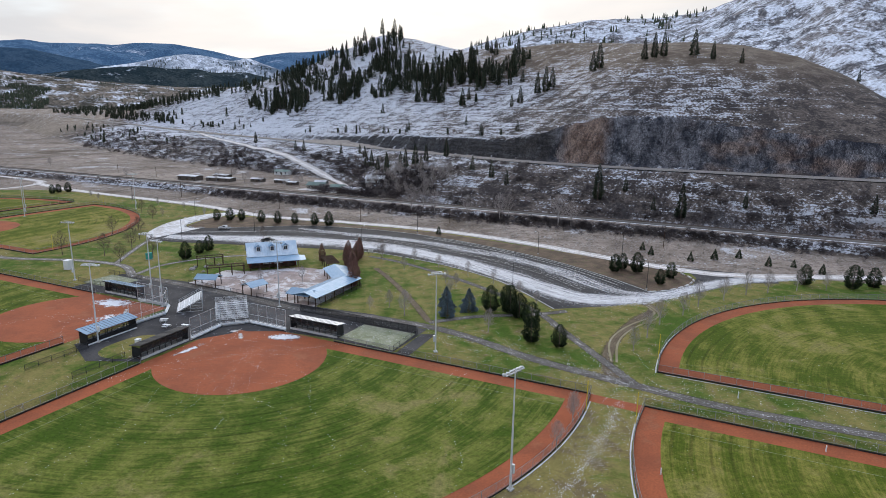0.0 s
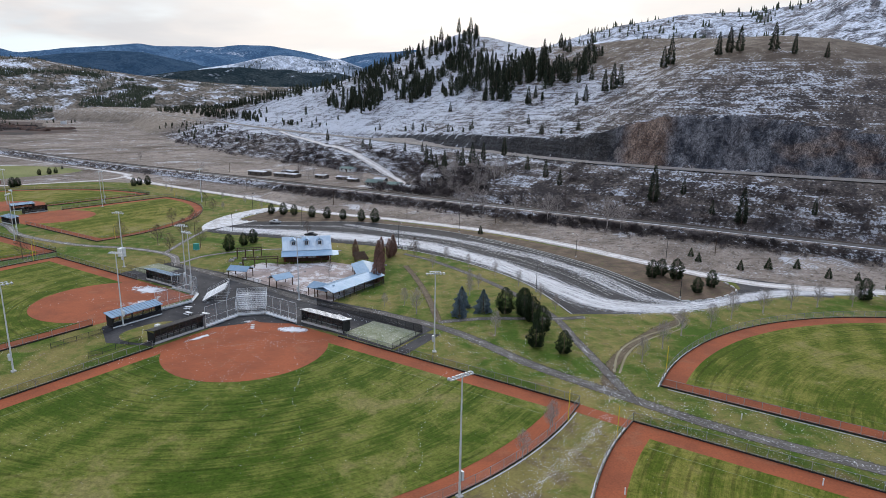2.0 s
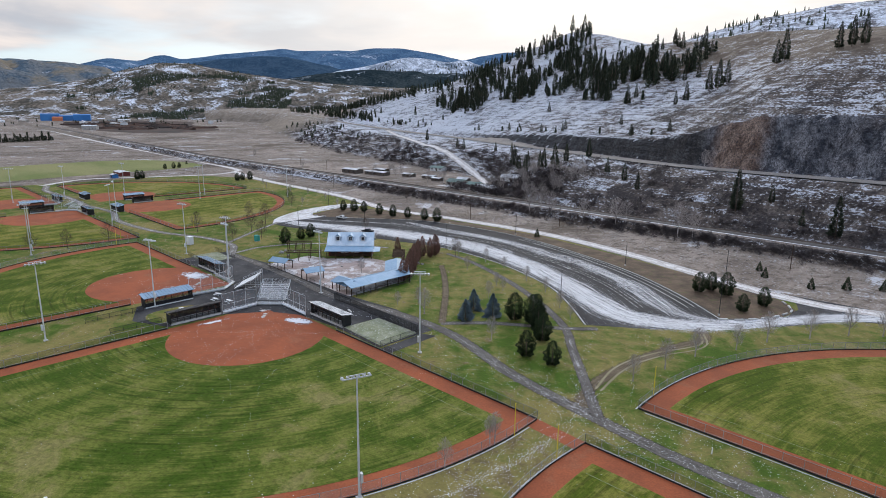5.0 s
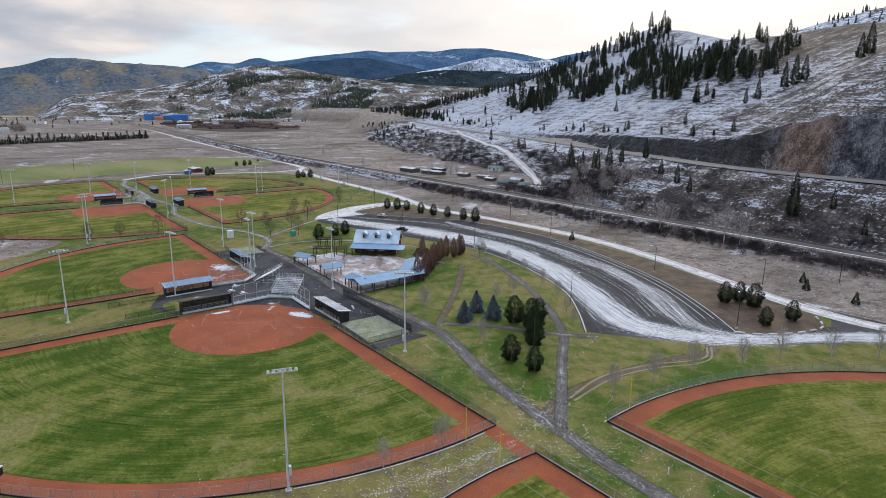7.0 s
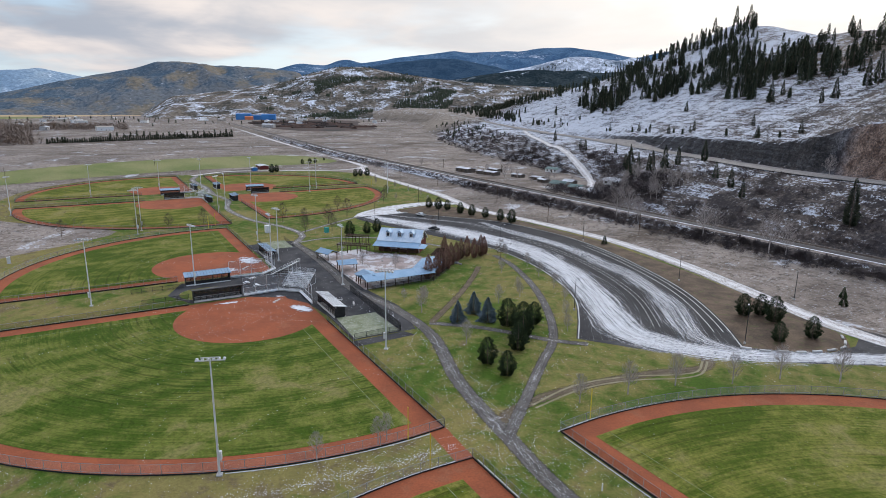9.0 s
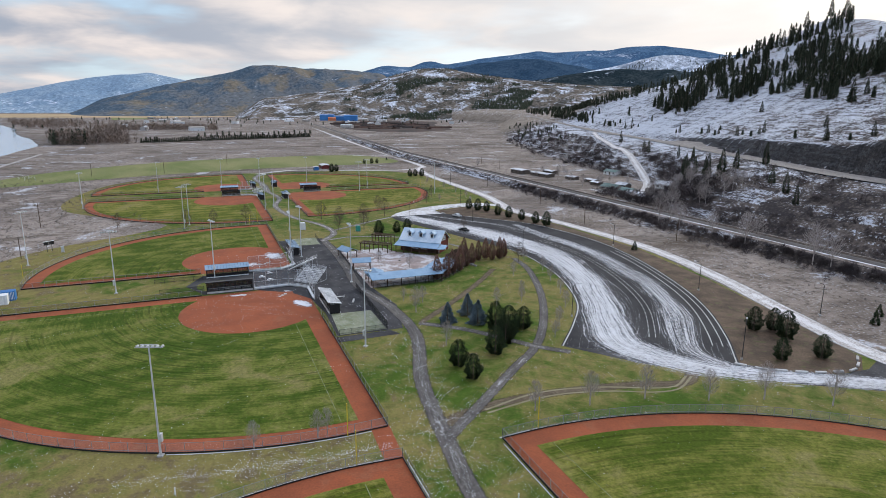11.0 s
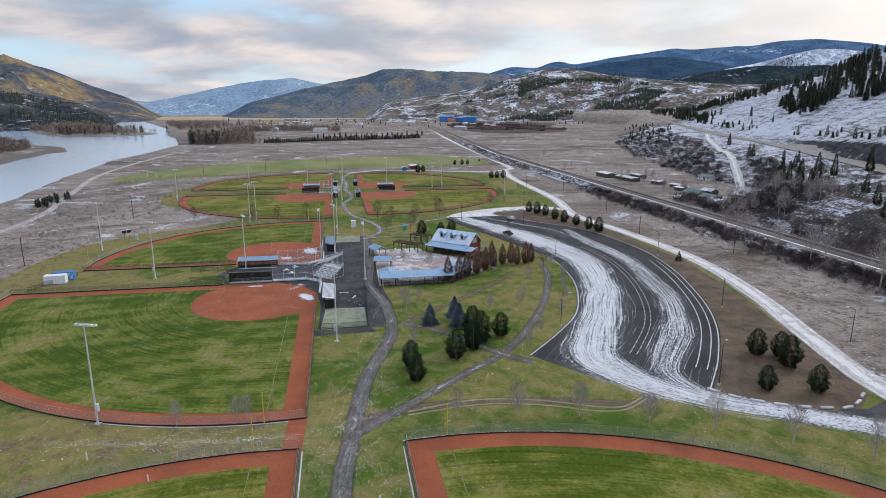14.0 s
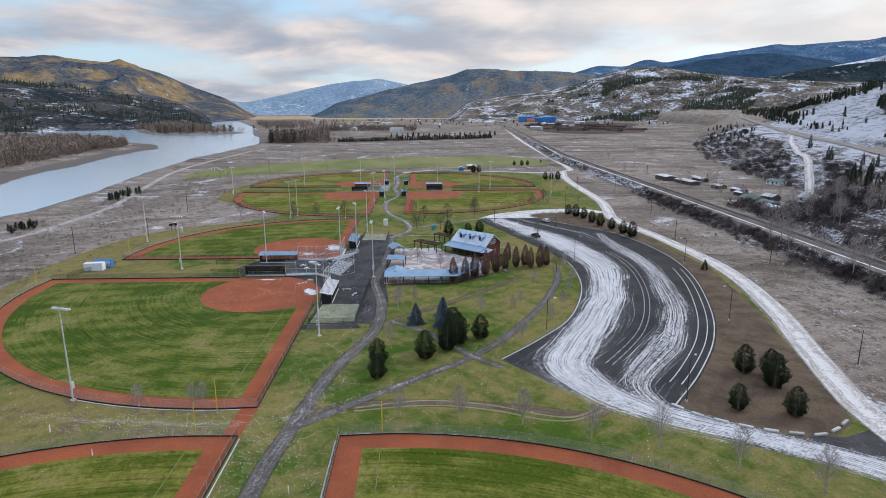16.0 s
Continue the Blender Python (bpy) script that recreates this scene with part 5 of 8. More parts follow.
def bare_tree(seed, height, spread, bark, thin=0.055, levels=4):
    first = empty("bare_tree", Matrix(), "", "")
    bm = bmesh.new()
    rod(bm, (0, 0, -0.1), (0, 0, height * 0.72), thin * 2.2, thin * 0.7, 7)
    part("trunk", bm, bark, first)
    part("crown", bare_crown(seed, height, spread, levels, thin=thin), bark, first)
    rng = np.random.RandomState(seed + 5)
    cs, os_ = [], []
    for _ in range(300):
        t, a, q = rng.rand(), rng.rand() * 6.2832, math.sqrt(rng.rand())
        r = height * (0.16 + 0.16 * spread) * math.sin(math.pi * min(1, 0.15 + 0.85 * t)) ** 0.7 * q
        cs.append(np.array((math.cos(a) * r, math.sin(a) * r, height * (0.28 + 0.68 * t))))
        os_.append(np.array((math.cos(a) * 0.6, math.sin(a) * 0.6, 0.9)))
    v, f = blades(rng, cs, os_, height * 0.11, 0.024)
    raw("twig_mass", v, f, bark, first)
    return first


YOUNG_BARE = [(-15, 139.5, 6), (-13.2, 150.2, 7), (-11.4, 161.5, 7), (-6.4, 172.5, 6.5), (-3, 183, 7.5), (3.6, 193, 7.5), (9.8, 202.5, 7.5), (16, 208, 7), (24.5, 215, 6.5), (33.1, 220.3, 6), (-73, 168.7, 4.5), (-97.1, 179, 5), (-77.8, 171.5, 4.5), (-52.1, 168.1, 5), (-45, 162.5, 4.5), (-63.6, 177.4, 5), (-74.9, 183, 5), (-87.9, 187.5, 5), (-99.8, 191.8, 5), (-113.3, 192, 5.2),
              (-74.2, 137, 7.2), (-81.5, 141.6, 5), (-85, 137, 4), (-71, 159.8, 5.5), (-49.7, 135.9, 6), (-20.4, 90.2, 5), (-20.1, 100.5, 5), (-20.4, 102.2, 5), (-118, 150, 5.5), (-128, 142, 5), (-240, 228, 4), (-262, 235, 4), (-285, 238, 4), (-305, 238, 4.5), (-330, 235, 4), (-345, 241, 4), (-255, 215, 4)]
BIG_BARE = [(-203, 144.5, 8.5), (-203, 156, 9.5), (-216, 170, 9.5), (-218.6, 139, 9), (-221, 78.3, 8), (-221, 90, 7.5), (-220, 104.2, 8.5), (-190, 141, 7.5), (-187, 152, 8), (-112.5, 189.5, 7.5), (-172, 194, 6), (-235, 172, 8), (-226, 50, 7), (-250, 205, 7.5), (-271, 216, 7)]
for seed in (1, 2, 3):
    plant("bare_tree", bare_tree(40 + seed, 6.0, 0.45, M["pale_bark"], 0.06), spots_of(YOUNG_BARE[seed - 1::3], 6.0), "slender leafless young tree on the lawn", "bare tree", "young bare trees")
for seed in (1, 2):
    plant("bare_tree", bare_tree(50 + seed, 9.0, 0.8, M["bark"], 0.07), spots_of(BIG_BARE[seed - 1::2], 9.0), "leafless shade tree with a spreading crown", "bare tree", "bare shade trees")
# pale cottonwoods beside the railway and round the farm
rng = random.Random(5)
COTTON = [(-150, 284.5, 14), (-143, 285, 15), (-136, 284, 12), (-100, 284, 13), (-96, 286, 11), (-70, 283, 15), (-64, 284, 12), (-118, 285, 10)] + [(rng.uniform(-200, -150), rng.uniform(308, 340), rng.uniform(7, 12)) for _ in range(24)] + [(rng.uniform(-340, -250), rng.uniform(318, 352), rng.uniform(5, 9)) for _ in range(12)] + [(-395, 305, 8), (-520, 330, 8), (-88, 350, 10)]
for seed in (1, 2):
    plant("bare_tree", bare_tree(60 + seed, 11.0, 0.5, M["pale_bark"], 0.085), spots_of(COTTON[seed - 1::2], 11.0), "tall pale leafless cottonwood near the railway", "bare tree", "cottonwoods")


# conifers of the hill
def hill_trees():
    rng = random.Random(17)
    rows = []

    def along(x, s):
        hy, cy = float(np.interp(x, HWY[:, 0], HWY[:, 1])) + 15, float(np.interp(x, CREST[:, 0], CREST[:, 1]))
        return hy + (cy - hy) * s

    # the wooded flank of the western hill: its lower edge climbs towards the gully, open snow lies in between
    edge_x, edge_s = (-620, -500, -450, -425, -400, -373, -340, -300, -285, -250, -234, -205, -194, -186, -178), (0.40, 0.16, 0.15, 0.24, 0.28, 0.37, 0.36, 0.25, 0.27, 0.33, 0.32, 0.30, 0.37, 0.46, 0.54)
    while len(rows) < 720:
        x = rng.uniform(-430, -180) if rng.random() < 0.6 else rng.uniform(-600, -400)
        s = rng.uniform(0, 1.0) ** 1.15
        low = float(np.interp(x, edge_x, edge_s))
        s = low + s * (0.99 - low)
        if x > -420 and s > 0.80 and rng.random() < 0.85:
            continue                                        # bare snowy top
        if x > -250 and s > low + 0.34:
            continue
        y = along(x, s)
        clump = noise.noise(Vector((x * 0.022, y * 0.022, 3.1))) + 0.5 * noise.noise(Vector((x * 0.06, y * 0.06, 9.7)))
        if clump < -0.16 + (0.16 if s < low + 0.08 else 0.0):
            continue
        rows.append((x, y, rng.uniform(10, 20) * (0.75 if s < low + 0.06 else 1.0)))
    for _ in range(150):                                    # the woods run down the ridge
        x = rng.uniform(-1050, -560)
        rows.append((x, along(x, rng.uniform(0.70, 1.04)), rng.uniform(9, 16)))
    for _ in range(70):                                     # a belt above the highway at the ridge's end
        x = rng.uniform(-1050, -720)
        rows.append((x, along(x, rng.uniform(0.02, 0.30)), rng.uniform(6, 11)))
    for _ in range(10):
        x = rng.uniform(-620, -300)
        rows.append((x, along(x, rng.uniform(0.12, 0.45)), rng.uniform(9, 17)))
    for _ in range(46):                                     # low trees along the upper side of the highway
        x = rng.uniform(-940, -120)
        rows.append((x, along(x, 0.02 + 0.10 * rng.random() ** 2), rng.uniform(3, 9)))
    for x, y, h in ((-51.6, 446, 17), (-58, 447, 15), (-46, 448, 16), (-27, 449, 17), (-15, 441, 12), (2, 437, 9), (-92, 468, 19), (-97, 470, 15), (-132, 470, 20), (-139, 472, 17), (-128, 474, 16), (-147, 455, 13), (-152, 450, 10), (-200, 606, 19), (-205, 610, 12), (-236, 640, 16), (-245, 650, 14), (-473, 805, 22), (-450, 800, 24), (-500, 800, 20), (-425, 770, 22), (-208, 500, 11), (-178, 520, 12), (-165, 515, 11),
                    (-57.5, 312, 19), (-17, 306, 17), (-45, 318, 8), (-30, 309, 7), (10, 312, 8), (-110, 322, 9), (-122, 330, 10), (-138, 340, 9), (-190, 352, 13), (-196, 356, 11), (-203, 350, 12), (-186, 358, 14), (-180, 362, 12), (-210, 362, 11), (-216, 360, 10), (-175, 345, 9), (-170, 372, 13), (-228, 372, 12), (-236, 378, 10), (-250, 398, 9), (-262, 410, 8), (-285, 418, 8), (-330, 428, 10), (-345, 436, 9), (-420, 470, 12), (60, 313, 9), (75, 318, 10), (85, 448, 9), (92, 440, 10), (70, 470, 8)):
        rows.append((x, y, h))
    return rows


ROWS_ALL = hill_trees()
ROWS_HILL = [r for r in ROWS_ALL if r[0] > -545 and r[2] > 5.0][-295:]
ROWS_REST = [r for r in ROWS_ALL if r not in ROWS_HILL]
for seed, prof, rad in ((1, gap_profile, 3.1), (2, fir_profile, 2.2), (3, gap_profile, 2.6), (4, fir_profile, 2.6)):
    first = empty("conifer", Matrix(), "", "")
    tree_parts(first, 16.0, 0.26, evergreen_crown(70 + seed, 16.0, rad, prof, 1600, 0.66, 0.08, 0.45, 0.40, 0.30), M["needle_far"], M["bark"])
    plant("conifer", first, spots_of(ROWS_HILL[seed - 1::4], 16.0), "tall dark conifer on the snowy hillside", "conifer", "hill conifers")


def scatter_crowns(name, rows, material, label, category, tall=1.0, sprays=26, width=0.45, seed=0, cap=1.1, slim=0.42):
    """Many far trees or bushes as one mesh of pointed sprays: rows of x, y, height."""
    rng = np.random.RandomState(seed)
    v, f = [], []
    for x, y, h in rows:
        z = float(land(x, y))
        for _ in range(sprays):
            a, t = rng.rand() * 6.28, rng.rand()
            r = h * width * (1 - t * tall) * math.sqrt(rng.rand())
            c = np.array((x + math.cos(a) * r, y + math.sin(a) * r, z + h * t * 0.85))
            o = np.array((math.cos(a) * 0.7, math.sin(a) * 0.7, 0.8))
            L = min(h * 0.22, cap) * (0.6 + 0.8 * rng.rand())
            s = np.array((-math.sin(a), math.cos(a), 0)) * L * slim
            k = len(v)
            v += [c - s, c + s, c + o * L]
            f.append((k, k + 1, k + 2))
    return tagged(raw(name, v, f, material), label, category, kind="stuff")


def rows_in(rng, n, fx, fy, h0, h1):
    out = []
    for _ in range(n):
        x = fx(rng)
        out.append((x, fy(rng, x), rng.uniform(h0, h1)))
    return out


rng = random.Random(9)
hw = lambda x: float(np.interp(x, HWY[:, 0], HWY[:, 1]))
ft = lambda x: float(np.interp(x, FOOT[:, 0], FOOT[:, 1]))
brush = rows_in(rng, 620, lambda r: r.uniform(-290, 110), lambda r, x: rail_y(x) - 9.6 - abs(r.gauss(0, 3.0)), 1.0, 2.5)
brush += rows_in(rng, 520, lambda r: r.uniform(-240, 110), lambda r, x: max(304.5, ft(x)) + r.random() ** 1.6 * (hw(x) - 14 - max(304.5, ft(x))), 1.0, 3.4)
brush += rows_in(rng, 480, lambda r: r.uniform(-760, -250), lambda r, x: ft(x) - 4 + r.random() * (hw(x) - 12 - ft(x)) * 0.75, 2.0, 4.6)
brush += rows_in(rng, 170, lambda r: r.uniform(-235, -150), lambda r, x: r.uniform(306, 342), 2.5, 5.0)
brush += rows_in(rng, 150, lambda r: r.uniform(-700, -290), lambda r, x: rail_y(x) - 8 - abs(r.gauss(0, 2.5)), 0.8, 1.8)
lane_line = spline(LANE, 4.0)


def off_lane(rows, gap=9.0):
    return [r for r in rows if np.min(np.hypot(lane_line[:, 0] - r[0], lane_line[:, 1] - r[1])) > gap]


brush += rows_in(rng, 420, lambda r: r.uniform(-260, 110), lambda r, x: rail_y(x) - 8.5 - abs(r.gauss(0, 5.0)), 0.9, 2.2)
brush += rows_in(rng, 420, lambda r: r.uniform(-420, -230), lambda r, x: ft(x) - 2 + r.random() * (hw(x) - 14 - ft(x)) * 0.6, 1.5, 3.6)
brush = off_lane(brush)
scatter_crowns("brush", brush, M["shrub"], "dark leafless brush on the railway bank and slopes", "brush", 0.3, 150, 0.95, 4, 1.3, 0.17)
tuft = rows_in(rng, 500, lambda r: r.uniform(-620, 120), lambda r, x: hw(x) + 18 + r.random() * 110, 0.5, 1.5)
tuft += rows_in(rng, 260, lambda r: r.uniform(-240, 120), lambda r, x: r.uniform(252, 282), 0.3, 0.9)
tuft += rows_in(rng, 1500, lambda r: r.uniform(-430, -60), lambda r, x: r.uniform(-48, 22) if x > -240 or r.random() < 0.8 else r.uniform(10, 60), 0.3, 1.3)
tuft += rows_in(rng, 500, lambda r: r.uniform(-560, 120), lambda r, x: r.uniform(254, 283), 0.25, 0.8)
scatter_crowns("sagebrush", tuft, M["grey_shrub"], "low grey-brown sagebrush tufts", "brush", 0.3, 22, 0.7, 6)
# bare woods along the river
fbk = lambda x: float(np.interp(x, FAR_BANK[:, 0], FAR_BANK[:, 1]))
nbk = lambda x: float(np.interp(x, NEAR_BANK[:, 0], NEAR_BANK[:, 1]))
def island_spot(r, k):
    (ax, ay), (bx, by), half = ISLAND
    return ax + (bx - ax) * k + r.gauss(0, half * 0.42), ay + (by - ay) * k + r.gauss(0, half * 0.42)


wood = rows_in(rng, 1700, lambda r: r.uniform(-960, -380), lambda r, x: fbk(x) - 50 - abs(r.gauss(0, 90)), 7, 14)
wood += [(*island_spot(rng, rng.random()), rng.uniform(10, 17)) for _ in range(900)]
wood += rows_in(rng, 190, lambda r: r.uniform(-1010, -850), lambda r, x: nbk(x) + 16 + r.random() * 95, 12, 21)
wood += rows_in(rng, 420, lambda r: r.uniform(-1420, -1290), lambda r, x: r.uniform(-100, 130), 8, 13)
wood += rows_in(rng, 320, lambda r: r.uniform(-1900, -1450), lambda r, x: nbk(x) + 22 + abs(r.gauss(0, 95)), 8, 16)
scatter_crowns("river_woods", wood, M["pale_twigs"], "grey-brown leafless woods along the river", "woods", 0.35, 46, 0.36, 7, 3.6, 0.16)
dark = rows_in(rng, 18, lambda r: r.uniform(-910, -845), lambda r, x: nbk(x) + 12 + abs(r.gauss(0, 22)), 15, 24)
dark += rows_in(rng, 20, lambda r: r.uniform(-1010, -905), lambda r, x: nbk(x) + 14 + abs(r.gauss(0, 40)), 12, 20)
dark += [(*island_spot(rng, rng.choice((0.02, 0.04, 0.5, 0.55, 0.6))), rng.uniform(13, 20)) for _ in range(46)]
dark += rows_in(rng, 30, lambda r: r.uniform(-1250, -900), lambda r, x: fbk(x) - 90 - abs(r.gauss(0, 50)), 12, 18)
dark += rows_in(rng, 90, lambda r: r.uniform(-2200, -1100), lambda r, x: fbk(x) - 120 + r.gauss(0, 60), 12, 20)
dark += [(-876 - 100 * i / 90 + rng.uniform(-4, 4), 15 + 249 * i / 90, rng.uniform(5, 9)) for i in range(91)]
dark += [(-876 - 100 * i / 90 + rng.uniform(-4, 4), 15 + 249 * i / 90, rng.uniform(4, 7)) for i in range(91)]
dark += [(-1010 - 60 * i / 20 + rng.uniform(-8, 8), 90 + 190 * i / 20, rng.uniform(6, 10)) for i in range(21)]
dark += rows_in(rng, 60, lambda r: r.uniform(-1000, -560), lambda r, x: hw(x) - 30 - r.random() * 60, 3, 7)
dark += rows_in(rng, 26, lambda r: r.uniform(-330, -282), lambda r, x: -44 + r.uniform(-5, 5), 3, 5)
dark += rows_in(rng, 14, lambda r: r.uniform(-205, -185), lambda r, x: -40 + r.uniform(-5, 5), 3, 4.5)
dark += rows_in(rng, 110, lambda r: r.uniform(-2300, -1450), lambda r, x: r.uniform(-250, 900), 5, 10)
dark += rows_in(rng, 200, lambda r: r.uniform(-1500, -930), lambda r, x: hw(x) + 20 + r.random() * 120, 7, 13)
scatter_crowns("ridge_conifers", ROWS_REST, M["needle_far"], "dark conifers along the ridge and the highway", "woods", 0.93, 230, 0.20, 18, 1.3, 0.30)
scatter_crowns("far_conifers", dark, M["needle_far"], "dark conifers on the valley floor", "woods", 0.88, 90, 0.24, 8, 2.2, 0.26)


def crest_woods(name, az0, az1, d0, d1, n, h0, h1, seed, gap=-0.02):
    """Woods on the near ranges, rooted on their slopes by dropping a ray on each."""
    rng = random.Random(seed)
    dep = bpy.context.evaluated_depsgraph_get()
    rows = []
    for _ in range(n * 4):
        a, d = radians(rng.uniform(az0, az1)), rng.uniform(d0, d1)
        x, y = 50 + d * math.cos(a), 70 + d * math.sin(a)
        rim = max(0.0, 1.0 - min(math.degrees(a) - az0, az1 - math.degrees(a)) / 4.5)
        if noise.noise(Vector((x * 0.0045, y * 0.0045, seed))) + 0.6 * noise.noise(Vector((x * 0.015, y * 0.015, seed))) < gap + 0.6 * rim:
            continue
        hit, p, nrm, _i, ob, _m = scene.ray_cast(dep, Vector((x, y, 900)), Vector((0, 0, -1)))
        if hit and ob.name.startswith("backdrop") and len(rows) < n:
            rows.append((x, y, p.z, rng.uniform(h0, h1)))
    v, f = [], []
    for x, y, z, h in rows:
        for lev in range(3):
            r = h * 0.22 * (1 - lev * 0.28)
            zz = z + h * (0.05 + 0.28 * lev)
            k = len(v)
            a0 = rng.random() * 6
            v += [(x + r * math.cos(a0 + i * 1.2566) * rng.uniform(0.7, 1.2), y + r * math.sin(a0 + i * 1.2566), zz) for i in range(5)] + [(x, y, zz + h * 0.44)]
            f += [(k + i, k + (i + 1) % 5, k + 5) for i in range(5)]
    tagged(raw(name, v, f, M["needle_far"]), "dark woods scattered over the far slopes", "woods", kind="stuff")


bpy.context.view_layer.update()
crest_woods("slope_woods", 92, 122, 950, 1950, 420, 10, 18, 3)
crest_woods("foothill_woods", 149, 168, 2080, 2560, 3000, 7, 12, 4, 0.06)
crest_woods("dome_woods", 150, 167, 2350, 2800, 900, 5, 9, 14, -0.35)
crest_woods("bench_woods", 129, 150, 2100, 2500, 260, 6, 10, 15, 0.0)
crest_woods("valley_woods", 197, 225, 1600, 2600, 900, 9, 15, 5)
crest_woods("snow_hill_woods", 128, 147, 2930, 3250, 520, 8, 14, 6)


# ---- fences, masts and lamps ----
POST = {}


def shared(key, build, material):
    """One mesh for many alike pieces."""
    if key not in POST:
        bm = bmesh.new()
        build(bm)
        me = bpy.data.meshes.new(key)
        bm.to_mesh(me)
        bm.free()
        me.materials.append(material)
        POST[key] = me
    return POST[key]


def fence(pts, height, net, label, step=3.0, group="fences", posts=True, steel="fence_steel", kick=None):
    """A chain-link fence along plan points: posts, a top rail, netting, and sometimes a dark kick strip at its foot."""
    line = even(pts, max(2, int(sum(math.dist(a, b) for a, b in zip(pts, pts[1:])) / step) + 1)) if len(pts) > 2 else np.linspace(pts[0], pts[1], max(2, int(math.dist(*pts) / step) + 1))
    thing = empty("fence", Matrix.Translation((line[0][0], line[0][1], 0)), label, "fence", group)
    o = np.array(line[0])
    me = shared("post_%s_%.1f" % (steel, height), lambda bm: rod(bm, (0, 0, -0.05), (0, 0, height + 0.04), 0.045, 0.045, 6), M[steel])
    if posts:
        for p in line:
            ob = new("post", me)
            ob.parent, ob.location = thing, (p[0] - o[0], p[1] - o[1], 0)
    for z in (height, 0.5):
        lft, rgt = sides(np.asarray(line, float), 0.06)
        v, f = [], []
        for a, b in zip(lft, rgt):
            v += [(*(a - o), z), (*((a + b) / 2 - o), z + 0.04), (*(b - o), z), (*((a + b) / 2 - o), z - 0.04)]
        for i in range(len(lft) - 1):
            f += [(4 * i + k, 4 * i + (k + 1) % 4, 4 * i + 4 + (k + 1) % 4, 4 * i + 4 + k) for k in range(4)]
        raw("rail", v, f, M[steel], thing)
    v, f = [], []
    for p in line:
        v += [(p[0] - o[0], p[1] - o[1], 0.1), (p[0] - o[0], p[1] - o[1], height)]
    raw("netting", v, [(2 * i, 2 * i + 2, 2 * i + 3, 2 * i + 1) for i in range(len(line) - 1)], M[net], thing)
    if kick:
        lft, rgt = sides(np.asarray(line, float), 0.08)
        v, f = [], []
        for a, b in zip(lft, rgt):
            v += [(*(a - o), 0.02), (*(a - o), kick), (*(b - o), kick), (*(b - o), 0.02)]
        for i in range(len(lft) - 1):
            f += [(4 * i + k, 4 * i + k + 1, 4 * i + k + 5, 4 * i + k + 4) for k in range(3)]
        tagged(raw("kick_strip", v, f, M["black"], thing), "black plastic strip along the foot of the fence")
    return thing


def outfield_fence(home, sx, sy, radius, near, reach):
    pl = field_plan(home, sx, sy, radius)[1:]
    hx, hy = home
    start = (hx + sx * reach, pl[0][1])
    end = (pl[-1][0], hy + sy * reach)
    arc = pl[2:-2]
    arc = [pl[0]] + arc + [pl[-1]]
    tall = 1.9 if near else 1.8
    st = 3.0 if near else 4.5
    fence([start, pl[0]], tall, "net_black", "black chain-link fence along the foul line", st, "field fences", kick=0.35)
    fence(arc, tall, "net_steel" if near else "net_black", "chain-link outfield fence with a dark foot strip", st, "field fences", kick=0.28)
    fence([pl[-1], end], tall, "net_black", "black chain-link fence along the foul line", st, "field fences", kick=0.35)


for key, (home, sx, sy, radius) in HOMES.items():
    outfield_fence(home, sx, sy, radius, key in "abcd", 22.0)


def light_mast():
    """A tall steel mast with a cross arm of floodlights and a service box."""
    thing = empty("light_mast", Matrix(), "", "")
    bm = bmesh.new()
    rod(bm, (0, 0, 0), (0, 0, 18.8), 0.19, 0.10, 9)
    part("mast", bm, M["steel"], thing)
    part("base", boxes((-0.45, -0.45, 0, 0.45, 0.45, 0.25)), M["concrete"], thing)
    part("service_box", boxes((0.2, -0.3, 2.6, 0.55, 0.3, 4.0)), M["steel"], thing)
    bm = boxes((-2.1, -0.07, 18.45, 2.1, 0.07, 18.6))
    box(bm, -1.3, -0.06, 18.9, 1.3, 0.06, 19.02)
    part("cross_arm", bm, M["steel"], thing)
    for i in range(6):
        x = -1.9 + 0.76 * i
        bm = bmesh.new()
        rod(bm, (x, 0.1, 18.72), (x, 0.6, 18.5), 0.13, 0.25, 8)
        part("floodlight", bm, M["steel"], thing, "pale metal floodlight hood")
    return thing


MASTS = [(-23.6, 76.2, 70), (-55.9, 118.2, 225), (-121, 60, 270), (-128.5, 87.5, 20), (-108.5, 127.5, 180), (-137, 113, 180), (-147, 118, 200), (-182.5, 119, 200), (-166.5, 28.5, 320), (-292, 27, 330), (-217.5, 77.5, 100), (-225, 79.5, 100), (-344, 61, 300), (-359, 99, 250), (-255.3, 116.5, 140), (-266, 122, 170), (-357, 123.5, 200), (-356, 155, 200), (-310, 181, 80), (-323.5, 189.7, 60), (-284, 223, 60)]
first = light_mast()
for i, (x, y, a) in enumerate(MASTS):
    m = pose(x, y, 0, 0, 0, a)
    if i == 0:
        first.matrix_basis = m
        tagged(first, "tall grey steel mast carrying white floodlights", "light mast", "field lights")
    else:
        copy_thing(first, m)


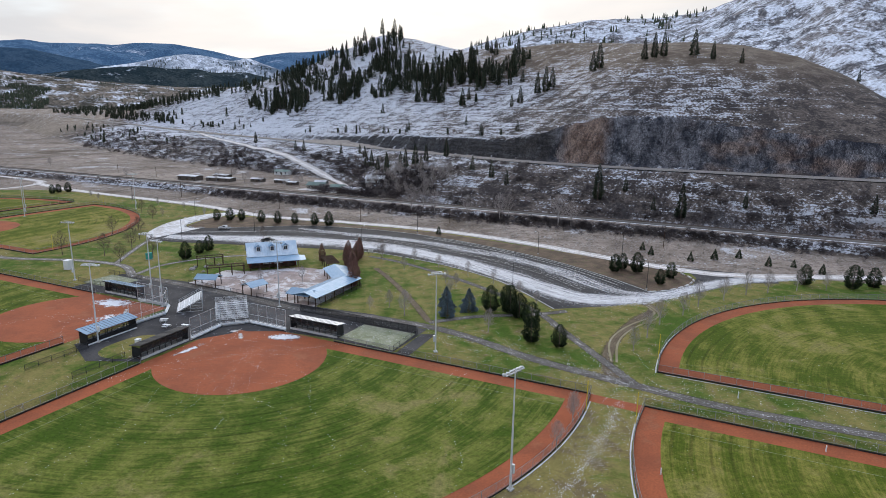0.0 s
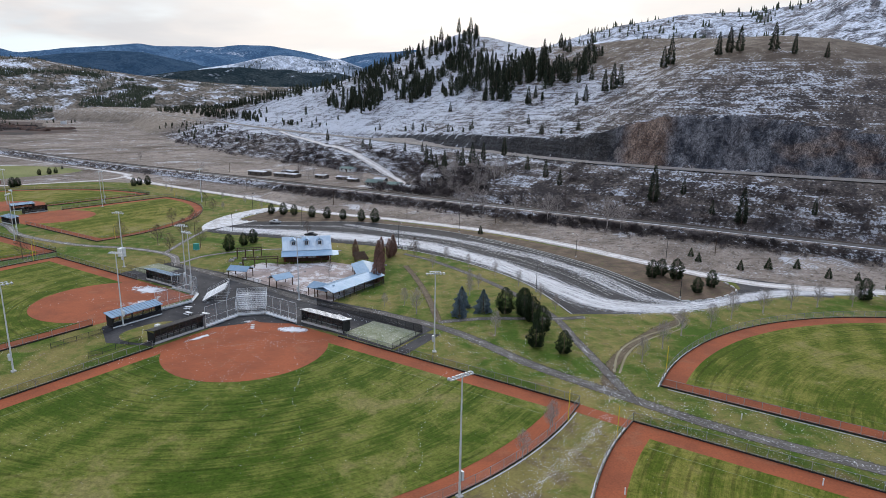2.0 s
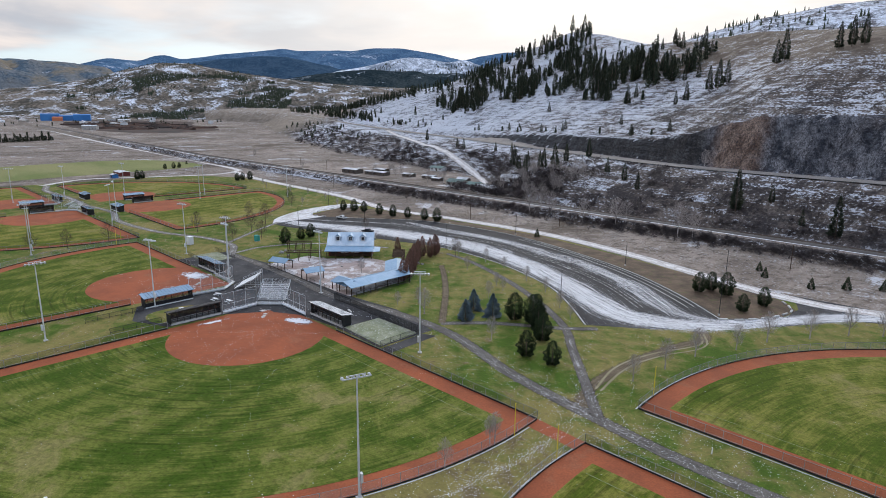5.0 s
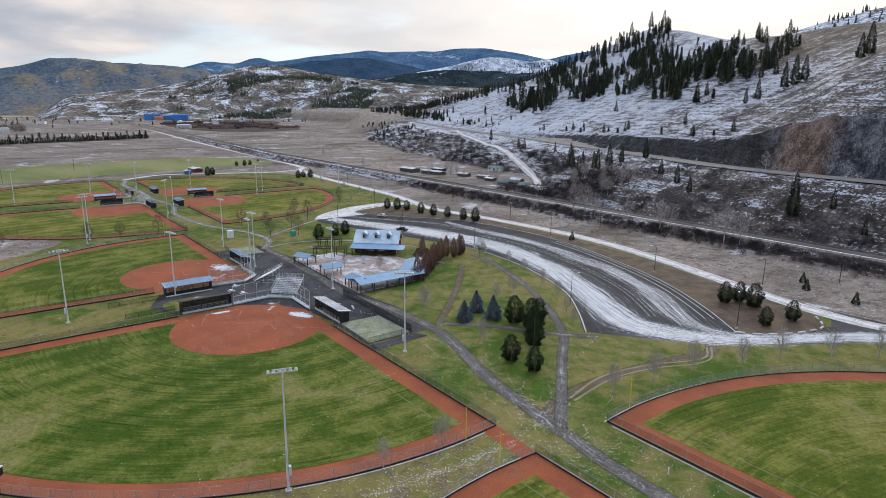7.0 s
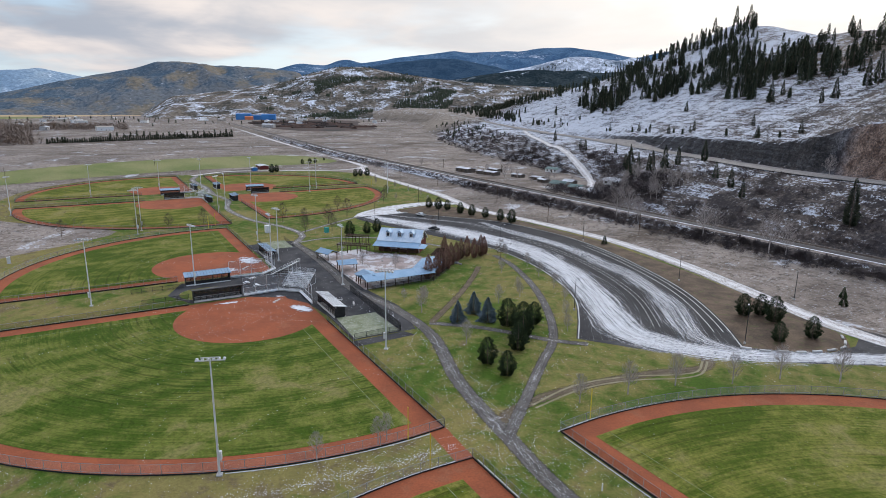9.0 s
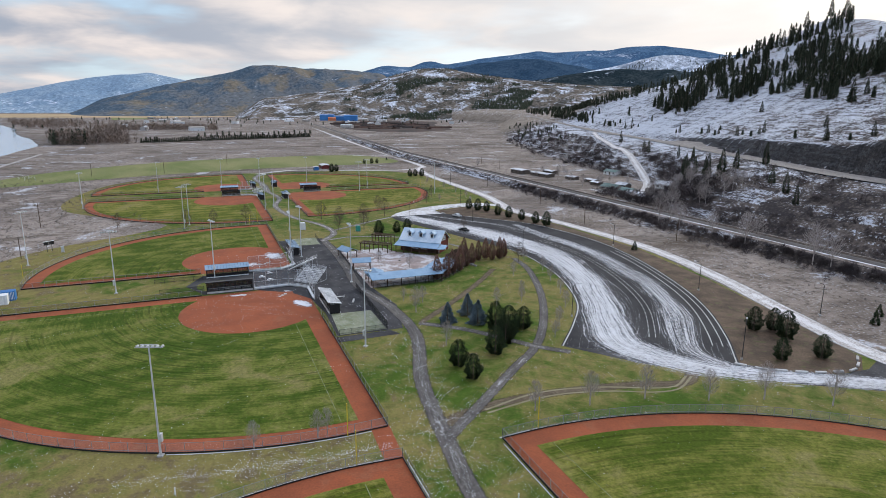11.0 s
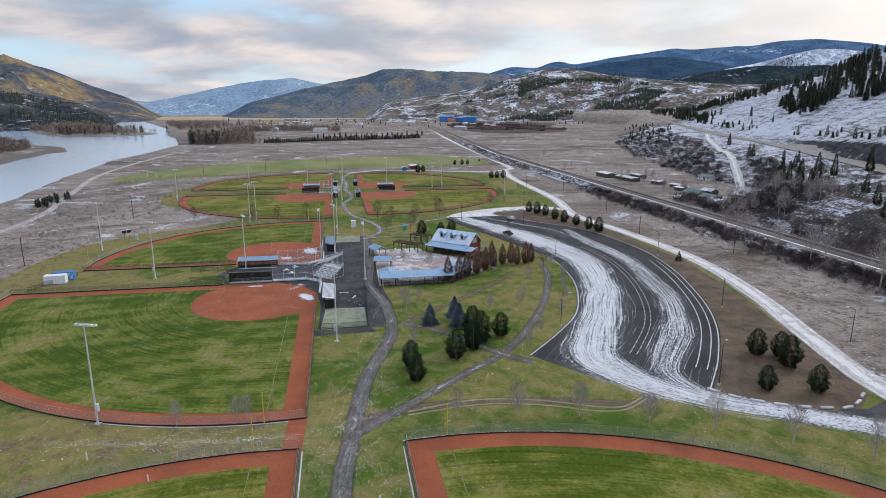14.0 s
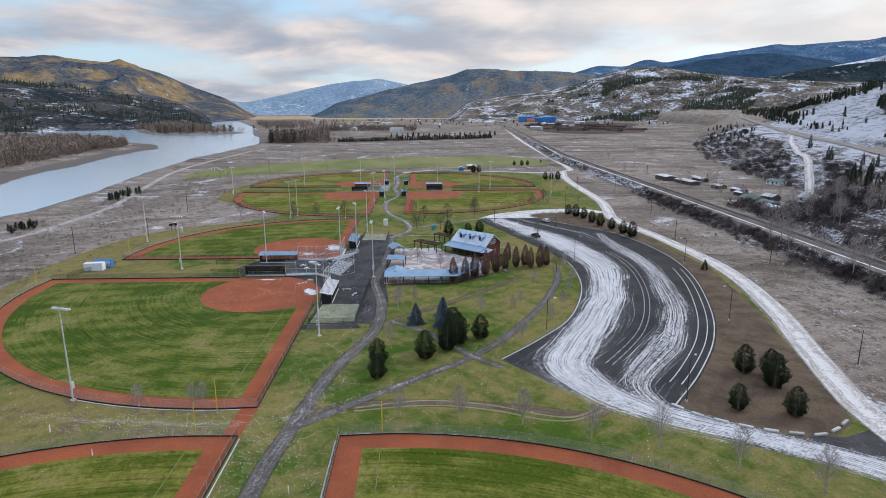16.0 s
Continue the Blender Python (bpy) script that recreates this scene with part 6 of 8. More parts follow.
def street_lamp():
    thing = empty("street_lamp", Matrix(), "", "")
    bm = bmesh.new()
    rod(bm, (0, 0, 0.4), (0, 0, 8.4), 0.10, 0.07, 8)
    rod(bm, (0, 0, 8.4), (0.5, 0, 9.0), 0.06, 0.05, 6)
    rod(bm, (0.5, 0, 9.0), (1.6, 0, 9.2), 0.05, 0.045, 6)
    part("pole", bm, M["dark_steel"], thing)
    part("lamp_head", boxes((1.5, -0.14, 9.12, 2.2, 0.14, 9.28)), M["steel"], thing)
    bm = bmesh.new()
    rod(bm, (0, 0, -0.05), (0, 0, 0.45), 0.26, 0.26, 10)
    part("footing", bm, M["concrete"], thing)
    return thing


first = street_lamp()
for i, (x, y, a) in enumerate([(-56.4, 174.8, 60), (-18.6, 194.2, 130), (-62.7, 224.5, 240), (-122.4, 238, 265), (-127, 199.2, 90), (-186.6, 205.1, 90), (-201.6, 178.6, 60), (-33, 238, 250), (-240, 222, 0), (-318, 248, 270)]):
    m = pose(x, y, 0.06, 0, 0, a)
    if i == 0:
        first.matrix_basis = m
        tagged(first, "black street lamp with one curved arm", "street lamp", "parking lot lamps")
    else:
        copy_thing(first, m)


# ---- ball field furniture ----
def dugout(m, length, roof, label):
    """A dugout: low wall, steel posts, dark netting in front, a bench and a single-pitch roof. Front faces -y."""
    thing = empty("dugout", m, label, "dugout", "dugouts")
    L, D, h0, h1 = length / 2, 2.8, 3.4, 2.75
    part("back_wall", boxes((-L, D - 0.15, 0, L, D, 1.25)), M["black"], thing)
    part("back_netting", boxes((-L, D - 0.09, 1.25, L, D - 0.06, 2.6)), M["net_black"], thing)
    part("sill", boxes((-L, D + 0.005, 0, L, D + 0.14, 0.3)), M["white_trim"], thing, "pale sill along the foot of the back wall")
    for i in range(int(length / 2.2) + 1):
        x = -L + 0.1 + (length - 0.2) * i / int(length / 2.2)
        part("back_post", boxes((x - 0.06, D - 0.14, 1.25, x + 0.06, D - 0.01, 2.6)), M["dark_steel"], thing)
    part("floor_slab", boxes((-L, 0, 0.02, L, D, 0.16)), M["concrete"], thing)
    for s in (-L, L - 0.12):
        part("side_wall", boxes((s, 0.1, 0, s + 0.12, D - 0.16, 2.6)), M["black"], thing)
    part("kerb_wall", boxes((-L, -0.15, 0, L, 0.0, 0.5)), M["concrete"], thing)
    for i in range(int(length / 1.6) + 1):
        x = -L + 0.1 + (length - 0.2) * i / int(length / 1.6)
        bm = boxes((x - 0.06, 0.0, 0.16, x + 0.06, 0.12, h0))
        part("post", bm, M["dark_steel"], thing)
    part("front_screen", boxes((-L, 0.02, 1.75, L, 0.05, h0 - 0.15)), M["net_screen"], thing, "black windscreen below the roof")
    part("front_netting", boxes((-L, 0.03, 0.5, L, 0.05, 1.75)), M["net_open"], thing)
    part("bench", boxes((-L + 0.3, 1.7, 0.5, L - 0.3, 2.15, 0.58), (-L + 0.3, 2.2, 0.7, L - 0.3, 2.26, 1.0)), M["white_trim"], thing)
    bm = bmesh.new()
    slab(bm, [(-L - 0.3, -0.5, h0 + 0.1), (L + 0.3, -0.5, h0 + 0.1), (L + 0.3, D + 0.4, h1 + 0.1), (-L - 0.3, D + 0.4, h1 + 0.1)], 0.12)
    top = part("roof", bm, M[roof], thing)
    me = shared("rib_dugout", lambda b: slab(b, [(-0.03, -0.5, h0 + 0.15), (0.03, -0.5, h0 + 0.15), (0.03, D + 0.4, h1 + 0.15), (-0.03, D + 0.4, h1 + 0.15)], 0.05), M[roof])
    for i in range(int(length / 0.9)):
        ob = new("roof_rib", me)
        ob.parent, ob.location = top, (-L + 0.45 + i * 0.9, 0, 0)
    part("fascia", boxes((-L - 0.32, -0.54, h0 - 0.12, L + 0.32, -0.505, h0 + 0.12)), M["dark_steel"], thing)
    return thing


dugout(pose(-110.9, 91.3, 0.1, 0, 0, 90), 13, "dark_steel", "long black dugout with a dark roof beside the infield")
dugout(pose(-87.6, 114.9, 0.1, 0, 0, 0), 14, "steel", "black dugout with a pale metal roof beside the infield")
dugout(pose(-131.4, 91.5, 0.1, 0, 0, -90), 13, "blue_roof", "dugout with a blue metal roof on the asphalt")
dugout(pose(-156.2, 114.8, 0.1, 0, 0, 0), 13, "blue_roof", "black dugout with a blue-grey roof at the infield")
for x, y, a in ((-314, 102.6, 90), (-336, 102.6, -90), (-297, 117, 0), (-352, 117, 0), (-317, 152, 90), (-333, 152, -90), (-297, 133.6, 180), (-352, 133.6, 180)):
    dugout(pose(x, y, 0.1, 0, 0, a), 10.5, "blue_roof", "dugout with a blue roof at the far fields")
for x, y, a in ((68, 128.6, 180), (60, 112.6, 0)):
    dugout(pose(x, y, 0.1, 0, 0, a), 13, "blue_roof", "dugout with a blue metal roof beside the infield")


def bleacher(m, width, rows, label):
    """Open aluminium grandstand: benches on stepped frames with guard rails. Front faces -y."""
    thing = empty("bleacher", m, label, "bleacher", "bleachers")
    W = width / 2
    for i in range(rows):
        y, z = i * 0.68, 0.45 + i * 0.36
        part("bench_plank", boxes((-W, y, z, W, y + 0.28, z + 0.05)), M["white_trim"], thing)
        part("foot_plank", boxes((-W, y - 0.34, z - 0.22, W, y - 0.06, z - 0.18)), M["steel"], thing)
    D, H = rows * 0.68, 0.45 + rows * 0.36
    for k in range(4):
        x = -W + 0.2 + (width - 0.4) * k / 3
        bm = bmesh.new()
        rod(bm, (x, 0, 0), (x, D, H - 0.3), 0.04, 0.04, 5)
        rod(bm, (x, D, 0), (x, D, H + 0.7), 0.04, 0.04, 5)
        rod(bm, (x, D * 0.5, 0), (x, D * 0.5, H * 0.55), 0.04, 0.04, 5)
        rod(bm, (x, 0, 0.04), (x, D, 0.04), 0.04, 0.04, 5)
        part("frame", bm, M["steel"], thing)
    bm = bmesh.new()
    for z in (0.1, 0.4, 0.75, 1.05):
        rod(bm, (-W, D, H + z - 0.3), (W, D, H + z - 0.3), 0.03, 0.03, 5)
    part("back_rail", bm, M["steel"], thing)
    for x in (-W, W):
        bm = bmesh.new()
        rod(bm, (x, -0.2, 1.3), (x, D, H + 0.75), 0.03, 0.03, 5)
        rod(bm, (x, -0.2, 0.9), (x, D, H + 0.35), 0.03, 0.03, 5)
        for j in range(5):
            y = D * j / 4
            rod(bm, (x, y, 0.3 + (H - 0.3) * j / 4), (x, y, 1.3 + (H - 0.55) * j / 4), 0.025, 0.025, 5)
        part("side_rail", bm, M["steel"], thing)
    return thing


bleacher(pose(-112.4, 113.6, 0.1, 0, 0, 45), 8.0, 9, "open aluminium bleacher with a guard rail behind home plate")
bleacher(pose(-131.6, 113.6, 0.1, 0, 0, -45), 8.0, 9, "open aluminium bleacher seen from behind")
bleacher(pose(-318.5, 118, 0.1, 0, 0, 45), 6, 5, "small aluminium bleacher at the far fields")
bleacher(pose(-332, 118, 0.1, 0, 0, -45), 6, 5, "small aluminium bleacher at the far fields")


def backstop(pts, label):
    """Tall wire backstop over a low white wall with a bench ledge."""
    o = np.array(pts[0])
    thing = empty("backstop", Matrix.Translation((*pts[0], 0.1)), label, "backstop", "backstops")
    for a, b in zip(pts, pts[1:]):
        a, b = np.array(a) - o, np.array(b) - o
        d = (b - a) / np.linalg.norm(b - a)
        n = np.array((-d[1], d[0])) * 0.12
        bm = bmesh.new()
        prism(bm, [tuple(a - n), tuple(b - n), tuple(b + n), tuple(a + n)], 0, 0.75)
        prism(bm, [tuple(a - n * 4), tuple(b - n * 4), tuple(b - n), tuple(a - n)], 0.42, 0.5)
        part("low_wall", bm, M["steel"], thing, "pale metal low wall with a ledge")
        k = max(1, int(np.linalg.norm(b - a) / 2.6))
        for i in range(k + 1):
            p = a + (b - a) * i / k
            bm = bmesh.new()
            rod(bm, (*p, 0), (*p, 5.4), 0.05, 0.05, 6)
            part("post", bm, M["steel"], thing)
        for z in (1.0, 2.4, 5.4):
            bm = bmesh.new()
            rod(bm, (*a, z), (*b, z), 0.035, 0.035, 5)
            part("rail", bm, M["steel"], thing)
        raw("netting", [(*a, 0.75), (*b, 0.75), (*b, 5.4), (*a, 5.4)], [(0, 1, 2, 3)], M["net_steel"], thing)


WALL = [(-110.6, 98.2), (-111.2, 108.4), (-106.6, 113.6), (-94.8, 113.4)]
backstop(WALL, "wire backstop above a white wall behind home plate")
backstop([(-244 - x + 2, y) for x, y in WALL], "wire backstop above a white wall behind home plate")
backstop([(-313, 108), (-312.5, 114), (-309, 117), (-303, 117)], "small wire backstop at a far field")
backstop([(-337, 108), (-337.5, 114), (-341, 117), (-347, 117)], "small wire backstop at a far field")

# home plates and batter's boxes, snow lying on the clay
def flake(name, x, y, r, z, share, label, category, stretch=1.0, turn=0.0):
    pts = []
    for i in range(44):
        a = 6.2832 * i / 44
        px, py = r * math.cos(a) * stretch, r * math.sin(a)
        pts.append((x + px * math.cos(turn) - py * math.sin(turn), y + px * math.sin(turn) + py * math.cos(turn)))
    return sheet(name, pts, z, drift_material(share, x, y, r, stretch, turn), label, category)


def drift_material(share, x, y, r, stretch, turn):
    """A wind-blown patch of snow, thick in the middle and frayed to single flecks at its rim."""
    m = bpy.data.materials.new("drifted_snow")
    m.use_nodes = True
    N = Nodes(m.node_tree)
    pos = N.n("ShaderNodeNewGeometry").outputs["Position"]
    px, py, pz = N.sep(N.vec("SUBTRACT", pos, (x, y, 0)))
    c, s = math.cos(turn), math.sin(turn)
    a = N.math("MULTIPLY", N.math("ADD", N.math("MULTIPLY", px, c), N.math("MULTIPLY", py, s)), 1 / (r * stretch))
    b_ = N.math("MULTIPLY", N.math("SUBTRACT", N.math("MULTIPLY", py, c), N.math("MULTIPLY", px, s)), 1 / r)
    d = N.vec("LENGTH", N.join(a, b_, 0.0))
    f = N.math("ADD", N.math("MULTIPLY", N.noise(pos, 0.6, 6, 0.7, 0.4), 0.6), N.math("MULTIPLY", N.noise(pos, 3.0, 4, 0.7), 0.4))
    f = N.math("ADD", f, N.math("MULTIPLY", N.math("SUBTRACT", 0.62, d), 0.42))
    b = N.n("ShaderNodeBsdfPrincipled")
    b.inputs["Base Color"].default_value = (0.74, 0.75, 0.79, 1)
    b.inputs["Roughness"].default_value = 0.8
    lo = 0.72 - 0.3 * share
    N.put(b.inputs["Alpha"], N.math("MULTIPLY", N.step(f, lo, lo + 0.14), 0.9))
    out = N.n("ShaderNodeOutputMaterial")
    N.t.links.new(b.outputs[0], out.inputs[0])
    return m


for _x, _y, _r, _share, _label, _seed, _st, _turn in ((-92.2, 109.6, 2.9, 0.85, "patch of white snow on red clay", 3, 2.2, 0.35), (-106.2, 93.5, 1.9, 0.55, "thin snow on red clay beside the dugout", 4, 4.2, 1.5),
                                                      (-151.5, 108.5, 5.0, 0.85, "broad patch of white snow on red clay", 5, 1.7, 0.2), (-141, 100, 8.0, 0.35, "broken snow on red clay", 6, 1.6, 0.9), (-105.5, 107.2, 2.2, 0.4, "thin snow along the backstop wall", 7, 2.4, 0.8)):
    flake("snow_patch", _x, _y, _r, 0.155 + 0.005 * _seed, _share, _label, "snow", _st, _turn)
for hx, hy in ((-102.0, 105.3), (-142.0, 105.3)):
    for dx, dy in ((0, 0), (0.9, 0.9), (-0.9, -0.9)):
        sheet("batter_mark", [(hx + dx - 0.5, hy - dy - 0.35), (hx + dx + 0.5, hy - dy - 0.35), (hx + dx + 0.6, hy - dy + 0.3), (hx + dx, hy - dy + 0.6), (hx + dx - 0.55, hy - dy + 0.25)], 0.175, M["line"], "white marking at home plate", "plate")


def snow_prints():
    """Footprints filled with snow: short broken trails over the infield and the grass."""
    rng = random.Random(12)
    v, f = [], []

    def dab(x, y, r, z):
        k = len(v)
        v.extend([(x + r * math.cos(i * 1.2566 + x) * rng.uniform(0.7, 1.3), y + r * math.sin(i * 1.2566 + x) * rng.uniform(0.6, 1.2), z) for i in range(5)])
        f.append(tuple(range(k, k + 5)))

    def trail(x, y, a, n, step, z):
        for i in range(n):
            a += rng.gauss(0, 0.14)
            x, y = x + step * math.cos(a), y + step * math.sin(a)
            if rng.random() < 0.8:
                dab(x + rng.gauss(0, 0.15), y + rng.gauss(0, 0.15), rng.uniform(0.035, 0.10), z)

    for _ in range(30):
        trail(rng.uniform(-100, -80), rng.uniform(84, 106), rng.uniform(0, 6.28), 34, 0.75, 0.17)
    for _ in range(5):
        trail(rng.uniform(-95, -40), rng.uniform(60, 100), rng.uniform(0, 6.28), 50, 0.9, 0.14)
    for _ in range(14):
        trail(rng.uniform(-158, -140), rng.uniform(84, 108), rng.uniform(0, 6.28), 30, 0.8, 0.17)
    for _ in range(26):                                   # along the footpaths and on the lawn round them
        trail(rng.uniform(-75, 0), rng.uniform(116, 130), rng.uniform(2.6, 3.4), 40, 0.5, 0.125)
    for _ in range(34):
        trail(rng.uniform(-20, 0), rng.uniform(60, 112), rng.uniform(1.2, 1.9), 36, 0.7, 0.05)
    for _ in range(8):
        trail(rng.uniform(-30, 10), rng.uniform(150, 200), rng.uniform(0, 6.28), 30, 0.8, 0.05)
    def strew(p, q, wide, n, z, r0=0.025, r1=0.085):
        for _ in range(int(n * 0.6)):
            k = rng.random()
            dab(p[0] + (q[0] - p[0]) * k + rng.gauss(0, wide), p[1] + (q[1] - p[1]) * k + rng.gauss(0, wide), rng.uniform(r0, r1), z)

    way = [(62, 119.5), (30, 119), (6, 118.5), (-10, 120.3), (-34, 124.2), (-58, 131.4)]
    for p, q in zip(way, way[1:]):
        strew(p, q, 0.7, 260, 0.125)
        strew(p, q, 3.2, 420, 0.055)
    for p, q in (((-13.6, 112), (-13.6, 103)), ((-13.6, 103), (-14.6, 94)), ((-14.6, 94), (-15.4, 85)), ((-15.4, 85), (-18, 70))):
        strew(p, q, 0.55, 330, 0.075)
        strew(p, q, 2.6, 200, 0.055)
    for p, q in (((-35, 158), (-26.3, 135)), ((-26.3, 135), (-18, 124.6)), ((-18, 124.6), (-14, 117))):
        strew(p, q, 0.5, 110, 0.135)
    for p, q in (((-12, 121), (-33, 145)), ((-33, 145), (-57, 166)), ((-12, 121), (-20, 131))):
        strew(p, q, 1.1, 130, 0.125)
    strew((-26, 60), (-60, 26), 2.0, 500, 0.055)
    strew((-8, 114.5), (60, 114.5), 1.3, 700, 0.055)
    strew((-5, 127), (60, 127.5), 1.2, 700, 0.055)
    strew((-8, 132), (10, 165), 1.6, 420, 0.055)
    strew((10, 165), (45, 205), 3.0, 420, 0.055)
    tagged(raw("snow_prints", v, f, M["snow"]), "snow-filled footprints over clay and grass", "snow", kind="stuff")


snow_prints()

# foul lines and wheel ruts
def stroke(name, pts, w, z, material, label, category):
    return ribbon(name, pts, w, z, material, label, category, step=2.0)


for key in "abcdeg":
    (hx, hy), sx, sy, r = HOMES[key]
    stroke("foul_line", [(hx + sx * 24, hy), (hx + sx * (r - 5), hy)], 0.11, 0.12, M["faint_line"], "faint white foul line on the turf", "foul line")
    stroke("foul_line", [(hx, hy + sy * 24), (hx, hy + sy * (r - 5))], 0.11, 0.12, M["faint_line"], "faint white foul line on the turf", "foul line")
M["rut"] = surf("worn_grass", (0.20, 0.175, 0.10), (0.26, 0.23, 0.15), 0.2, 2, 0.3)
for off in (0, 1.9):
    stroke("wheel_rut", [(-18.5 + off * 0.6, 131), (-20.8 + off, 141), (-20.6 + off, 149), (-18.2 + off, 158), (-15 + off, 165), (-13.6 + off * 0.6, 171), (-16.6 + off * 0.3, 176.5 + off * 0.5)], 0.5, 0.06, M["rut"], "worn pale wheel rut in the grass", "rut")

stroke("dirt_track", [(-16, 121), (-19.5, 130.5), (-20, 145.5), (-17.3, 163), (-14.2, 174), (-19, 181)], 3.4, 0.045, M["dirt_way"], "worn dirt track across the lawn", "track")
for key, j0, j1 in (("a", 1, 12), ("c", 1, 14), ("b", 1, 10)):
    home, sx, sy, radius = HOMES[key]
    out_line = [p for p in field_plan(home, sx, sy, radius, -0.35)][j0:j1]
    stroke("snow_line", out_line, 0.30, 0.062, M["snow_edge"], "broken line of old snow along the fence foot", "snow")
stroke("snow_line", [(-8.4, 112.4), (62, 112.4)], 0.28, 0.062, M["snow_edge"], "broken line of old snow along the fence foot", "snow")
stroke("snow_line", [(-7, 128.9), (62, 128.9)], 0.28, 0.062, M["snow_edge"], "broken line of old snow along the fence foot", "snow")

# parking lot markings: a broken double line along the middle, edge lines
def lot_line(u, w, t0, t1, dash=None):
    mid = LOT_IN + (LOT_OUT - LOT_IN) * u
    line = mid[int(t0 * 89):int(t1 * 89) + 1]
    if dash is None:
        a, b = sides(line, w)
        band("road_line", a, b, 0.12, M["line"], "white painted line on asphalt", "road marking")
        return
    d = np.concatenate([[0], np.cumsum(np.linalg.norm(np.diff(line, axis=0), axis=1))])
    s = 0.0
    while s + dash < d[-1]:
        q = np.stack([np.interp([s, s + dash / 2, s + dash], d, line[:, 0]), np.interp([s, s + dash / 2, s + dash], d, line[:, 1])], 1)
        a, b = sides(q, w)
        band("road_line", a, b, 0.12, M["line"], "white painted dash on asphalt", "road marking")
        s += dash * 1.55


lot_line(0.505, 0.22, 0.06, 0.62, 2.2)
lot_line(0.545, 0.22, 0.06, 0.62, 2.2)
lot_line(0.88, 0.25, 0.05, 0.50)
lot_line(0.94, 0.25, 0.05, 0.50)
lot_line(0.012, 0.35, 0.0, 0.55)
lot_line(0.985, 0.30, 0.0, 0.95)

# foul poles
def pole_thing(name, x, y, h, r, material, label, category, group):
    bm = bmesh.new()
    rod(bm, (0, 0, -0.02), (0, 0, h), r, r * 0.9, 8)
    rod(bm, (0, 0, h), (0, 0, h + 0.05), r * 1.3, r * 1.1, 8)
    ob = part(name, bm, M[material])
    ob.location = (x, y, 0.03)
    tagged(ob, label, category, group)


for key in "abcdeg":
    (hx, hy), sx, sy, r = HOMES[key]
    pole_thing("foul_pole", hx + sx * (r + 0.3), hy, 6.0, 0.08, "yellow", "yellow foul pole at the outfield fence", "foul pole", "foul poles")
    pole_thing("foul_pole", hx, hy + sy * (r + 0.3), 6.0, 0.08, "yellow", "yellow foul pole at the outfield fence", "foul pole", "foul poles")
for x, y in ((-12, 78.6), (7, 124), (34, 134.5), (20, 109), (60, 125), (-4, 90)):
    pole_thing("marker_post", x, y, 1.1, 0.10, "white_trim", "short white marker post in the grass", "post", "marker posts")
for x, y, h in ((-146, 10, 10), (-178, 24, 8), (-240, 18, 11), (-455, 60, 9), (-452, 10, 9), (-520, 110, 9), (-300, 268, 9), (-220, 262, 9), (-120, 268, 9), (-20, 262, 9), (-380, 318, 10), (-330, 342, 9), (-430, 325, 9), (-160, 250, 8)):
    pole_thing("utility_pole", x, y, h, 0.13, "timber", "brown wooden utility pole", "utility pole", "utility poles")

# black fences of the warm-up pens and the plaza
fence([(-101, 127), (-80, 126.5)], 2.1, "net_screen", "black screened fence beside the asphalt", 2.5, "low fences", steel="dark_steel")
fence([(-80, 126.5), (-65, 126.2)], 2.1, "net_screen", "black screened fence beside the warm-up pen", 2.5, "low fences", steel="dark_steel")
for pts in ([(-64.6, 114), (-64.6, 126.1)], [(-164, 118), (-180, 118.5)], [(-164, 128.5), (-180, 129)], [(-148, 132.2), (-125, 131.3)], [(-120, 131.2), (-109, 131)], [(-98.6, 133), (-98.6, 154)], [(-98.6, 154), (-108, 165)], [(-115, 72), (-115, 84)], [(-127, 70), (-127, 84)], [(-112, 26), (-128, 34)]):
    fence(pts, 1.5, "net_black", "low black chain-link fence", 2.5, "low fences", steel="dark_steel")


# ---- plaza buildings ----
def gable_window(thing, m, w, h):
    """A window with a white frame, a cross bar and dark panes."""
    win = new("window")
    win.parent = thing
    win.matrix_basis = m
    for s in (-1, 1):
        part("pane", boxes((min(s * 0.03, s * w / 2), -0.03, 0, max(s * 0.03, s * w / 2), 0.0, h)), M["glass"], win)
    part("window_frame", boxes((-w / 2 - 0.12, -0.07, -0.12, w / 2 + 0.12, 0, 0.0), (-w / 2 - 0.12, -0.07, h, w / 2 + 0.12, 0, h + 0.12), (-w / 2 - 0.12, -0.07, 0, -w / 2, 0, h), (w / 2, -0.07, 0, w / 2 + 0.12, 0, h), (-0.04, -0.06, 0, 0.04, 0.0, h), (-w / 2, -0.06, h / 2 - 0.04, -0.042, 0.0, h / 2 + 0.04), (0.042, -0.06, h / 2 - 0.04, w / 2, 0.0, h / 2 + 0.04)), M["white_trim"], win)
    return win


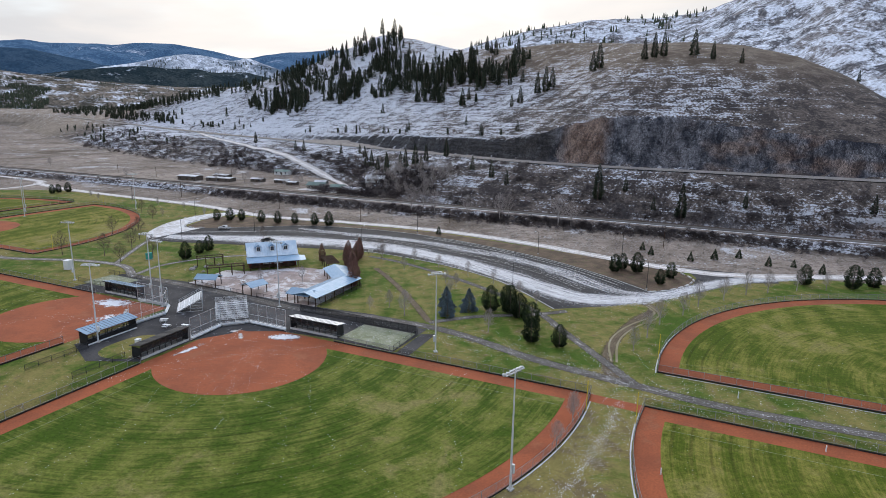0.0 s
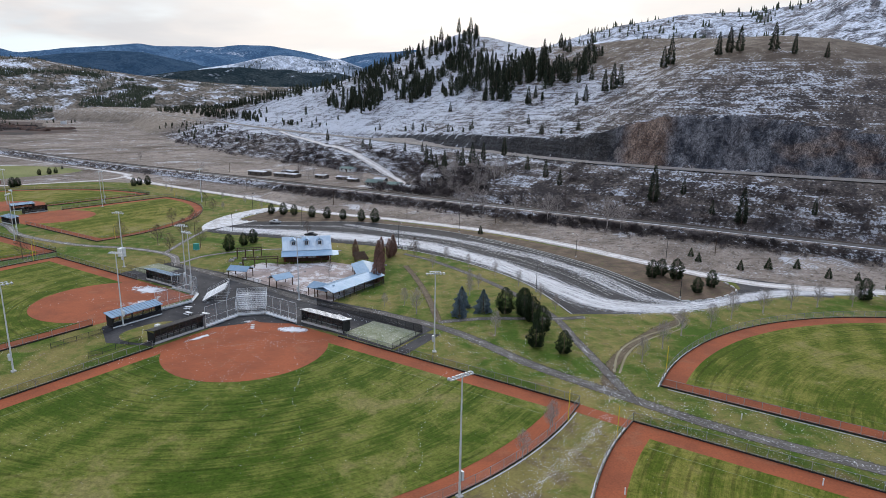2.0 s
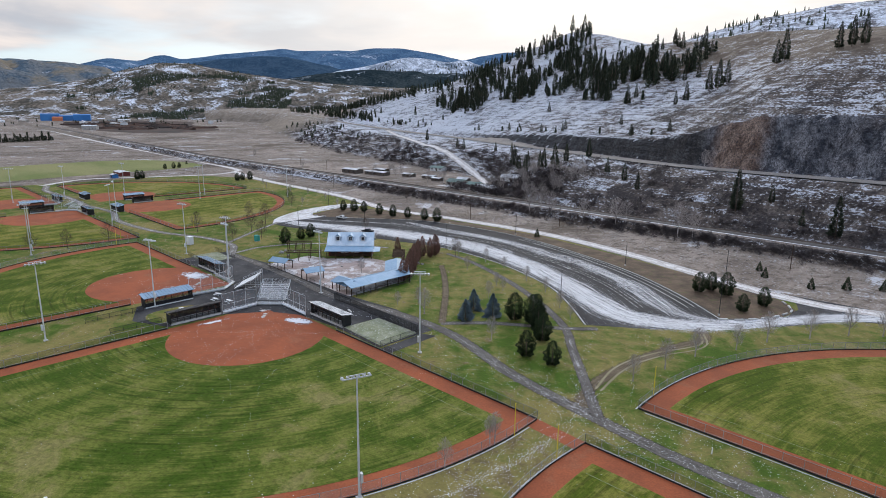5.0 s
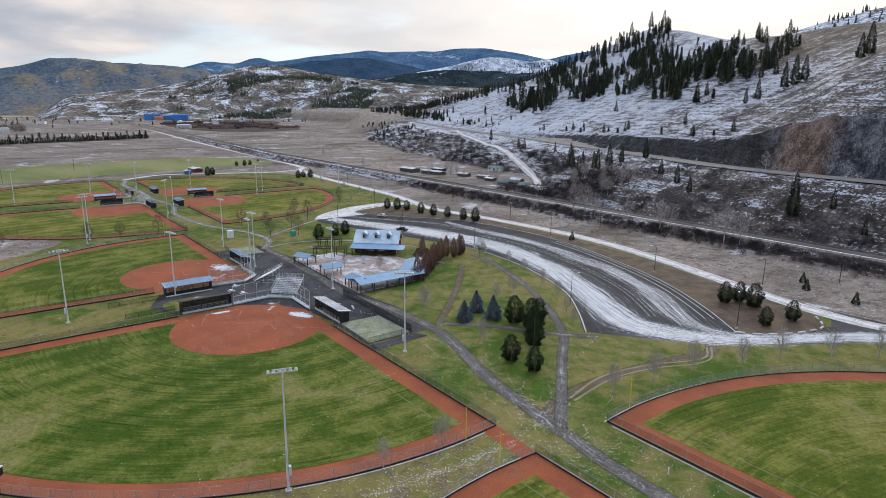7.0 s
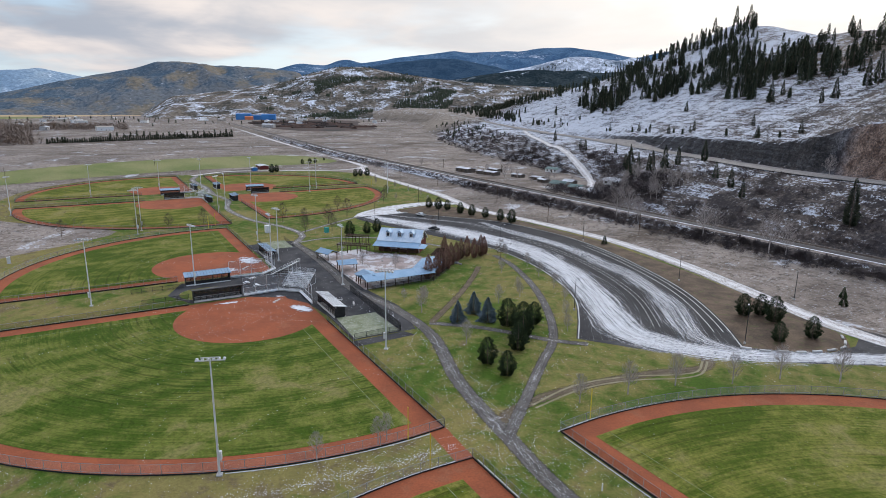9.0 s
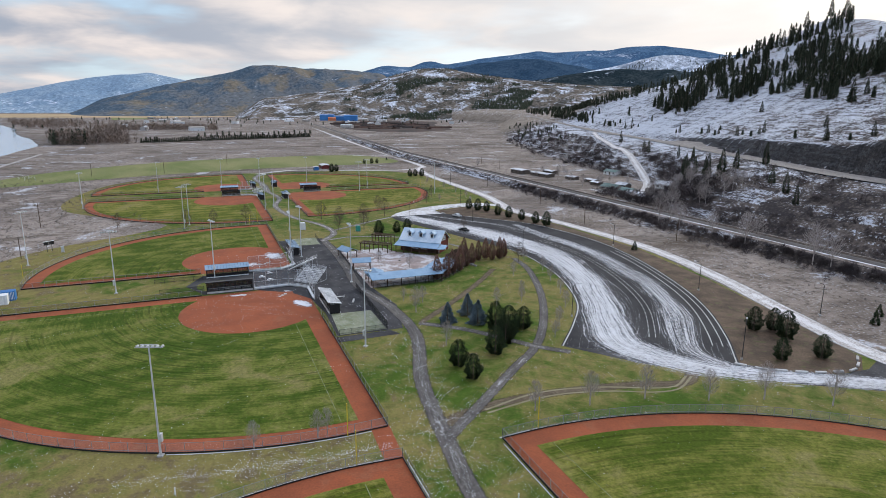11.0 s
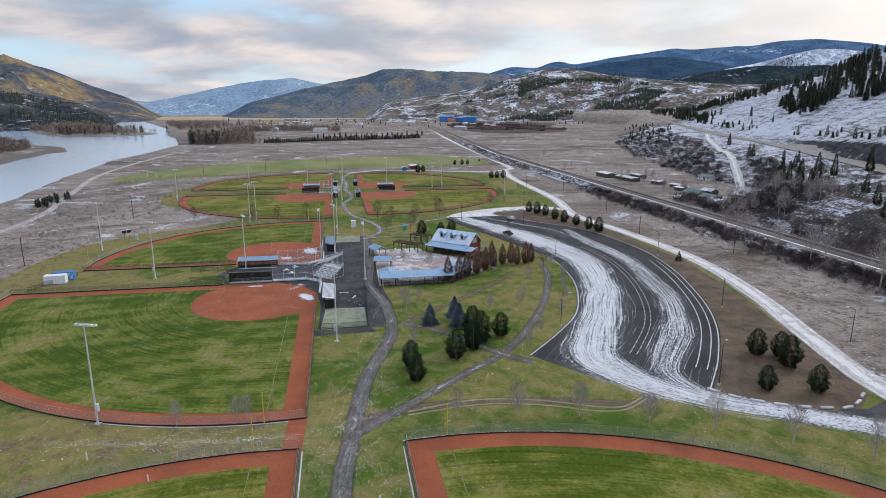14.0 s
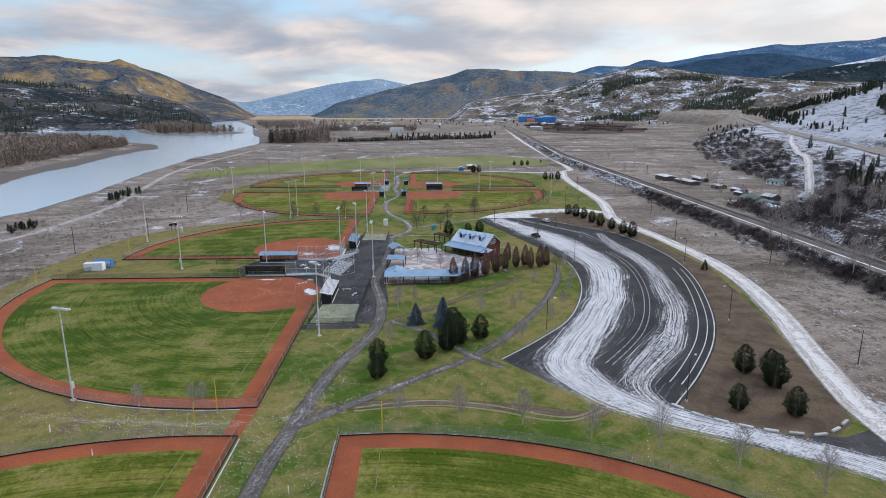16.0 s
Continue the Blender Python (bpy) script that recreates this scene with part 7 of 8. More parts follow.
def barn():
    """Red two-storey clubhouse: blue metal gable roof, three dormers, a deep porch along the front (-y)."""
    thing = empty("clubhouse", pose(-142.7, 164.6, 0.1, 0, 0, 46.5), "red clubhouse with a blue metal roof, dormers and a porch", "building")
    L, D, ev, rd = 8.0, 4.7, 4.5, 8.0
    bm = bmesh.new()
    prof = [(-D, 0), (D, 0), (D, ev), (0, rd - 0.25), (-D, ev)]
    for x0, x1 in ((-L, L),):
        a = [bm.verts.new((x0, y, z)) for y, z in prof]
        b = [bm.verts.new((x1, y, z)) for y, z in prof]
        bm.faces.new(a[::-1])
        bm.faces.new(b)
        for i in range(5):
            j = (i + 1) % 5
            bm.faces.new((a[i], a[j], b[j], b[i]))
    bmesh.ops.recalc_face_normals(bm, faces=bm.faces)
    part("wall", bm, M["red_wall"], thing)
    over, sl = 0.6, (rd - ev) / D
    for s in (-1, 1):
        bm = bmesh.new()
        pts = [(-L - over, 0, rd), (L + over, 0, rd), (L + over, s * (D + over), ev - over * sl), (-L - over, s * (D + over), ev - over * sl)]
        slab(bm, pts if s < 0 else pts[::-1], 0.14)
        top = part("roof", bm, M["sky_sheen_roof"], thing)
        for i in range(21):
            x = -L - 0.4 + i * (2 * L + 0.8) / 20
            bm = bmesh.new()
            p = [(x - 0.03, 0, rd + 0.05), (x + 0.03, 0, rd + 0.05), (x + 0.03, s * (D + over), ev - over * sl + 0.05), (x - 0.03, s * (D + over), ev - over * sl + 0.05)]
            slab(bm, p if s < 0 else p[::-1], 0.06)
            part("roof_rib", bm, M["sky_sheen_roof"], top)
    # porch
    P = D + 4.7
    bm = bmesh.new()
    slab(bm, [(-L - 0.8, -P, 2.9), (L + 0.8, -P, 2.9), (L + 0.8, -D + 0.1, 3.95), (-L - 0.8, -D + 0.1, 3.95)], 0.14)
    slab(bm, [(L + 0.8, -P + 0.2, 2.7), (L + 3.0, -P + 2.0, 2.5), (L + 3.0, -D + 1.2, 3.1), (L + 0.8, -D + 0.1, 3.6)], 0.12)
    part("porch_roof", bm, M["blue_roof"], thing)
    for i in range(6):
        x = -L + 2 * L * i / 5
        part("porch_post", boxes((x - 0.12, -P + 0.4, 0, x + 0.12, -P + 0.64, 2.8)), M["timber"], thing)
    part("porch_beam", boxes((-L - 0.4, -P + 0.36, 2.5, L + 0.4, -P + 0.39, 2.8)), M["timber"], thing)
    part("counter", boxes((-L + 0.6, -D - 0.5, 0, L - 0.6, -D - 0.01, 1.0)), M["timber"], thing)
    for i in range(4):
        x = -L + 2.2 + i * 3.8
        part("shutter", boxes((x - 1.4, -D - 0.06, 1.1, x + 1.4, -D - 0.005, 2.4)), M["white_trim"] if i in (1, 2) else M["glass"], thing)
    # dormers
    for x in (-4.6, 0, 4.6):
        d = new("dormer")
        d.parent, d.location = thing, (x, 0, 0)
        yf, z0, z1 = -3.6, rd - 3.6 * sl - 0.05, rd - 3.6 * sl + 1.75
        bm = bmesh.new()
        prof = [(-0.85, z0), (0.85, z0), (0.85, z1), (0, z1 + 0.75), (-0.85, z1)]
        a = [bm.verts.new((px, yf, pz)) for px, pz in prof]
        b = [bm.verts.new((px, -0.6, pz)) for px, pz in prof]
        bm.faces.new(a)
        bm.faces.new(b[::-1])
        for i in range(5):
            j = (i + 1) % 5
            bm.faces.new((a[j], a[i], b[i], b[j]))
        part("dormer_wall", bm, M["blue_roof"], d)
        for s in (-1, 1):
            bm = bmesh.new()
            p = [(0, yf - 0.4, z1 + 0.92), (s * 1.25, yf - 0.4, z1 - 0.12), (s * 1.25, -0.5, z1 - 0.12), (0, -0.5, z1 + 0.92)]
            slab(bm, p if s < 0 else p[::-1], 0.1)
            part("dormer_roof", bm, M["blue_roof"], d)
        part("dormer_trim", boxes((-0.72, yf - 0.07, z0 + 0.2, 0.72, yf - 0.008, z0 + 0.34), (-0.72, yf - 0.07, z1 - 0.09, 0.72, yf - 0.008, z1 + 0.05), (-0.72, yf - 0.07, z0 + 0.342, -0.56, yf - 0.008, z1 - 0.092), (0.56, yf - 0.07, z0 + 0.342, 0.72, yf - 0.008, z1 - 0.092)), M["white_trim"], d)
        part("dormer_pane", boxes((-0.55, yf - 0.04, z0 + 0.35, -0.04, yf - 0.005, z1 - 0.1), (0.04, yf - 0.04, z0 + 0.35, 0.55, yf - 0.005, z1 - 0.1)), M["glass"], d)
    # gable end towards the trees
    for k, (y, z) in enumerate(((-1.3, 4.4), (0, 4.4), (1.3, 4.4))):
        gable_window(thing, pose(L + 0.01, y, z, 0, 0, 90), 1.0, 1.4)
    part("gable_truss", boxes((L + 0.02, -1.6, 6.5, L + 0.10, 1.6, 6.7), (L + 0.02, -0.1, 6.72, L + 0.10, 0.1, 7.7)), M["white_trim"], thing)
    for s in (-1, 1):
        bm = bmesh.new()
        p = [(L + over + 0.01, 0, rd + 0.02), (L + over + 0.07, 0, rd + 0.02), (L + over + 0.07, s * (D + over), ev - over * sl + 0.02), (L + over + 0.01, s * (D + over), ev - over * sl + 0.02)]
        slab(bm, p if s < 0 else p[::-1], 0.3)
        part("barge_board", bm, M["white_trim"], thing)
    for s in (-1, 1):
        part("corner_board", boxes((L - 0.2, min(s * D, s * (D + 0.05)), 0, L + 0.05, max(s * D, s * (D + 0.05)), ev - 0.3)), M["white_trim"], thing)
    part("door", boxes((L + 0.005, 1.2, 0, L + 0.06, 2.2, 2.1)), M["white_trim"], thing)


barn()


def shelter(m, w, d, label, name="picnic_shelter", h=2.6, rise=1.1, step=4.0):
    """An open shelter: timber posts and beams under a blue gable roof along x."""
    thing = empty(name, m, label, "shelter", "plaza shelters")
    W, D = w / 2, d / 2
    for s in (-1, 1):
        bm = bmesh.new()
        p = [(-W, 0, h + rise), (W, 0, h + rise), (W, s * D, h), (-W, s * D, h)]
        slab(bm, p if s < 0 else p[::-1], 0.12)
        top = part("roof", bm, M["blue_roof"], thing)
        n = max(2, int(w / 1.2))
        for i in range(n + 1):
            x = -W + 0.04 + (w - 0.08) * i / n
            bm = bmesh.new()
            p = [(x - 0.02, 0, h + rise + 0.022), (x + 0.02, 0, h + rise + 0.022), (x + 0.02, s * D, h + 0.022), (x - 0.02, s * D, h + 0.022)]
            slab(bm, p if s < 0 else p[::-1], 0.03)
            part("roof_rib", bm, M["blue_roof"], top)
        n = max(1, int(w / step))
        for i in range(n + 1):
            x = -W + 0.4 + (w - 0.8) * i / n
            y = s * (D - 0.5)
            part("post", boxes((x - 0.11, y - 0.11, 0, x + 0.11, y + 0.11, h - 0.05)), M["timber"], thing)
        part("beam", boxes((-W + 0.2, s * (D - 0.5) - 0.08, h - 0.28, W - 0.2, s * (D - 0.5) + 0.08, h - 0.02)), M["timber"], thing)
    return thing


shelter(pose(-103.2, 143.4, 0.12, 0, 0, 90), 23.5, 8.2, "long open shelter with a blue metal roof beside the plaza")
shelter(pose(-108.4, 157.2, 0.13, 0, 0, 138.6), 16.0, 8.0, "open shelter with a blue metal roof set at an angle")
shelter(pose(-106.0, 135.0, 0.02, 0, 0, 180), 8.0, 6.2, "short open shelter wing with a blue metal roof")
shelter(pose(-141.2, 133.8, 0.12, 0, 0, 20), 7.0, 5.0, "small timber shelter with a blue roof")
shelter(pose(-123.6, 134.6, 0.12, 0, 0, 80), 6.4, 5.0, "small timber kiosk with a blue roof")


def pergola(m, w, d, label):
    thing = empty("pergola", m, label, "pergola", "pergolas")
    W, D = w / 2, d / 2
    for s in (-1, 1):
        for i in range(4):
            x = -W + 0.3 + (w - 0.6) * i / 3
            part("post", boxes((x - 0.12, s * D - 0.12, 0, x + 0.12, s * D + 0.12, 2.9)), M["timber"], thing)
        part("beam", boxes((-W, s * D - 0.1, 2.9, W, s * D + 0.1, 3.15)), M["timber"], thing)
    n = int(w / 0.8)
    for i in range(n + 1):
        x = -W + w * i / n
        part("rafter", boxes((x - 0.06, -D - 0.6, 3.16, x + 0.06, D + 0.6, 3.36)), M["timber"], thing)


pergola(pose(-146, 146, 0.1, 0, 0, 48), 12, 3.4, "brown timber pergola along the plaza")
pergola(pose(-160, 153, 0.1, 0, 0, 48), 9, 3.2, "brown timber pergola beside the flower beds")
pergola(pose(-120.5, 168.5, 0.1, 0, 0, 138), 11, 3.2, "brown timber pergola between clubhouse and shelter")


def picnic_table(m):
    thing = empty("picnic_table", m, "pale picnic table with two benches on asphalt", "table", "picnic tables")
    part("tabletop", boxes((-0.9, -0.4, 0.70, 0.9, 0.4, 0.76)), M["white_trim"], thing)
    for s in (-1, 1):
        part("bench", boxes((-0.9, s * 0.75 - 0.14, 0.42, 0.9, s * 0.75 + 0.14, 0.47)), M["white_trim"], thing)
        bm = bmesh.new()
        rod(bm, (s * 0.6, -0.75, 0.4), (s * 0.6, 0.75, 0.4), 0.04, 0.04, 5)
        rod(bm, (s * 0.6, -0.6, 0), (s * 0.6, -0.25, 0.7), 0.04, 0.04, 5)
        rod(bm, (s * 0.6, 0.6, 0), (s * 0.6, 0.25, 0.7), 0.04, 0.04, 5)
        part("leg", bm, M["steel"], thing)


for x, y, a in ((-118.4, 103.7, 10), (-126.5, 104.3, 30), (-122.5, 101.6, 5), (-116, 140, 30), (-134, 141, 60), (-146, 141, 10)):
    picnic_table(pose(x, y, 0.13, 0, 0, a))


def bench_seat(m):
    thing = empty("bench", m, "grey concrete bench on the asphalt", "bench", "benches")
    part("seat", boxes((-1.4, -0.25, 0.4, 1.4, 0.25, 0.5)), M["concrete"], thing)
    for s in (-1, 1):
        part("leg", boxes((s * 1.0 - 0.12, -0.22, 0, s * 1.0 + 0.12, 0.22, 0.4)), M["concrete"], thing)


bench_seat(pose(-88.8, 123.3, 0.1, 0, 0, 160))
bench_seat(pose(-93.5, 120.5, 0.1, 0, 0, 90))

# planting island on the asphalt with a utility box
sheet("planter_bed", [tuple(p) for p in spline([(-114, 84), (-114, 92), (-117, 96), (-121, 96.5), (-124, 93), (-124, 85), (-120, 82)], 1.5, True)], 0.14, M["lawn"], "oval grass bed in the asphalt", "planting bed")


def utility_box(x, y, w, h, material, label):
    thing = empty("utility_box", pose(x, y, 0.1, 0, 0, 12), label, "utility box", "utility boxes")
    part("cabinet", boxes((-w / 2, -w / 2, 0.08, w / 2, w / 2, h)), M[material], thing)
    part("plinth", boxes((-w / 2 - 0.1, -w / 2 - 0.1, 0, w / 2 + 0.1, w / 2 + 0.1, 0.08)), M["concrete"], thing)
    part("lid", boxes((-w / 2 - 0.05, -w / 2 - 0.05, h, w / 2 + 0.05, w / 2 + 0.05, h + 0.06)), M[material], thing)


utility_box(-119.5, 91, 1.0, 1.1, "white_trim", "pale utility cabinet in the grass bed")
utility_box(-196.7, 126.5, 1.9, 3.1, "white_trim", "white portable cabin beside the path")
utility_box(-185.1, 148.8, 1.6, 2.3, "teal", "teal waste container on the lawn")
utility_box(-184.8, 35.8, 1.0, 2.2, "steel", "grey box beside the outfield fence")


def container(m, L, W, H, material, label):
    thing = empty("shipping_container", m, label, "container", "containers")
    part("body", boxes((-L / 2, -W / 2, 0.15, L / 2, W / 2, H)), M[material], thing)
    me = shared("container_rib", lambda b: box(b, -0.06, -0.03, 0.3, 0.06, 0.0, H - 0.15), M[material])
    for i in range(int(L / 0.35)):
        for s in (-1, 1):
            ob = new("rib", me)
            ob.parent, ob.location = thing, (-L / 2 + 0.2 + i * 0.35, s * W / 2 + (0.03 if s > 0 else 0), 0)
    part("frame", boxes((-L / 2 - 0.04, -W / 2 - 0.04, 0, L / 2 + 0.04, W / 2 + 0.04, 0.15), (-L / 2 - 0.04, -W / 2 - 0.04, H, L / 2 + 0.04, W / 2 + 0.04, H + 0.06)), M[material], thing)


container(pose(-121.2, 30.2, 0.03, 0, 0, 95), 6.1, 2.6, 2.6, "white_trim", "white shipping container on the grass")
container(pose(-125.0, 31.2, 0.03, 0, 0, 95), 6.1, 2.6, 2.6, "mill_blue", "pale blue shipping container beside the white one")


def scoreboard(x, y, a):
    thing = empty("scoreboard", pose(x, y, 0, 0, 0, a), "small scoreboard on two posts behind the outfield", "scoreboard")
    for s in (-1, 1):
        bm = bmesh.new()
        rod(bm, (s * 0.9, 0, 0), (s * 0.9, 0, 3.0), 0.09, 0.09, 6)
        part("post", bm, M["dark_steel"], thing)
        part("panel", boxes((s * 1.0 - 0.85, -0.12, 2.6, s * 1.0 + 0.85, 0.12, 3.8)), M["black"], thing)
        part("hood", boxes((s * 1.0 - 0.9, -0.2, 3.81, s * 1.0 + 0.9, 0.2, 3.95)), M["white_trim"], thing)


scoreboard(-188, 31, 130)
scoreboard(-46.6, 42.6, 140)


def pickup(m, paint, label):
    """A pickup truck, nose to +x."""
    thing = empty("pickup_truck", m, label, "pickup", "parked vehicles")
    bm = bmesh.new()
    prof = [(-2.7, 0.5), (2.7, 0.5), (2.75, 0.95), (1.3, 1.12), (0.55, 1.75), (-0.75, 1.8), (-1.0, 1.12), (-2.7, 1.1)]
    a = [bm.verts.new((x, -0.95, z)) for x, z in prof]
    b = [bm.verts.new((x, 0.95, z)) for x, z in prof]
    bm.faces.new(a)
    bm.faces.new(b[::-1])
    for i in range(8):
        j = (i + 1) % 8
        bm.faces.new((a[j], a[i], b[i], b[j]))
    bmesh.ops.bevel(bm, geom=list(bm.edges), offset=0.06, segments=2, affect="EDGES")
    part("body", bm, paint, thing)
    part("bed_liner", boxes((-2.6, -0.8, 1.11, -1.15, 0.8, 1.14)), M["black"], thing)
    for s in (-1, 1):
        part("side_window", boxes((-0.6, min(s * 0.955, s * 0.96), 1.2, 0.5, max(s * 0.955, s * 0.97), 1.65)), M["glass"], thing)
        part("headlight", boxes((2.70, s * 0.7 - 0.15, 0.8, 2.78, s * 0.7 + 0.15, 0.95)), M["white_trim"], thing)
        for x in (-1.7, 1.75):
            w = new("wheel")
            w.parent, w.location = thing, (x, s * 0.86, 0.38)
            bm = bmesh.new()
            rod(bm, (0, -0.13, 0), (0, 0.13, 0), 0.38, 0.38, 14)
            part("tyre", bm, M["rubber"], w)
            bm = bmesh.new()
            rod(bm, (0, -0.14, 0), (0, 0.14, 0), 0.2, 0.2, 10)
            part("rim", bm, M["steel"], w)
    bm = bmesh.new()
    slab(bm, [(1.27, -0.8, 1.16), (0.6, -0.75, 1.74), (0.6, 0.75, 1.74), (1.27, 0.8, 1.16)][::-1], 0.02)
    part("windscreen", bm, M["glass"], thing)


M["car_white"] = surf("white_car_paint", (0.72, 0.73, 0.74), (0.76, 0.77, 0.78), 0.5, 3, 0.04, 0.25, own=True)
M["car_dark"] = surf("dark_car_paint", (0.02, 0.022, 0.026), (0.03, 0.032, 0.036), 0.5, 3, 0.1, 0.3, own=True)
pickup(pose(-203, 204, 0.1, 0, 0, 195), M["car_white"], "white pickup truck parked on snowy asphalt")
pickup(pose(-168.5, 192.6, 0.1, 0, 0, 200), M["car_dark"], "dark pickup truck parked near the clubhouse")


def sign_board(x, y, a):
    thing = empty("notice_board", pose(x, y, 0, 0, 0, a), "white notice board on two posts", "sign")
    for s in (-1, 1):
        part("post", boxes((s * 0.8 - 0.06, -0.06, 0.0, s * 0.8 + 0.06, 0.06, 2.1)), M["timber"], thing)
    part("panel", boxes((-0.85, -0.1, 0.7, 0.85, -0.065, 2.0)), M["white_trim"], thing)
    part("writing", boxes((-0.6, -0.12, 1.5, 0.6, -0.102, 1.65), (-0.6, -0.12, 1.15, 0.4, -0.102, 1.25)), M["dark_steel"], thing)


sign_board(-119.8, 194, 20)


def boulder(seed, x, y, s, label, material="stone", squash=0.6):
    rng = random.Random(seed)
    bm = bmesh.new()
    bmesh.ops.create_icosphere(bm, subdivisions=2, radius=1)
    for v in bm.verts:
        v.co *= 0.8 + 0.35 * noise.noise(v.co * 1.4 + Vector((seed, 0, 0)))
        v.co.z *= squash
    ob = part("boulder", bm, M[material])
    ob.matrix_basis = Matrix.Translation((x, y, 0.3 * s)) @ Matrix.Scale(s, 4) @ pose(0, 0, 0, 0, 0, rng.random() * 360)
    tagged(ob, label, "boulder", "boulders")


for i, (x, y, s) in enumerate(((-160.5, 145.3, 1.2), (-162, 148, 0.9), (-159, 150, 1.0), (-157, 154, 0.8), (-155, 145, 0.7), (-114.2, 171.9, 1.0), (-112.5, 172.5, 0.7), (-129, 150, 0.6))):
    boulder(i, x, y, s, "grey landscape boulder beside the plaza")


def kerb_block(m):
    ob = empty("kerb_block", m, "pale precast concrete kerb block at the lot edge", "kerb block", "kerb blocks")
    bm = boxes((-1.2, -0.28, 0, 1.2, 0.28, 0.42))
    bmesh.ops.bevel(bm, geom=list(bm.edges), offset=0.07, segments=1, affect="EDGES")
    part("block", bm, M["concrete"], ob)
    return ob


first = None
edge = even([(-16.5, 191.6), (-13, 194.4), (-10.8, 197.6), (-8.7, 201.1), (-7.2, 204.8), (-6.2, 208.6), (-6.0, 213.5), (-9.6, 219)], 9)
rowsk = [(p[0], p[1], math.degrees(math.atan2(*(edge[min(i + 1, 8)] - edge[max(i - 1, 0)])[::-1]))) for i, p in enumerate(edge)]
ring = even([(-214, 201), (-221, 199), (-227, 205), (-230, 214), (-229, 224), (-224, 229)], 10)
rowsk += [(p[0], p[1], math.degrees(math.atan2(*(ring[min(i + 1, 9)] - ring[max(i - 1, 0)])[::-1]))) for i, p in enumerate(ring)]
for x, y, a in rowsk:
    if first is None:
        first = kerb_block(pose(x, y, 0.06, 0, 0, a))
    else:
        copy_thing(first, pose(x, y, 0.06, 0, 0, a))


# ---- farm, mill and town ----
def house(m, w, d, h, rise, wall, roof, label, windows=2, name="house"):
    thing = empty(name, m, label, "house", "farm buildings")
    W, D = w / 2, d / 2
    bm = bmesh.new()
    prof = [(-D, 0), (D, 0), (D, h), (0, h + rise - 0.1), (-D, h)]
    a = [bm.verts.new((-W, y, z)) for y, z in prof]
    b = [bm.verts.new((W, y, z)) for y, z in prof]
    bm.faces.new(a[::-1])
    bm.faces.new(b)
    for i in range(5):
        j = (i + 1) % 5
        bm.faces.new((a[i], a[j], b[j], b[i]))
    bmesh.ops.recalc_face_normals(bm, faces=bm.faces)
    part("wall", bm, wall, thing)
    for s in (-1, 1):
        bm = bmesh.new()
        sl = rise / D
        p = [(-W - 0.4, 0, h + rise), (W + 0.4, 0, h + rise), (W + 0.4, s * (D + 0.5), h - 0.5 * sl), (-W - 0.4, s * (D + 0.5), h - 0.5 * sl)]
        slab(bm, p if s < 0 else p[::-1], 0.15)
        part("roof", bm, roof, thing)
    for i in range(windows):
        x = -W + w * (i + 0.5) / windows
        part("window", boxes((x - 0.6, -D - 0.04, 1.0, x + 0.6, -D - 0.005, min(h - 0.3, 2.2))), M["glass"], thing)
    part("door", boxes((W * 0.1 - 0.5, -D - 0.05, 0, W * 0.1 + 0.5, -D - 0.012, 2.0)), M["timber"], thing)
    return thing


def on(x, y, a):
    return pose(x, y, float(land(x, y)) - 0.05, 0, 0, a)


M["snow_roof"] = surf("snowy_roof", (0.42, 0.43, 0.45), (0.68, 0.70, 0.74), 0.3, 2, 0.15, 0.8, own=True)
M["green_roof"] = surf("green_roof", (0.10, 0.16, 0.15), (0.16, 0.22, 0.20), 0.3, 2, 0.15, 0.7, own=True)
M["dark_wall"] = surf("dark_siding", (0.08, 0.065, 0.055), (0.12, 0.10, 0.085), 0.4, 3, 0.2, 0.85, own=True)
for x, y, a, w, d, h, r, wall, roof, lab in ((-242, 327, 10, 12, 8, 2.8, 1.6, "tan_wall", "green_roof", "low farm house with a green roof"), (-226, 327, 14, 9, 7, 2.6, 1.3, "tan_wall", "green_roof", "low farm house with a green roof"), (-212, 322, 12, 12, 7, 2.5, 1.2, "tan_wall", "snow_roof", "low grey house with snow on its roof"),
                                               (-202.5, 336, 20, 13, 8, 2.8, 1.5, "white_trim", "snow_roof", "pale house with snow on its roof"), (-250, 342, 12, 8, 6, 2.6, 1.2, "dark_wall", "snow_roof", "dark shed with snow on its roof"), (-203, 319, 12, 6, 5, 2.4, 1.0, "dark_wall", "snow_roof", "small shed with snow on its roof"),
                                               (-348, 320, 4, 16, 8, 3.2, 0.5, "dark_wall", "snow_roof", "open farm shed with a flat snowy roof"), (-325, 326, 8, 20, 7, 2.6, 0.4, "dark_wall", "snow_roof", "long low farm shed with a snowy roof"), (-338, 341, 5, 12, 6, 2.6, 0.5, "dark_wall", "snow_roof", "low farm shed with a snowy roof"), (-300, 336, 10, 9, 5, 2.4, 0.6, "dark_wall", "snow_roof", "small dark farm shed"),
                                               (-317, 384, 10, 12, 7, 2.8, 1.2, "white_trim", "green_roof", "white farm house with a green roof"), (-282, 340, 10, 10, 5, 2.2, 0.5, "dark_wall", "snow_roof", "low dark shed among bare trees"), (-268, 334, 10, 7, 5, 2.3, 0.5, "dark_wall", "snow_roof", "low dark shed among bare trees"),
                                               (-462, 188, 0, 15, 7, 3.0, 0.5, "red_wall", "snow_roof", "low red field house with a pale roof"), (-447, 178, 0, 5, 4, 2.8, 0.5, "mill_blue", "snow_roof", "small blue changing hut")):
    house(on(x, y, a), w, d, h, r, M[wall], M[roof], lab, 3 if w > 10 else 2)

rngt = random.Random(77)


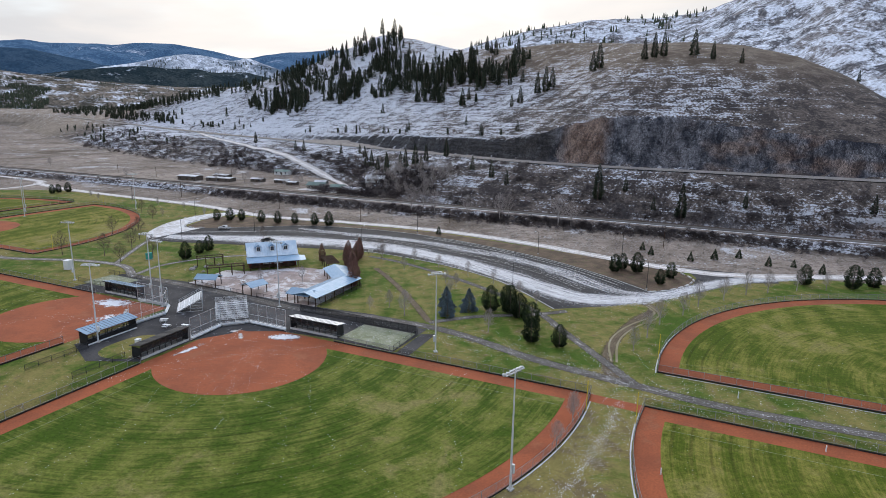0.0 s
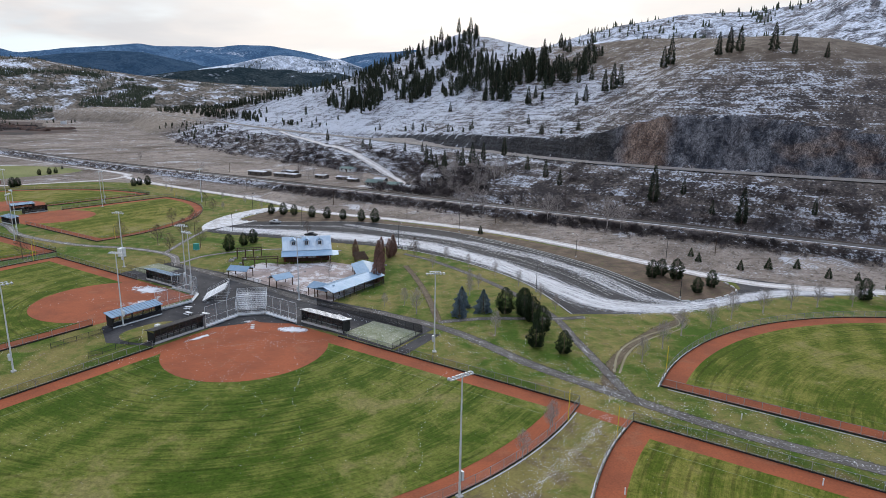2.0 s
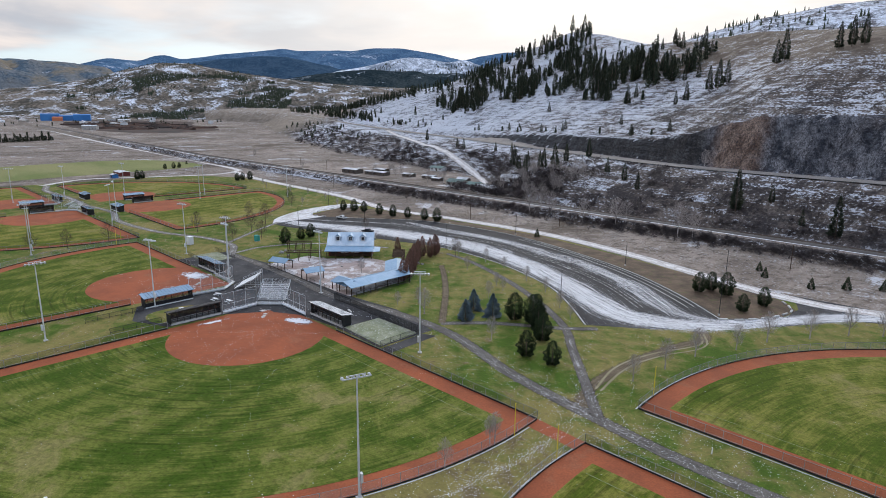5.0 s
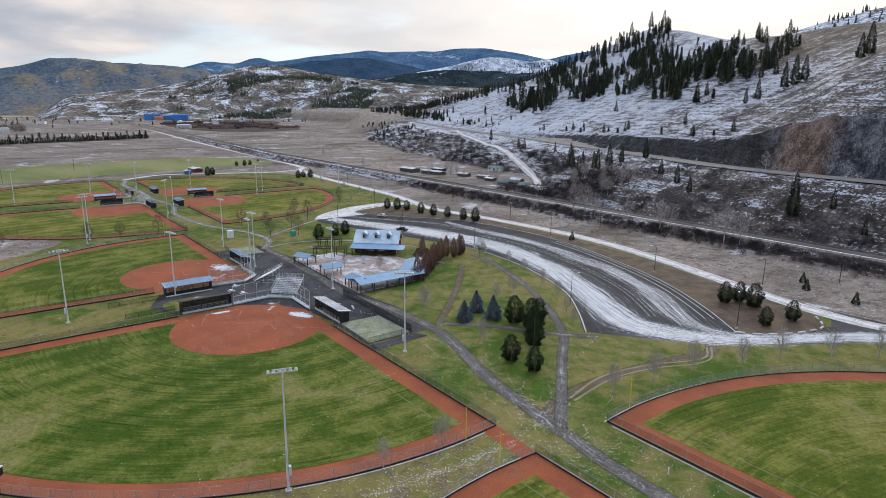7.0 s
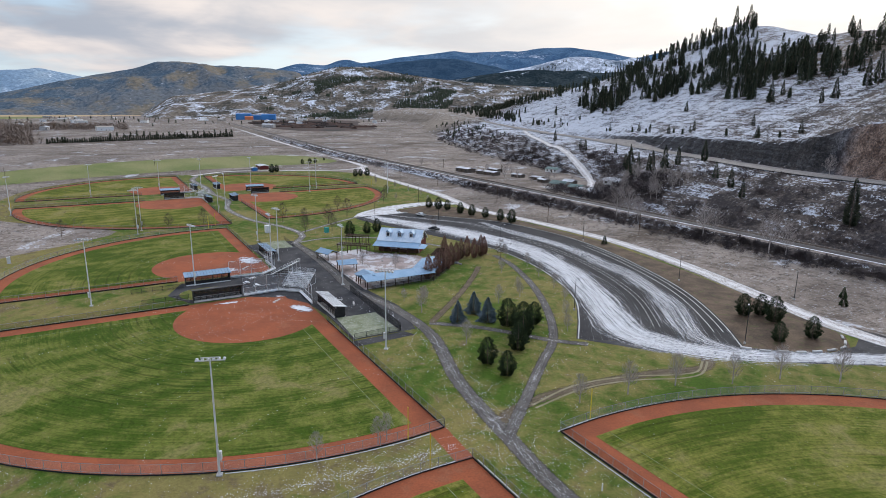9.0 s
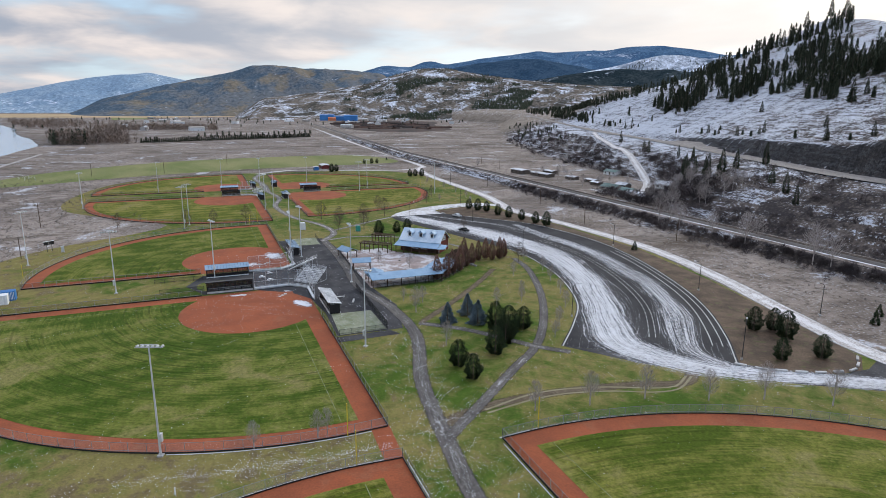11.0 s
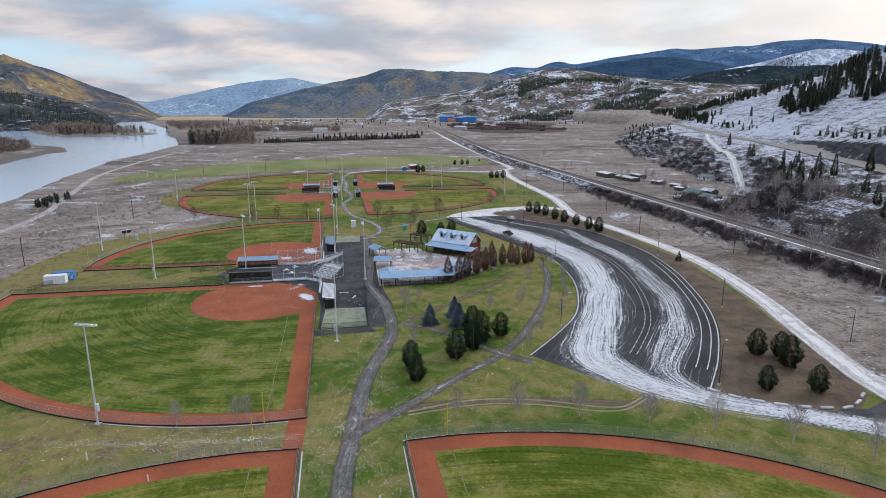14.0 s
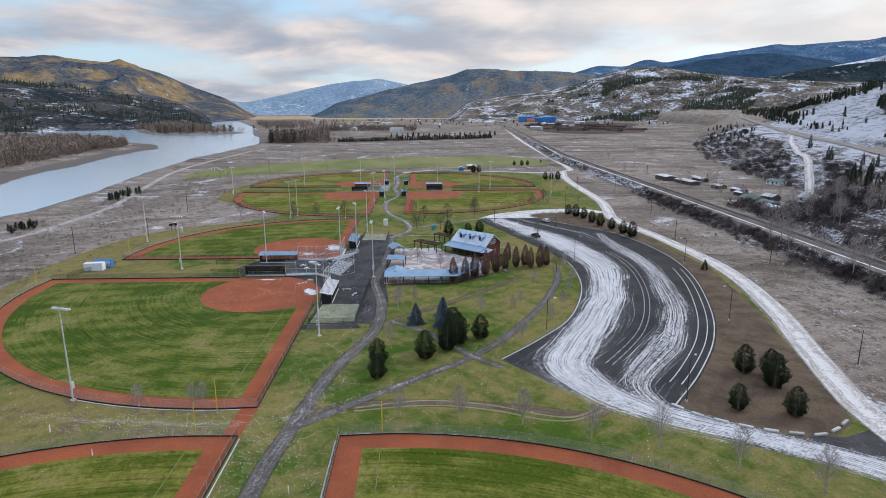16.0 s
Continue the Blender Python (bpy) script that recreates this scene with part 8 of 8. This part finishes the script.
def mill():
    thing = empty("sawmill", on(-1900, 515, 70), "long blue sawmill hall with an orange front section", "sawmill")
    for x0, x1, h, mt in ((-58, -14, 17, "mill_blue"), (-13.9, 18, 13, "mill_blue"), (18.1, 60, 16, "mill_blue"), (-30, -6, 9, "orange")):
        y0 = -26.1 if mt == "orange" else -14
        bm = bmesh.new()
        prof = [(y0, 0), (14 if y0 > -20 else -14.1, 0), (14 if y0 > -20 else -14.1, h), (0 if y0 > -20 else -20, h + 2), (y0, h)]
        a = [bm.verts.new((x0, y, z)) for y, z in prof]
        b = [bm.verts.new((x1, y, z)) for y, z in prof]
        bm.faces.new(a[::-1])
        bm.faces.new(b)
        for i in range(5):
            j = (i + 1) % 5
            bm.faces.new((a[i], a[j], b[j], b[i]))
        part("hall", bm, M[mt], thing)


mill()
sheet("log_yard", [tuple(p) for p in spline([(-1060, 445), (-1180, 392), (-1460, 405), (-1800, 500), (-1950, 620), (-1700, 760), (-1420, 660), (-1140, 590)], 40, True)], 2.85, M["logs"], "dark log yard with bark and stacked timber", "log yard")


def log_stack(x, y, a, L, H):
    bm = bmesh.new()
    n = int(L / 3)
    hi = []
    for i in range(n + 1):
        px = -L / 2 + L * i / n
        h = H * (0.6 + 0.4 * rngt.random())
        hi.append([bm.verts.new((px, -6, 0)), bm.verts.new((px, -3, h * 0.8)), bm.verts.new((px, 0, h)), bm.verts.new((px, 4, h * 0.75)), bm.verts.new((px, 6, 0))])
    for p, q in zip(hi, hi[1:]):
        for i in range(4):
            bm.faces.new((p[i], q[i], q[i + 1], p[i + 1]))
    bm.faces.new(hi[0][::-1])
    bm.faces.new(hi[-1])
    ob = part("log_stack", bm, M["logs"])
    ob.matrix_basis = pose(x, y, 2.8, 0, 0, a)
    tagged(ob, "long stack of dark logs in the yard", "log stack", "log stacks")


for i in range(26):
    log_stack(-1180 - 480 * rngt.random(), 440 + 180 * rngt.random(), rngt.choice((80, 85, 95, 10)), rngt.uniform(40, 90), rngt.uniform(3, 5.5))
for i in range(34):
    x, y = rngt.uniform(-2300, -1250), rngt.uniform(-80, 420)
    if i > 22:
        x, y = rngt.uniform(-1900, -1450), rngt.uniform(380, 760)
    house(on(x, y, rngt.uniform(0, 180)), rngt.uniform(12, 30), rngt.uniform(9, 14), rngt.uniform(3.5, 7), rngt.uniform(1, 2.5), rngt.choice((M["tan_wall"], M["white_trim"], M["steel"], M["concrete"])), rngt.choice((M["snow_roof"], M["tan_wall"], M["concrete"])), "far building in the valley town", 2)


def soccer_goal(m):
    thing = empty("soccer_goal", m, "white metal soccer goal on the green field", "goal", "soccer goals")
    for s in (-1, 1):
        bm = bmesh.new()
        rod(bm, (s * 3.66, 0, 0), (s * 3.66, 0, 2.44), 0.08, 0.08, 6)
        part("upright", bm, M["white_trim"], thing)
        bm = bmesh.new()
        rod(bm, (s * 3.66, 0, 2.44), (s * 3.66, 1.8, 0), 0.05, 0.05, 5)
        part("stay", bm, M["white_trim"], thing)
    bm = bmesh.new()
    rod(bm, (-3.66, 0, 2.44), (3.66, 0, 2.44), 0.08, 0.08, 6)
    part("crossbar", bm, M["white_trim"], thing)
    raw("net", [(-3.66, 0, 2.4), (3.66, 0, 2.4), (3.66, 1.8, 0.02), (-3.66, 1.8, 0.02)], [(0, 1, 2, 3)], M["net_steel"], thing)


for gx_, gy_, ga_ in ((-438, -27, 70), (-448, -33, 70), (-458, -39, 70)):
    soccer_goal(pose(gx_, gy_, 0.05, 0, 0, ga_))
